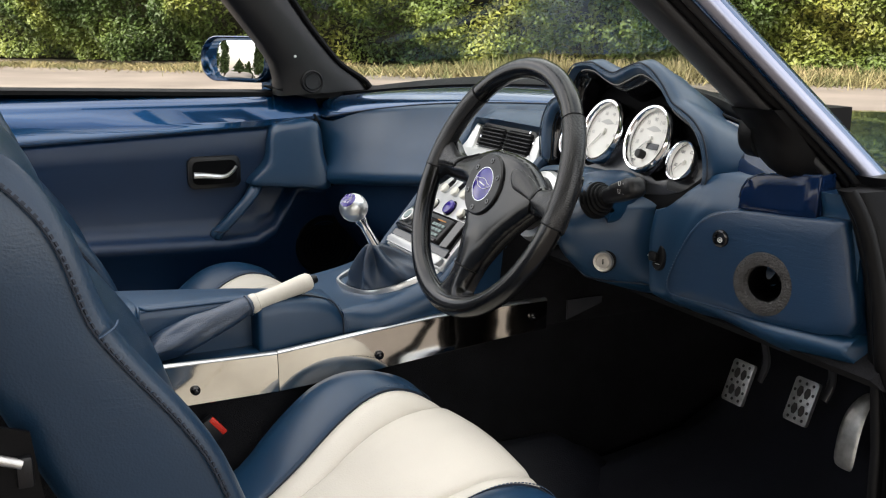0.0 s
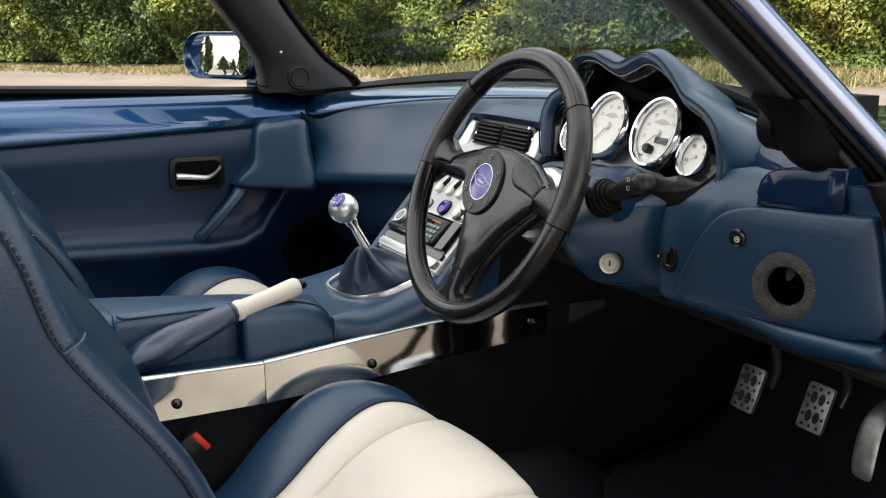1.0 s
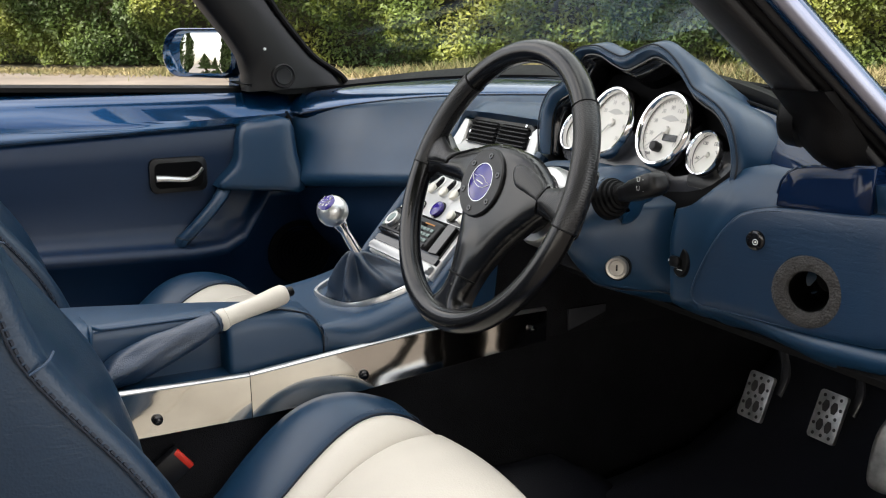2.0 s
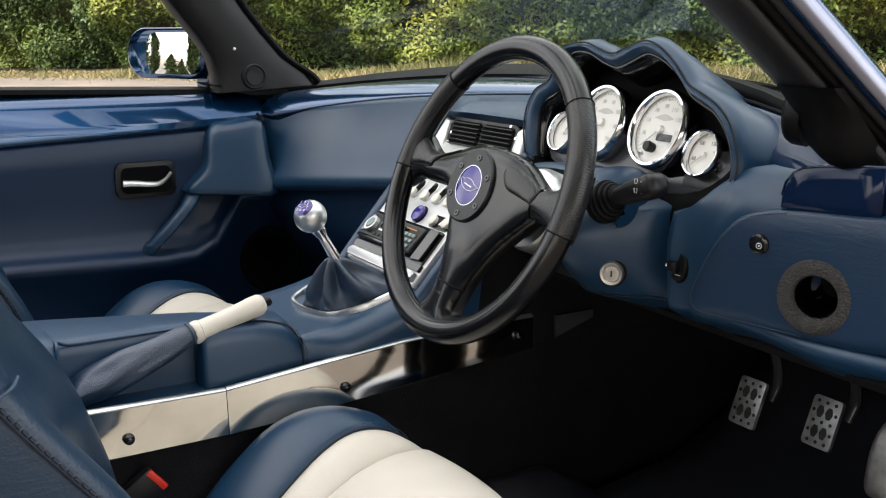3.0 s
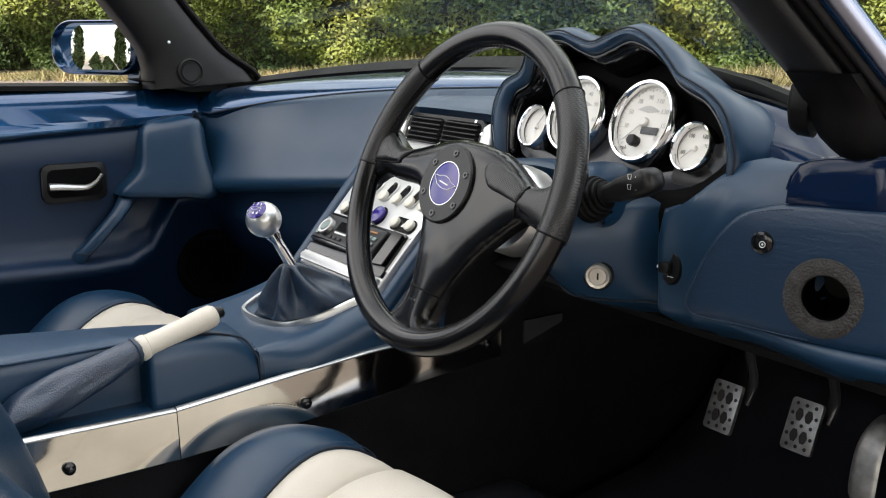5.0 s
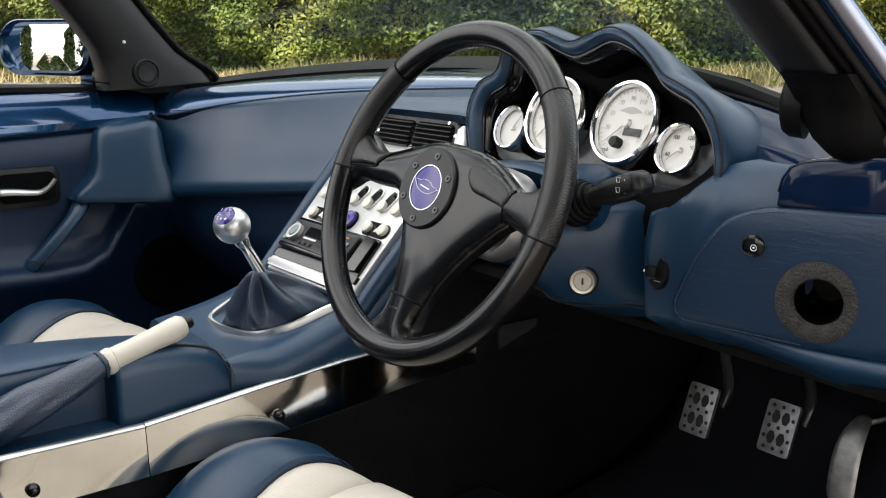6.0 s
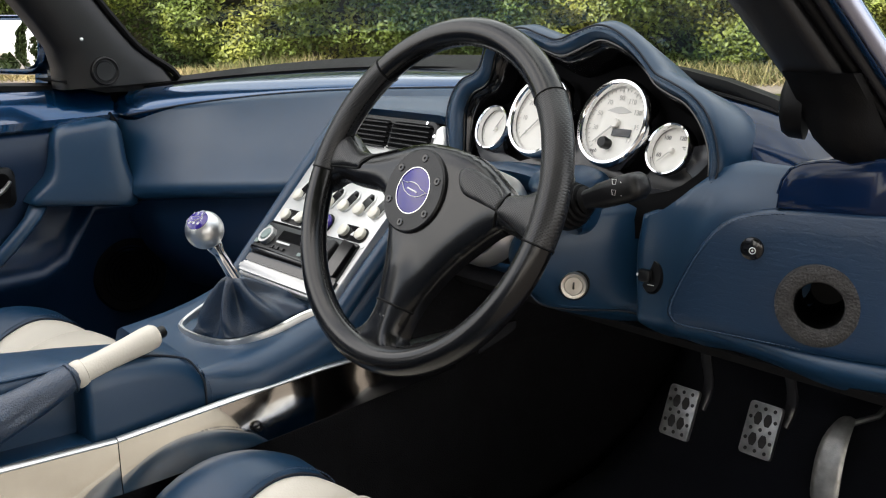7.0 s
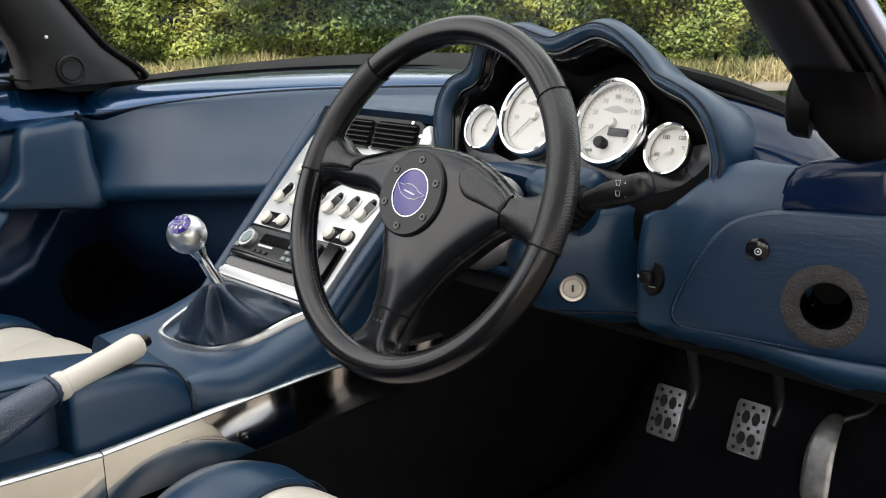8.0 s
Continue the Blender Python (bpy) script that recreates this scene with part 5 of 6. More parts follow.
overlay([(0.1030, -0.0065), (0.1052, 0.0020), (0.1060, 0.0100), (0.113, 0.0138), (0.124, 0.0152), (0.136, 0.0215), (0.146, 0.034), (0.156, 0.034), (0.157, 0.0), (0.156, -0.0255), (0.142, -0.0225), (0.1224, -0.0150)], 0.0020, "grip_web", "perforated web between spoke and rim", PERFORATED)
overlay([(-0.157, 0.0095), (-0.125, 0.0115), (-0.098, 0.0125), (-0.0955, 0.0160), (-0.093, 0.0215), (-0.0816, 0.0275), (-0.062, 0.0325), (-0.052, 0.0352), (-0.070, 0.0325), (-0.086, 0.0295), (-0.107, 0.0298), (-0.124, 0.0370), (-0.139, 0.0455), (-0.156, 0.0490)], 0.0020, "grip_web", "perforated web between spoke and rim", PERFORATED)
def seam_on_pad(pts, lift=0.0006):
    return tube([WHEEL @ V(p.x, p.y, body_height(p.x, p.y) + lift) for p in spline([(x, y, 0) for x, y in pts], 5)], 0.0010, 6)
part("spoke_seam", seam_on_pad([(0.1050, 0.0135), (0.1045, 0.0050), (0.1020, -0.0060), (0.1000, -0.0170)]), RUBBER, wheel)
part("spoke_seam", seam_on_pad([(-0.0215, -0.1035), (-0.010, -0.1030), (0.004, -0.1035), (0.018, -0.1050), (0.0295, -0.1070)]), RUBBER, wheel)
part("spoke_seam", seam_on_pad([(-0.150, 0.0085), (-0.125, 0.0105), (-0.098, 0.0115), (-0.094, 0.0165), (-0.0816, 0.0265), (-0.062, 0.0315), (-0.048, 0.0352)]), RUBBER, wheel)
for k in range(3):
    x = -0.006 + 0.0052 * k
    part("embossed_bar", box((x, -0.1185, body_height(x, -0.117) - 0.001), (x + 0.0040, -0.1155, body_height(x, -0.117) + 0.0004), 0.0003, m=WHEEL), BLACKHIDE, wheel)
HUB = WHEEL @ Matrix.Translation((0.0005, -0.001, 0.0102))
hub = part("hub_ring", lathe([(0.0205, 0.0005), (0.0215, 0.002), (0.0375, 0.0022), (0.0392, 0.0008), (0.0400, -0.010), (0.02, -0.012)], HUB, 56), PLASTIC, wheel, "flat black hub ring")
for k in range(6):
    a = radians(30 + 60 * k - 8)
    bm_ = HUB @ Matrix.Translation((0.0308 * math.cos(a), 0.0308 * math.sin(a), 0.0022))
    part("hub_bolt", lathe([(0.0, -0.0006), (0.0013, -0.0006), (0.0014, 0.0008), (0.0034, 0.0009), (0.0040, 0.0)], bm_, 20), GLOSSBLACK, hub)
part("badge_rim", lathe([(0.0208, 0.0), (0.0213, 0.0024), (0.0219, 0.0024), (0.0222, 0.0)], HUB, 48), CHROME, hub)
part("badge", lathe([(0, 0.0030), (0.012, 0.0026), (0.0208, 0.0016), (0.021, -0.002)], HUB, 48), PURPLE, hub, "domed purple enamel badge")
wing = [(-0.0195, 0.0035), (-0.010, 0.0042), (-0.006, 0.0062), (0.0, 0.0070), (0.006, 0.0062), (0.010, 0.0042), (0.0195, 0.0035), (0.010, -0.0035), (0.003, -0.0050), (-0.003, -0.0050), (-0.010, -0.0035)]
part("winged_emblem", tube([HUB @ Matrix.Rotation(radians(-12), 4, "Z") @ V(x, y, 0.0030) for x, y in wing], 0.00035, 5, closed=True), WHITEPRINT, hub, "white winged outline")
part("emblem_bar", prism([(-0.0075, -0.0006), (0.0075, -0.0006), (0.0075, 0.0007), (-0.0075, 0.0007)], HUB @ Matrix.Rotation(radians(-12), 4, "Z") @ Matrix.Translation((0, 0, 0.0029)), 0.0003), WHITEPRINT, hub)
part("column", lathe([(0.030, -0.010), (0.032, -0.05), (0.034, -0.055), (0.036, -0.075), (0.036, -0.13)], WHEEL @ Matrix.Translation((0, 0, 0)), 32), PLASTIC, wheel, "black column boss")
part("column_ring", lathe([(0.036, -0.070), (0.044, -0.072), (0.047, -0.080), (0.047, -0.096), (0.036, -0.10)], WHEEL, 40), SATIN, wheel, "satin metal column ring")
# stalk
st = thing("wiper_stalk", "black wiper stalk with white symbols on a rubber boot", "control stalk", (0.43, 0.14, 0.69))
st_dir = V(1.0, -0.03, 0.35).normalized()
sb = axis_frame((0.450, 0.1005, 0.6890), st_dir)
part("boot", lathe([(0.0225, -0.008), (0.0225, 0.0), (0.0205, 0.0015), (0.0212, 0.004), (0.0205, 0.006), (0.0176, 0.0068), (0.0184, 0.0095), (0.0176, 0.0115), (0.0148, 0.0123), (0.0156, 0.015), (0.0148, 0.017), (0.0122, 0.0178), (0.0128, 0.0205), (0.0100, 0.024), (0.0, 0.025)], sb @ Matrix.Diagonal((0.92, 1.0, 1.0, 1)), 36), RUBBER, st, "ribbed rubber boot")
arm = axis_frame((0.470, 0.0999, 0.6960), st_dir)
part("lever", loft([[arm @ V(x * w, y * h, d) for x, y in round_poly(2, 2, 0.62, 4)] for d, w, h in ((0.0, 0.0085, 0.0085), (0.014, 0.0095, 0.0095), (0.022, 0.0112, 0.0112), (0.050, 0.0120, 0.0120), (0.060, 0.0118, 0.0116), (0.0655, 0.0095, 0.0085), (0.067, 0.006, 0.005))]), PLASTIC, st, "chunky black lever", sharp=50)
side_m = axis_frame((0.512, 0.0872, 0.7135), (-0.03, -1, 0.0))
for dy in (0.0045, -0.0045):
    part("wiper_symbol", tube([side_m @ V(x, y + dy, 0.0003) for x, y in ((-0.004, 0.002), (0.001, 0.0026), (0.0, -0.002), (-0.003, -0.002))], 0.0004, 4, closed=True), WHITEPRINT, st)
    part("wiper_symbol", prism([(0.004, dy - 0.0018), (0.0075, dy - 0.0018), (0.006, dy + 0.0015)], side_m, 0.0004), WHITEPRINT, st)

# ---- centre console ----
console = thing("centre_console", "navy leather centre console running from dash to armrest", "console", (0.03, 0, 0.3))
prof = [(p.x, p.y) for p in spline([(-0.108, 0.490, 0), (-0.08, 0.494, 0), (-0.04, 0.501, 0), (0.0, 0.512, 0), (0.04, 0.528, 0), (0.075, 0.552, 0), (0.10, 0.577, 0), (0.13, 0.612, 0), (0.17, 0.662, 0), (0.215, 0.718, 0)], 3)]
rows = []
for y, z in prof:
    e = step(-0.112, -0.045, y)
    rows.append([V(x if x < 0.13 else 0.13 + (x - 0.13) * (0.2 + 0.8 * e), y, z + dz if dz > -0.3 else 0.445) for x, dz in ((-0.105, -0.34), (-0.110, -0.05), (-0.107, -0.022), (-0.098, -0.007), (-0.085, -0.001), (-0.07, -0.002), (0.02, -0.008), (0.11, -0.002), (0.130, 0.0), (0.143, -0.004), (0.1525, -0.014), (0.156, -0.028), (0.154, -0.040), (0.148, -0.34))])
part("body", loft(rows), NAVY, console, "rounded navy leather console sides", sharp=75)
def shoulder(y):
    """Height of the driver-side edge of the console along its length."""
    pts_ = ((-0.95, 0.540), (-0.45, 0.533), (-0.394, 0.529), (-0.229, 0.518), (-0.20, 0.5205), (-0.16, 0.5185), (-0.131, 0.512), (-0.118, 0.503), (-0.108, 0.490), (-0.09, 0.482))
    for (a, za), (b, zb) in zip(pts_, pts_[1:]):
        if y <= b:
            return za + (zb - za) * (y - a) / (b - a)
    return pts_[-1][1]
def crown(y):
    pts_ = ((-0.95, 0.020), (-0.6, 0.018), (-0.45, 0.013), (-0.36, 0.006), (-0.28, -0.002), (-0.20, -0.012), (-0.14, -0.022), (-0.09, -0.031))
    for (a, za), (b, zb) in zip(pts_, pts_[1:]):
        if y <= b:
            return za + (zb - za) * (y - a) / (b - a)
    return pts_[-1][1]
rows = []
for y, pocket in ((-0.95, 0), (-0.60, 0), (-0.45, 0), (-0.41, 0), (-0.398, 0), (-0.393, 0.04), (-0.391, 0.12), (-0.3895, 1), (-0.37, 1), (-0.33, 1), (-0.29, 1), (-0.25, 1), (-0.2345, 1), (-0.233, 0.12), (-0.231, 0.04), (-0.226, 0), (-0.20, 0), (-0.18, 0), (-0.16, 0), (-0.145, 0), (-0.131, 0), (-0.124, 0), (-0.118, 0), (-0.113, 0), (-0.109, 0)):
    h, zs = crown(y), shoulder(y)
    left = [V(x, y, z + h * (1 - 0.6 * (x + 0.1) / 0.16)) for x, z in ((-0.100, 0.30), (-0.106, 0.455), (-0.103, 0.478), (-0.092, 0.490), (-0.05, 0.501), (0.0, 0.510))]
    zi = 0.5145 + h * 0.475
    full_ = [(0.036, zi), (0.085, zi + 0.62 * (zs - zi) + 0.003), (0.112, zs + 0.0005), (0.1235, zs - 0.0025), (0.1305, zs - 0.0095), (0.1340, zs - 0.022), (0.1348, 0.462), (0.1348, 0.44), (0.13, 0.30)]
    cut_ = [(0.036, zi), (0.074, 0.5185), (0.090, 0.5190), (0.0965, 0.5165), (0.0995, 0.5115), (0.1005, 0.503), (0.1015, 0.470), (0.102, 0.44), (0.102, 0.30)]
    rows.append(left + [V(a[0] + (b[0] - a[0]) * pocket, y, a[1] + (b[1] - a[1]) * pocket) for a, b in zip(full_, cut_)])
part("armrest", loft(rows), NAVY, console, "smooth navy leather armrest with a pocket for the handbrake", sharp=42)
part("pocket_floor", box((0.05, -0.391, 0.42), (0.133, -0.231, 0.449), 0.003), NAVY, console)
part("post_seam", tube([(0.1352, -0.60, 0.521), (0.1352, -0.41, 0.520), (0.1352, -0.402, 0.515), (0.1352, -0.400, 0.45)], 0.0010, 5), DARKTHREAD, console)
part("recess_rim", tube(spline([(0.1340, -0.3925, 0.452), (0.1335, -0.3920, 0.500), (0.127, -0.3905, 0.5235), (0.116, -0.389, 0.5265), (0.105, -0.385, 0.5220), (0.0985, -0.374, 0.5175), (0.0975, -0.35, 0.5165), (0.0970, -0.30, 0.5160), (0.0970, -0.235, 0.5160)], 5), 0.0020, 8), NAVY, console, "rolled leather edge of the handbrake recess")
part("side_seam", tube(spline([(0.1356, -0.1095, 0.45), (0.1354, -0.1100, 0.478), (0.1335, -0.1135, 0.4905), (0.1265, -0.121, 0.5045), (0.1225, -0.133, 0.5110), (0.1200, -0.16, 0.5178), (0.1190, -0.20, 0.5200), (0.1190, -0.226, 0.5180)], 5), 0.0012, 5), DARKTHREAD, console)
part("stitching", stitches(spline([(0.1390, -0.104, 0.452), (0.1384, -0.105, 0.474), (0.1352, -0.1085, 0.488), (0.126, -0.116, 0.5035)], 5), 0.0042, 0.0006), STITCH, console, "navy stitching")
# aluminium control panel
CP = axis_frame((0.036, 0.055, 0.552), (0, -0.744, 0.667))
fascia = thing("control_panel", "silver centre fascia with cream heater knobs and vents", "control panel", (0.036, 0.1, 0.55))
pl = [(-0.103, -0.020), (0.099, -0.020), (0.103, 0.03), (0.106, 0.09), (0.112, 0.17), (0.116, 0.232), (-0.098, 0.232), (-0.102, 0.17), (-0.102, 0.08)]
part("plate", prism(pl, CP @ Matrix.Translation((0, 0, -0.012)), 0.012, 0.003, seg=3), PANELSILVER, fascia, "satin silver panel", sharp=50)
rim_l = spline([CP @ V(x, y, z) for x, y, z in ((-0.117, -0.05, -0.012), (-0.115, 0.0, -0.009), (-0.113, 0.06, -0.007), (-0.113, 0.13, -0.006), (-0.112, 0.236, -0.006))], 4)
part("side_roll", tube(rim_l, 0.0125, 12), NAVY, fascia, "navy leather edge roll")
rim_r = spline([CP @ V(x, y, z) for x, y, z in ((0.110, -0.03, -0.016), (0.120, 0.03, -0.010), (0.129, 0.11, -0.008), (0.139, 0.20, -0.008))], 4)
part("side_roll", tube(rim_r, 0.011, 10), NAVY, fascia, "navy leather edge roll")
def slot(u, v, w, h, name="knob_recess"):
    return part(name, prism([(u + x, v + y) for x, y in round_poly(w, h, min(w, h) * 0.48, 6)], CP, 0.0012), GLOSSBLACK, fascia)
def knob(u, v, r, parent, mtl):
    m = CP @ Matrix.Translation((u, v, 0.001))
    return part("knob", lathe([(0.0, 0.0070), (r * 0.7, 0.0067), (r * 0.95, 0.0055), (r, 0.0035), (r * 0.9, 0.0)], m, 24), mtl, parent, "cream round knob" if mtl == CREAMKNOB else "purple round button")
for u in (-0.081, -0.046, -0.010, 0.022, 0.054, 0.085):
    s = part("knob_recess", prism([(x, y) for x, y in round_poly(0.0160, 0.029, 0.0078, 6)], CP @ Matrix.Translation((u + 0.004, 0.113, 0)) @ Matrix.Rotation(radians(-20), 4, "Z"), 0.0012), GLOSSBLACK, fascia)
    part("recess_rim", tube([CP @ Matrix.Translation((u + 0.004, 0.113, 0.0008)) @ Matrix.Rotation(radians(-20), 4, "Z") @ V(x, y, 0) for x, y in round_poly(0.0180, 0.031, 0.0088, 6)], 0.0014, 6, closed=True), PANELSILVER, s)
    knob(u, 0.104, 0.0082, s, CREAMKNOB)
    part("slider", lathe([(0, 0.004), (0.0028, 0.0035), (0.0032, 0)], CP @ Matrix.Translation((u + 0.0085, 0.124, 0.001)), 14), PLASTIC, s)
for u in (-0.062, 0.0686):
    s = slot(u, 0.073, 0.054, 0.020)
    knob(u - 0.0165, 0.073, 0.0080, s, CREAMKNOB)
    knob(u + 0.0165, 0.074, 0.0080, s, CREAMKNOB)
    part("symbol_mark", prism([(u - 0.003, 0.070), (u + 0.003, 0.070), (u, 0.076)], CP @ Matrix.Translation((0, 0, 0.0013)), 0.0004), WHITEPRINT, s)
for u in (-0.070, -0.030, 0.010, 0.046, 0.082):
    s = slot(u, 0.149, 0.022, 0.016)
    knob(u - 0.003, 0.148, 0.0068, s, CREAMKNOB)
s = slot(0.007, 0.076, 0.028, 0.028)
knob(0.007, 0.076, 0.0125, s, PURPLE)
part("screw", lathe([(0, 0.001), (0.0025, 0.0008), (0.003, 0)], CP @ Matrix.Translation((0.098, 0.060, 0)), 12), SATIN, fascia)
radio = thing("car_radio", "black car radio with small grey keys", "car radio", CP @ V(0, 0.035, 0))
part("case", prism(round_poly(0.194, 0.052, 0.003), CP @ Matrix.Translation((-0.003, 0.035, -0.002)), 0.005, 0.0015), GLOSSBLACK, radio, "gloss black case")
part("face", loft([[CP @ V(-0.016 + x * k, 0.034 + y * k, d - 0.10 * y * k) for x, y in round_poly(0.152, 0.044, 0.005)] for k, d in ((1, 0.0), (1, 0.0085), (0.985, 0.0105), (0.95, 0.011), (0.4, 0.011))]), PLASTIC, radio, "black faceplate tipped towards the driver", sharp=50)
FP = CP @ Matrix.Translation((-0.016, 0.034, 0.0112)) @ Matrix.Rotation(-math.atan(0.10), 4, "X")
part("display", prism(round_poly(0.074, 0.014, 0.002), FP @ Matrix.Translation((0.004, 0.008, 0)), 0.0006), GLOSSBLACK, radio, "dark glassy display")
part("lower_lip", box((-0.072, -0.0215, 0.0), (0.072, -0.0165, 0.0022), 0.0008, m=FP), GLOSSBLACK, radio)
rk2 = part("dial_ring", lathe([(0.0085, 0.0), (0.009, 0.006), (0.0122, 0.006), (0.013, 0)], FP @ Matrix.Translation((-0.054, 0.001, 0)), 24), SATIN, radio)
part("dial_knob", lathe([(0, 0.0075), (0.007, 0.007), (0.0088, 0.005), (0.009, 0)], FP @ Matrix.Translation((-0.054, 0.001, 0)), 20), KEYGREY, rk2)
for k in range(4):
    u, v = -0.0735 + 0.0030 * (k % 2), -0.012 + 0.0075 * k
    part("key", box((u, v, 0), (u + 0.0085, v + 0.0062, 0.0020), 0.0006, m=FP), KEYGREY, radio)
for k in range(3):
    part("key", box((-0.037 + 0.012 * k, -0.0130, 0), (-0.028 + 0.012 * k, -0.0085, 0.0018), 0.0006, m=FP), PLASTIC, radio)
for k in range(4):
    for j in range(3):
        part("key", box((0.028 + 0.0105 * k, -0.0135 + 0.0085 * j, 0), (0.0362 + 0.0105 * k, -0.0085 + 0.0085 * j, 0.0018), 0.0006, m=FP), KEYGREY, radio)
part("maker_bar", box((-0.030, -0.0035, 0.0003), (0.0, -0.0010, 0.0009), m=FP), WHITEPRINT, radio)
part("amber_bar", box((0.032, 0.0140, 0.0003), (0.060, 0.0158, 0.0009), m=FP), AMBER, radio)
part("end_block", loft([[CP @ V(x + 0.004 * k, y, d) for x, y in ((0.066, 0.011), (0.088, 0.013), (0.090, 0.058), (0.068, 0.060))] for k, d in ((0, 0.0), (0, 0.006), (0.5, 0.0085))]), GLOSSBLACK, radio, "raised gloss black end block")

ash = thing("ashtray_bar", "satin silver bar across the foot of the fascia", "trim bar", CP @ V(0, -0.01, 0))
part("bar", prism(round_poly(0.194, 0.013, 0.004), CP @ Matrix.Translation((0.0, -0.010, -0.002)), 0.010, 0.004, seg=3), SATIN_DARK, ash)
part("gap", prism(round_poly(0.196, 0.010, 0.002), CP @ Matrix.Translation((0.0, 0.004, -0.001)), 0.006), GLOSSBLACK, ash)
vent = thing("air_vent", "twin black louvred air vent in a silver surround", "air vent", CP @ V(0.01, 0.22, 0))
VM = frame_at((0.048, 0.196, 0.711), 0, 20)
part("surround", prism([(-0.118, -0.034), (0.122, -0.034), (0.118, 0.005), (0.108, 0.0195), (-0.088, 0.0195), (-0.094, 0.014)], VM @ Matrix.Translation((0, 0, -0.02)), 0.021, 0.005, seg=3), PANELSILVER, vent, "silver surround")
part("frame", prism(round_poly(0.174, 0.046, 0.012), VM @ Matrix.Translation((0.0127, 0, 0)), 0.004, 0.002), PLASTIC, vent, "black frame")
for ends in ([(0.098, -0.027), (0.124, -0.027), (0.120, 0.004), (0.108, 0.0195), (0.100, 0.014)], [(-0.114, -0.027), (-0.075, -0.027), (-0.075, 0.016), (-0.089, 0.0195)]):
    part("surround_end", prism(ends, VM, 0.008, 0.004, seg=3), PANELSILVER, vent, "silver end of the surround")
for sx in (-0.028, 0.0535):
    part("cavity", prism(round_poly(0.078, 0.037, 0.007), VM @ Matrix.Translation((sx, 0, 0.0041)), 0.0006), WELLBLACK, vent)
    for k in range(6):
        part("slat", box((sx - 0.037, -0.0168 + 0.0061 * k, 0.0045), (sx + 0.037, -0.0148 + 0.0061 * k, 0.0090), 0.0008, m=VM), PLASTIC, vent)
for u, v in ((0.078, 0.0205), (0.096, 0.006), (-0.068, 0.0)):
    part("screw", lathe([(0, 0.0008), (0.0022, 0.0006), (0.0025, 0)], VM @ Matrix.Translation((u, v, 0.0042)), 12), CHROME, vent)

# gear lever
gf = thing("gear_gaiter", "navy leather gear gaiter in a polished metal frame", "gear gaiter", (0.045, 0, 0.5))
def deck(y):
    return 0.500 + 0.36 * (y + 0.045) if y < 0.06 else 0.538 + 0.7 * (y - 0.06)
fr = [(p.x, p.y) for p in spline([(-0.038, -0.050, 0), (-0.020, -0.063, 0), (0.030, -0.062, 0), (0.078, -0.050, 0), (0.106, -0.020, 0), (0.118, 0.020, 0), (0.124, 0.052, 0), (0.04, 0.056, 0), (-0.048, 0.052, 0), (-0.048, 0.0, 0)], 5, True)]
fc = (0.040, 0.0)
part("frame", loft([[V(fc[0] + (x - fc[0]) * k, fc[1] + (y - fc[1]) * k, deck(y) + h) for x, y in fr] for k, h in ((1.0, -0.006), (1.0, 0.001), (0.988, 0.0030), (0.942, 0.0030), (0.930, 0.000), (0.930, -0.008))], close=True), SATIN, gf, "satin metal frame", sharp=60)
KN = V(0.052, -0.060, 0.6245)
TOPB = V(0.058, -0.030, 0.568)
rows = []
for s in range(13):
    t = s / 12
    ring_ = []
    for k, (x, y) in enumerate(fr):
        ang = math.atan2(y - fc[1], x - fc[0])
        base = V(fc[0] + (x - fc[0]) * 0.87, fc[1] + (y - fc[1]) * 0.87, deck(y) - 0.006)
        top = TOPB + V(math.cos(ang) * 0.011, math.sin(ang) * 0.011, 0)
        e = t ** 0.74
        pnt = base.lerp(top, e)
        pnt.z = base.z + (top.z - base.z) * t ** 1.02
        fold = 0.0115 * math.sin(ang * 6 + 1.0 + 1.8 * t) * math.sin(math.pi * min(1, t)) + 0.0026 * math.sin(ang * 13 + 5 * t) * (1 - t) * min(1, 5 * t)
        slump = 0.004 * math.exp(-((t - 0.3) / 0.18) ** 2)
        out = V(math.cos(ang), math.sin(ang), 0.25)
        ring_.append(pnt + out * (fold + slump))
    rows.append(ring_)
part("gaiter", loft(rows), GAITER, gf, "soft folded navy leather gaiter", sharp=80, subdiv=1)
gl_ = thing("gear_lever", "polished metal gear lever with ball knob", "gear lever", TOPB)
ld = (KN - TOPB).normalized()
gm_ = axis_frame(TOPB, ld)
L = (KN - TOPB).length
part("shaft", lathe([(0.0, -0.01), (0.0075, -0.01), (0.0072, 0.0), (0.0064, L * 0.35), (0.0060, L * 0.5), (0.0085, L * 0.62), (0.0095, L * 0.7), (0.0, L * 0.72)], gm_, 20), CHROME, gl_, "polished shaft")
km = axis_frame(KN, ld)
R = 0.0214
kb_ = part("ball", lathe([(0.009, -R * 0.95)] + [(R * math.cos(radians(a)), R * math.sin(radians(a))) for a in range(-64, 59, 6)] + [(0.012, R * 0.85), (0, R * 0.85)], km, 36), SATIN, gl_, "satin polished ball knob")
cm = axis_frame(KN, (0.32, -0.60, 0.74))
part("shift_badge", lathe([(R * 0.58, R * 0.80), (R * 0.57, R * 0.845), (R * 0.40, R * 0.92), (R * 0.2, R * 0.985), (0, R * 1.005)], cm, 32), PURPLE, kb_, "purple shift pattern badge")
for k, ch in enumerate("135246"):
    u = (-0.0055, 0.0, 0.0055)[k % 3]
    v = 0.0062 if k < 3 else -0.0062
    part("numeral", figure(ch, 0.0052, (u, v), cm @ Matrix.Translation((0, 0, R * 0.972)), WHITEPRINT), WHITEPRINT, kb_)
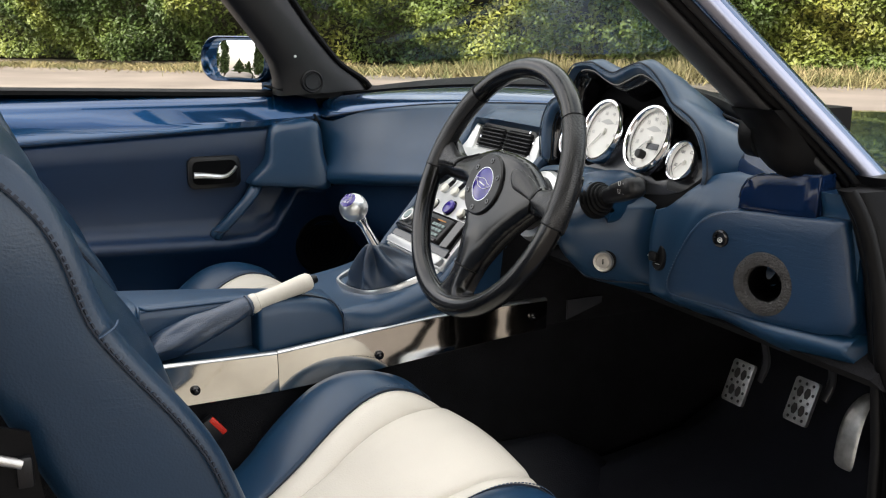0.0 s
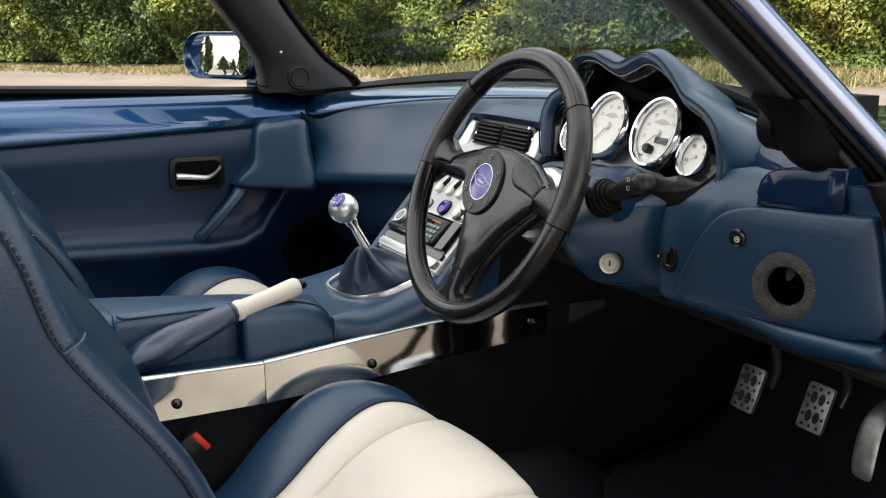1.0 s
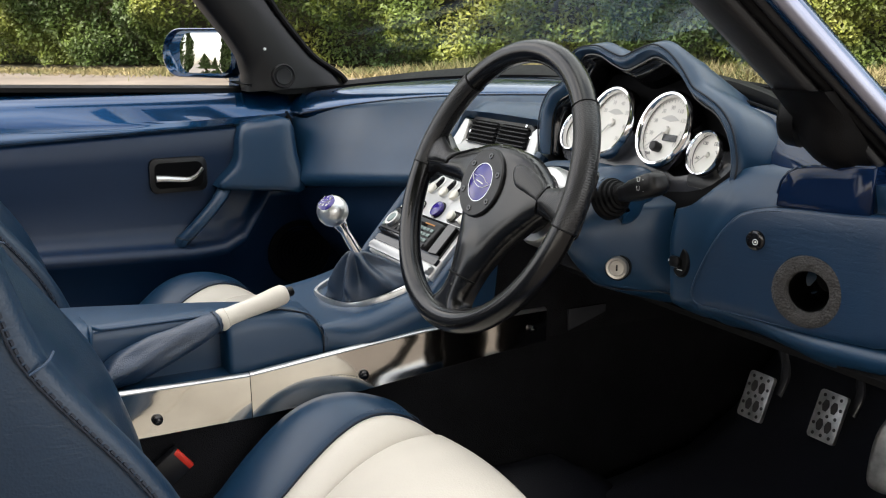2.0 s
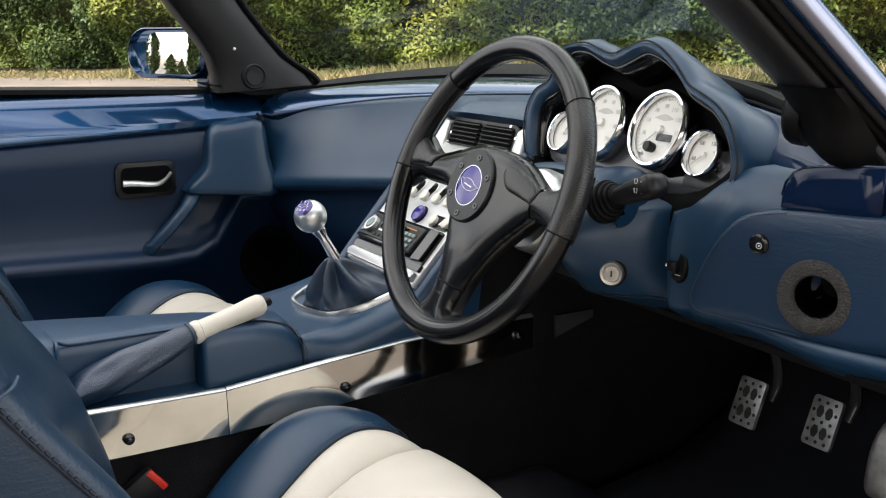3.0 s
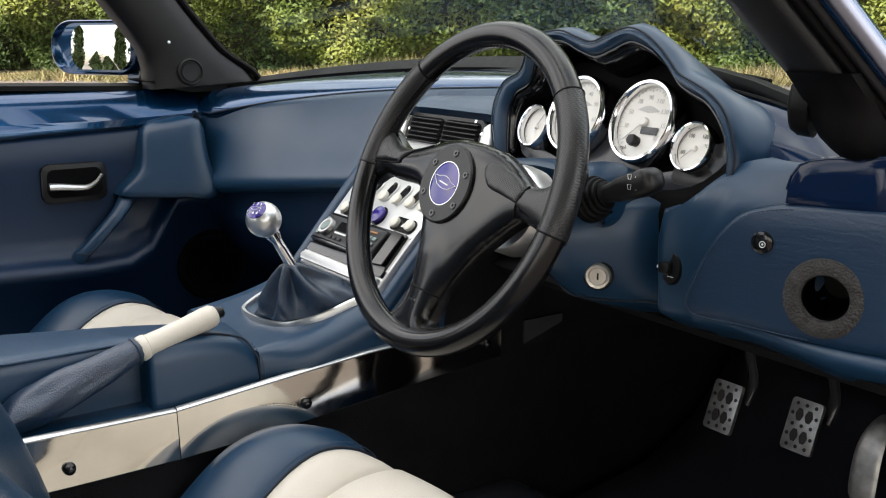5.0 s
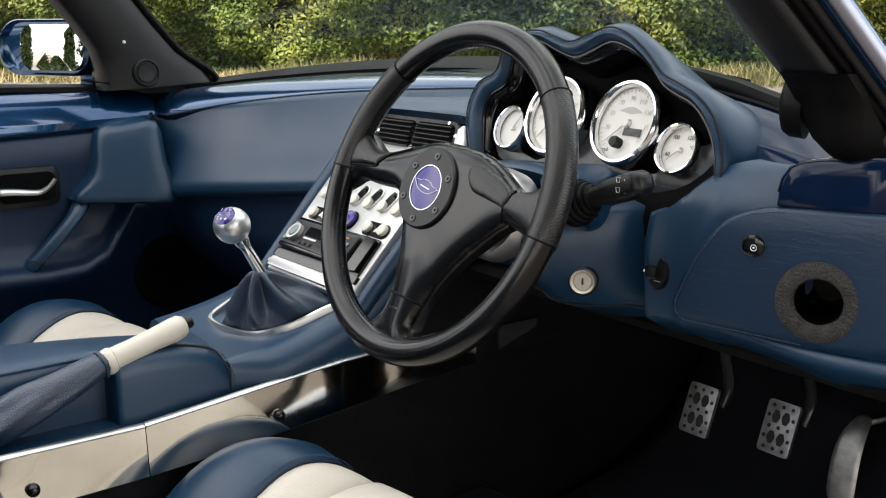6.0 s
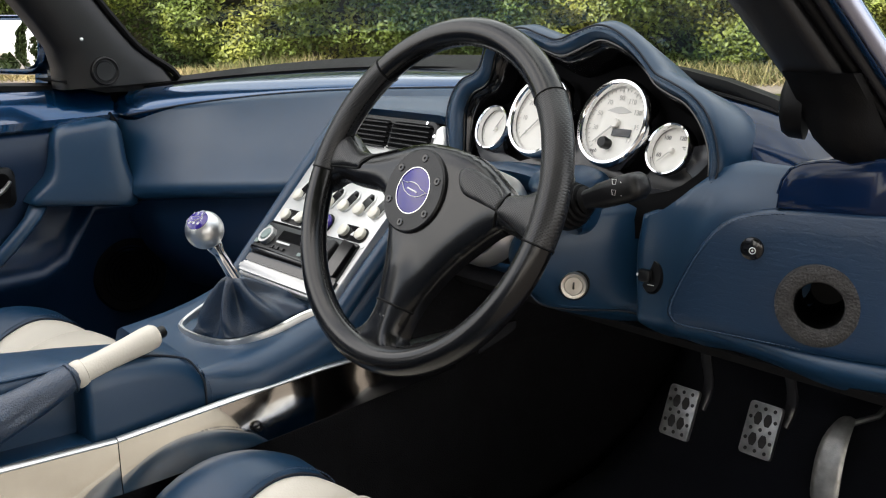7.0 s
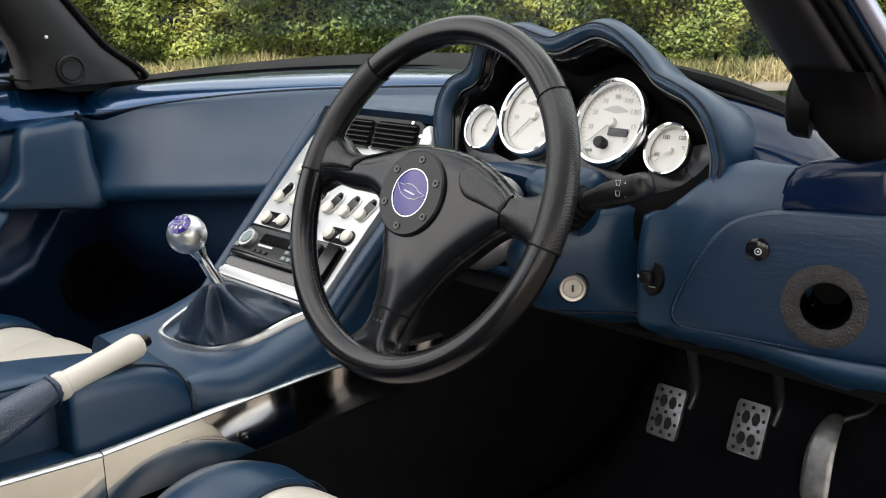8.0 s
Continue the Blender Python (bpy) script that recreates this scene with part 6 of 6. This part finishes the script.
part("winged_mark", tube([cm @ V(x * 0.42, y * 0.42, R * 1.008) for x, y in wing], 0.0002, 4, closed=True), WHITEPRINT, kb_)

# handbrake
hb_ = thing("handbrake", "cream leather handbrake grip with navy leather gaiter", "handbrake", (0.12, -0.3, 0.45))
A, B = V(0.122, -0.238, 0.515), V(0.114, -0.150, 0.537)
gd = (B - A)
part("grip", loft([[axis_frame(A + gd * t, gd) @ V(r * math.cos(a), r * 1.05 * math.sin(a), 0) for a in (6.2832 * i / 20 for i in range(20))] for t, r in ((-0.04, 0.011), (0.0, 0.0132), (0.06, 0.0134), (0.09, 0.0118), (0.3, 0.0113), (0.6, 0.0115), (0.85, 0.0126), (0.95, 0.0122), (1.0, 0.0095), (1.005, 0.006))]), CREAM, hb_, "cream leather grip", sharp=60)
part("grip_seam", tube([axis_frame(A + gd * 0.085, gd) @ V(0.0123 * math.cos(a), 0.0129 * math.sin(a), 0) for a in (6.2832 * i / 20 for i in range(20))], 0.0007, 5, closed=True), CREAM, hb_)
part("button", lathe([(0.0065, -0.004), (0.0065, 0.007), (0.0055, 0.009), (0, 0.009)], axis_frame(B, gd), 18), PLASTIC, hb_, "black release button")
rows = []
sides = [(-0.236, 0.527, 0.502), (-0.245, 0.5265, 0.498), (-0.262, 0.5235, 0.488), (-0.288, 0.516, 0.475), (-0.312, 0.5095, 0.464), (-0.335, 0.5035, 0.4560), (-0.358, 0.495, 0.4530), (-0.374, 0.486, 0.4520), (-0.385, 0.473, 0.4520), (-0.391, 0.463, 0.4540)]
sides = spline(sides, 4)
for i, c in enumerate(sides):
    t = i / (len(sides) - 1)
    hh, mz = (c.y - c.z) / 2, (c.y + c.z) / 2
    ww = 0.0140 + 0.0075 * math.sin(min(1.0, t * 1.3) * 1.57) - 0.010 * max(0, t - 0.85) / 0.15
    ring_ = []
    for k in range(32):
        a = 6.2832 * k / 32
        fold = 0.10 * math.sin(2.4 * a - 7.0 * t + 1.0) * step(0.10, 0.4, t) + 0.06 * math.sin(5 * a + 13 * t) * step(0.2, 0.6, t) + 0.10 * noise.noise(V(math.cos(a) * 1.4, math.sin(a) * 1.4, t * 4)) + 0.07 * noise.noise(V(math.cos(a) * 3.5 + 4, math.sin(a) * 3.5, t * 11))
        ring_.append(V(0.121 + ww * math.cos(a) * (1 + fold), c.x + 0.15 * hh * math.sin(a), mz + hh * math.sin(a) * (1 + 0.35 * fold)))
    rows.append(ring_)
part("gaiter", loft(rows), GAITER, hb_, "creased navy leather gaiter", sharp=80, subdiv=1)
part("gaiter_tie", tube([axis_frame(A - gd * 0.06, gd) @ V(0.0136 * math.cos(a), 0.0142 * math.sin(a), 0) for a in (6.2832 * i / 20 for i in range(20))], 0.0014, 6, closed=True), GAITER, hb_)


# polished strip along the tunnel
strip = thing("tunnel_strip", "polished metal strip bolted along the transmission tunnel", "trim strip", (0.155, 0, 0.43))
def plate_at(name, ends):
    rows = []
    for y, x, zb, zt in ends:
        lean = 0.0018 - 0.0012 * step(-0.12, 0.03, y) - 0.0008 * step(0.06, 0.14, y)
        rows.append([V(x - 0.006, y, zb), V(x - 0.0005 + lean, y, zb), V(x + lean, y, zb + 0.001), V(x - lean, y, zt - 0.001), V(x - 0.0006 - lean, y, zt), V(x - 0.010 - lean, y, zt + 0.0005), V(x - 0.010 - lean, y, zt - 0.003), V(x - 0.006 - lean, y, zt - 0.004)])
    pl = part(name, loft(rows), POLISHED, strip, "polished aluminium plate", sharp=25)
    lip_ = [[V(r[4].x + a, r[4].y, r[4].z + b) for a, b in ((0.0006, -0.0012), (0.0010, 0.0004), (-0.0004, 0.0016), (-0.0040, 0.0030), (-0.0060, 0.0030), (-0.0060, -0.001))] for r in rows]
    part("rolled_lip", loft(lip_), SATIN, pl, "bright rolled top lip", sharp=60)
plate_at("plate", ((-0.50, 0.172, 0.402, 0.462), (-0.40, 0.165, 0.400, 0.456), (-0.33, 0.160, 0.397, 0.453), (-0.213, 0.152, 0.394, 0.448)))
plate_at("plate", ((-0.212, 0.152, 0.394, 0.4485), (-0.14, 0.155, 0.400, 0.456), (-0.065, 0.158, 0.406, 0.464), (0.02, 0.160, 0.414, 0.472), (0.13, 0.160, 0.424, 0.476), (0.215, 0.160, 0.430, 0.476)))
for y, x, z in ((-0.329, 0.160, 0.4175), (-0.065, 0.158, 0.4275), (0.190, 0.160, 0.452)):
    m = axis_frame((x, y, z), (1, -0.02, 0.02))
    part("bolt_cap", lathe([(0, 0.0085), (0.003, 0.0080), (0.0058, 0.0055), (0.0066, 0.002), (0.0066, 0.0)], m, 24), GLOSSBLACK, strip, "domed black bolt cap")
br = thing("bracket", "bare metal bracket under the dash beside the tunnel", "bracket", (0.17, 0.26, 0.45))
part("plate", prism([(0.0, 0.0), (0.065, 0.020), (0.065, 0.032), (0.0, 0.032)], Matrix(((0, 0, 1, 0.158), (1, 0, 0, 0.252), (0, 1, 0, 0.440), (0, 0, 0, 1))), 0.004, 0.001), GREYPANEL, br)

# ---- seats ----
def build_seat():
    X = 0.405
    seat = thing("bucket_seat", "navy and cream leather bucket seat with stitched bolsters", "car seat", (X, -0.35, 0.16), group="front seats")
    ridge = [(-0.46, 0.272, 0.270, 0.12, 0.272), (-0.40, 0.274, 0.272, 0.12, 0.274), (-0.33, 0.285, 0.288, 0.118, 0.286), (-0.28, 0.310, 0.304, 0.118, 0.302), (-0.23, 0.362, 0.328, 0.125, 0.334), (-0.18, 0.404, 0.355, 0.140, 0.368), (-0.14, 0.420, 0.376, 0.150, 0.392), (-0.105, 0.4215, 0.388, 0.156, 0.405), (-0.075, 0.415, 0.394, 0.158, 0.406), (-0.045, 0.402, 0.394, 0.158, 0.396), (-0.024, 0.383, 0.385, 0.157, 0.378), (-0.012, 0.350, 0.352, 0.156, 0.350), (-0.010, 0.25, 0.25, 0.156, 0.25)]
    ra, rb = spline([r[:3] for r in ridge[:-1]], 3), spline([(r[3], r[4], 0) for r in ridge[:-1]], 3)
    ridge = [(*a, b.x, b.y) for a, b in zip(ra, rb)] + [ridge[-1]]
    for sgn in (-1, 1):
        outer, innr, seam, pipe = [], [], [], []
        for y, zr, zc, ws, zs in ridge:
            h = max(0.004, zr - zs)
            outer.append([V(X + sgn * x, y, z) for x, z in ((0.13, 0.20), (0.250, 0.20), (0.258, 0.24), (0.254, max(0.25, zr - 0.05)), (0.244, zr - 0.020), (0.228, zr - 0.005), (0.208, zr), (0.190, zr - 0.1 * h), (ws + 0.016, zr - 0.55 * h), (ws, zs), (ws - 0.01, zs - 0.03))])
            wc = ws - 0.042
            innr.append([V(X + sgn * x, y - 0.001, z) for x, z in ((wc - 0.014, zc - 0.06), (ws + 0.006, zs - 0.03), (ws + 0.002, zs - 0.001), (ws - 0.010, zs + 0.001), (ws - 0.024, zs + (zc - zs) * 0.3 + 0.002), (wc + 0.003, zc - 0.001), (wc - 0.010, zc - 0.012))])
            seam.append(V(X + sgn * (ws + 0.001), y, zs + 0.001))
            pipe.append(V(X + sgn * 0.247, y, zr - 0.026))
        bo = part("cushion_bolster", loft(outer), NAVY, seat, "navy leather side bolster", sharp=80)
        part("bolster_facing", loft(innr), CREAM, seat, "cream leather inner face of the bolster", sharp=80)
        line = seam[3:-3]
        part("seam", tube(line, 0.0014, 6), DARKTHREAD, bo)
        part("stitching", stitches([p + V(sgn * 0.005, 0, 0.0046) for p in line], 0.0048, 0.0007), STITCH, bo)
        part("piping", tube(pipe[3:-3], 0.0016, 6), NAVY, bo)
    mid = []
    for y, zr, zc, ws, zs in ridge:
        row = []
        wc = ws - 0.040
        for k in range(13):
            u = -wc + 2 * wc * k / 12
            puff = 0.007 * math.cos(u / wc * 1.5) - 0.003 * math.exp(-((y + 0.20) / 0.012) ** 2)
            row.append(V(X + u, y + 0.006 * math.cos(u / wc * 1.5), zc + puff))
        row += [V(X + wc, y, 0.20), V(X - wc, y, 0.20)]
        mid.append(row)
    part("cushion", loft(mid), CREAM, seat, "cream leather seat cushion", sharp=80, subdiv=1)
    part("seat_base", box((X - 0.22, -0.50, 0.165), (X + 0.22, -0.06, 0.24), 0.02), RUBBER, seat, "black seat base")
    # backrest: front line, rear line by height
    back = [(0.36, -0.345, -0.47), (0.42, -0.358, -0.495), (0.473, -0.374, -0.522), (0.522, -0.392, -0.545), (0.56, -0.414, -0.562), (0.593, -0.438, -0.577), (0.62, -0.458, -0.588), (0.647, -0.476, -0.60), (0.669, -0.486, -0.61), (0.713, -0.498, -0.628), (0.747, -0.510, -0.640), (0.78, -0.531, -0.650), (0.801, -0.553, -0.656), (0.820, -0.590, -0.650), (0.823, -0.62, -0.64)]
    rows, st_r, st_l = [], [], []
    for i, (z, f, b) in enumerate(back):
        t = max(0.0, (z - 0.70) / 0.12)
        w = 0.212 - 0.03 * t * t
        s = f - 0.019 - 0.03 * t * t
        deep = 0.035 * (1 - 0.7 * t)
        half = [(0.0, f - deep), (0.10, f - deep + 0.002), (0.145, f - deep * 0.75), (0.175, f - 0.004), (0.192, f), (w - 0.005, f - 0.006), (w, s), (w + 0.002, (s + b) / 2), (w - 0.006, b + 0.012), (w - 0.02, b), (0.08, b - 0.01)]
        rows.append([V(X + x, y, z) for x, y in half] + [V(X - x, y, z) for x, y in half[::-1]])
        st_r.append(V(X + w + 0.001, s, z))
        st_l.append(V(X - w - 0.001, s, z))
    part("backrest", loft(rows), NAVY_BACK, seat, "navy leather backrest with side panels", sharp=80, subdiv=1)
    for line, sgn in ((st_r, 1), (st_l, -1)):
        p_ = spline(line[:-2], 4)
        part("backrest_seam", tube(p_, 0.0012, 6), DARKTHREAD, seat)
        part("backrest_stitching", stitches([q + V(-sgn * 0.0004, 0.0022, 0) for q in p_], 0.0066, 0.0017), DARKTHREAD, seat)
        part("tuck_seam", tube(spline([(X + sgn * 0.2136, -0.4945, 0.647), (X + sgn * 0.2125, -0.487, 0.6505), (X + sgn * 0.2070, -0.4805, 0.6535), (X + sgn * 0.195, -0.4765, 0.655)], 4), 0.0010, 6), STITCH, seat)

    return seat


seat = build_seat()
tagged(seat, "navy and cream leather driver seat with stitched bolsters")
tagged(copy_thing(seat, pose(-0.305, -0.35, 0.16)), "navy and cream leather passenger seat with stitched bolsters")
# belt buckle and belt runner
bu = thing("belt_buckle", "black belt buckle with red release button between seat and tunnel", "belt buckle", (0.112, -0.30, 0.30))
bq = axis_frame((0.166, -0.3015, 0.368), (0.12, 0.78, 0.62), up=(1, 0, 0))
part("stalk", tube([bq @ V(0, 0, -0.055), bq @ V(0.004, -0.004, -0.10), (0.165, -0.36, 0.22)], 0.007, 8), RUBBER, bu)
part("body", box((-0.017, -0.008, -0.062), (0.017, 0.0065, 0.0), 0.003, m=bq), PLASTIC, bu)
part("release_button", box((-0.0145, 0.0015, -0.006), (0.0145, 0.0072, 0.0016), 0.0012, m=bq), RED, bu, "red release button")
be = thing("belt_guide", "black seat belt with a small metal guide beside the seat back", "seat belt", (0.62, -0.57, 0.5))
part("webbing", loft([[V(x, y + 0.03 * t, z - 0.28 * t) for x, y, z in ((0.622, -0.585, 0.592), (0.626, -0.585, 0.592), (0.626, -0.552, 0.580), (0.622, -0.552, 0.580))] for t in (0, 0.5, 1)]), RUBBER, be, "black webbing")
part("guide", tube([(0.629, -0.590, 0.568), (0.630, -0.560, 0.556)], 0.0042, 10), SATIN_WORN, be, "metal guide bar")
part("guide_clip", box((0.620, -0.565, 0.535), (0.632, -0.552, 0.562), 0.003), PLASTIC, be)

# ---- pedals ----
def pedal(name, label, x0, x1, ztop, zbot, ytop, ybot, arm_x):
    p = thing(name, label, "pedal", ((x0 + x1) / 2, ytop, ztop), group="foot pedals")
    up = V(0, ytop - ybot, ztop - zbot)
    h = up.length
    n = V(0, -up.z, up.y).normalized()
    m = Matrix((V(1, 0, 0), up.normalized(), n)).transposed().to_4x4()
    m.translation = V((x0 + x1) / 2, (ytop + ybot) / 2, (ztop + zbot) / 2)
    w = x1 - x0
    part("pad", prism(round_poly(w, h, 0.004), m @ Matrix.Translation((0, 0, -0.005)), 0.006, 0.0012), SATIN_WORN, p, "drilled aluminium pad")
    # holes and slots are thin dark pieces laid on the pad
    for j in range(5):
        for i in (-1, 0, 1):
            if i == 0 and j % 2:
                continue
            u, v = i * w * (0.385 if j % 2 else 0.30), (j - 2) * h * 0.2
            part("hole", lathe([(0, 0.0014), (0.0024, 0.0014), (0.0026, 0.0008)], m @ Matrix.Translation((u, v, 0)), 12), PEDALDARK, p)
    for sx in (-1, 1):
        for sv in (-1, 1):
            u, v = sx * w * 0.155, sv * h * 0.2
            poly = [(u + 0.0052 * math.cos(a) * (1 + 0.10 * math.cos(4 * a)), v + 0.0088 * math.sin(a) * (1 - 0.10 * math.cos(4 * a))) for a in (6.2832 * i / 20 for i in range(20))]
            part("slot", prism(poly, m @ Matrix.Translation((0, 0, 0.0009)), 0.0006), PEDALDARK, p)
    part("arm", tube(spline([(arm_x, ytop + 0.02, (ztop + zbot) / 2), (arm_x + 0.004, ytop + 0.03, ztop), (arm_x + 0.002, ytop + 0.02, ztop + 0.05), (arm_x, ytop + 0.015, ztop + 0.14)], 4), 0.008, 10, flat=0.7), GREYPANEL, p, "dull metal pedal arm")
    return p


pedal("clutch_pedal", "drilled aluminium clutch pedal on a metal arm", 0.285, 0.330, 0.381, 0.318, 0.488, 0.464, 0.318)
pedal("brake_pedal", "drilled aluminium brake pedal on a metal arm", 0.389, 0.434, 0.382, 0.319, 0.515, 0.491, 0.424)
ac = thing("accelerator_pedal", "curved bare aluminium accelerator pedal", "pedal", (0.505, 0.5, 0.38), group="foot pedals")
rows = []
for y, z, a, b in ((0.535, 0.392, 0.501, 0.520), (0.522, 0.384, 0.495, 0.522), (0.508, 0.365, 0.488, 0.524), (0.500, 0.340, 0.486, 0.525), (0.494, 0.312, 0.487, 0.526), (0.490, 0.294, 0.489, 0.527), (0.490, 0.286, 0.496, 0.524)):
    rows.append([V(a, y, z), V(a + 0.004, y - 0.003, z), V(b - 0.004, y - 0.003, z), V(b, y, z), V(b - 0.003, y + 0.003, z), V(a + 0.003, y + 0.003, z)])
part("plate", loft(rows), SATIN_WORN, ac, "worn aluminium plate", sharp=50, subdiv=1)
part("arm", tube([(0.515, 0.530, 0.385), (0.535, 0.55, 0.395), (0.55, 0.60, 0.43)], 0.004, 8), SATIN, ac)
# thin tube added for the curved line of the mat edge
cab = thing("cable", "thin black tube standing for the mat edge line in the footwell", "cable", (0.166, 0.5, 0.17))
part("cable", tube(spline([(0.166, 0.36, 0.180), (0.166, 0.4455, 0.197), (0.166, 0.490, 0.214), (0.165, 0.543, 0.2195), (0.166, 0.590, 0.199), (0.167, 0.617, 0.208), (0.168, 0.632, 0.224)], 6), 0.0022, 6), PLASTIC, cab)
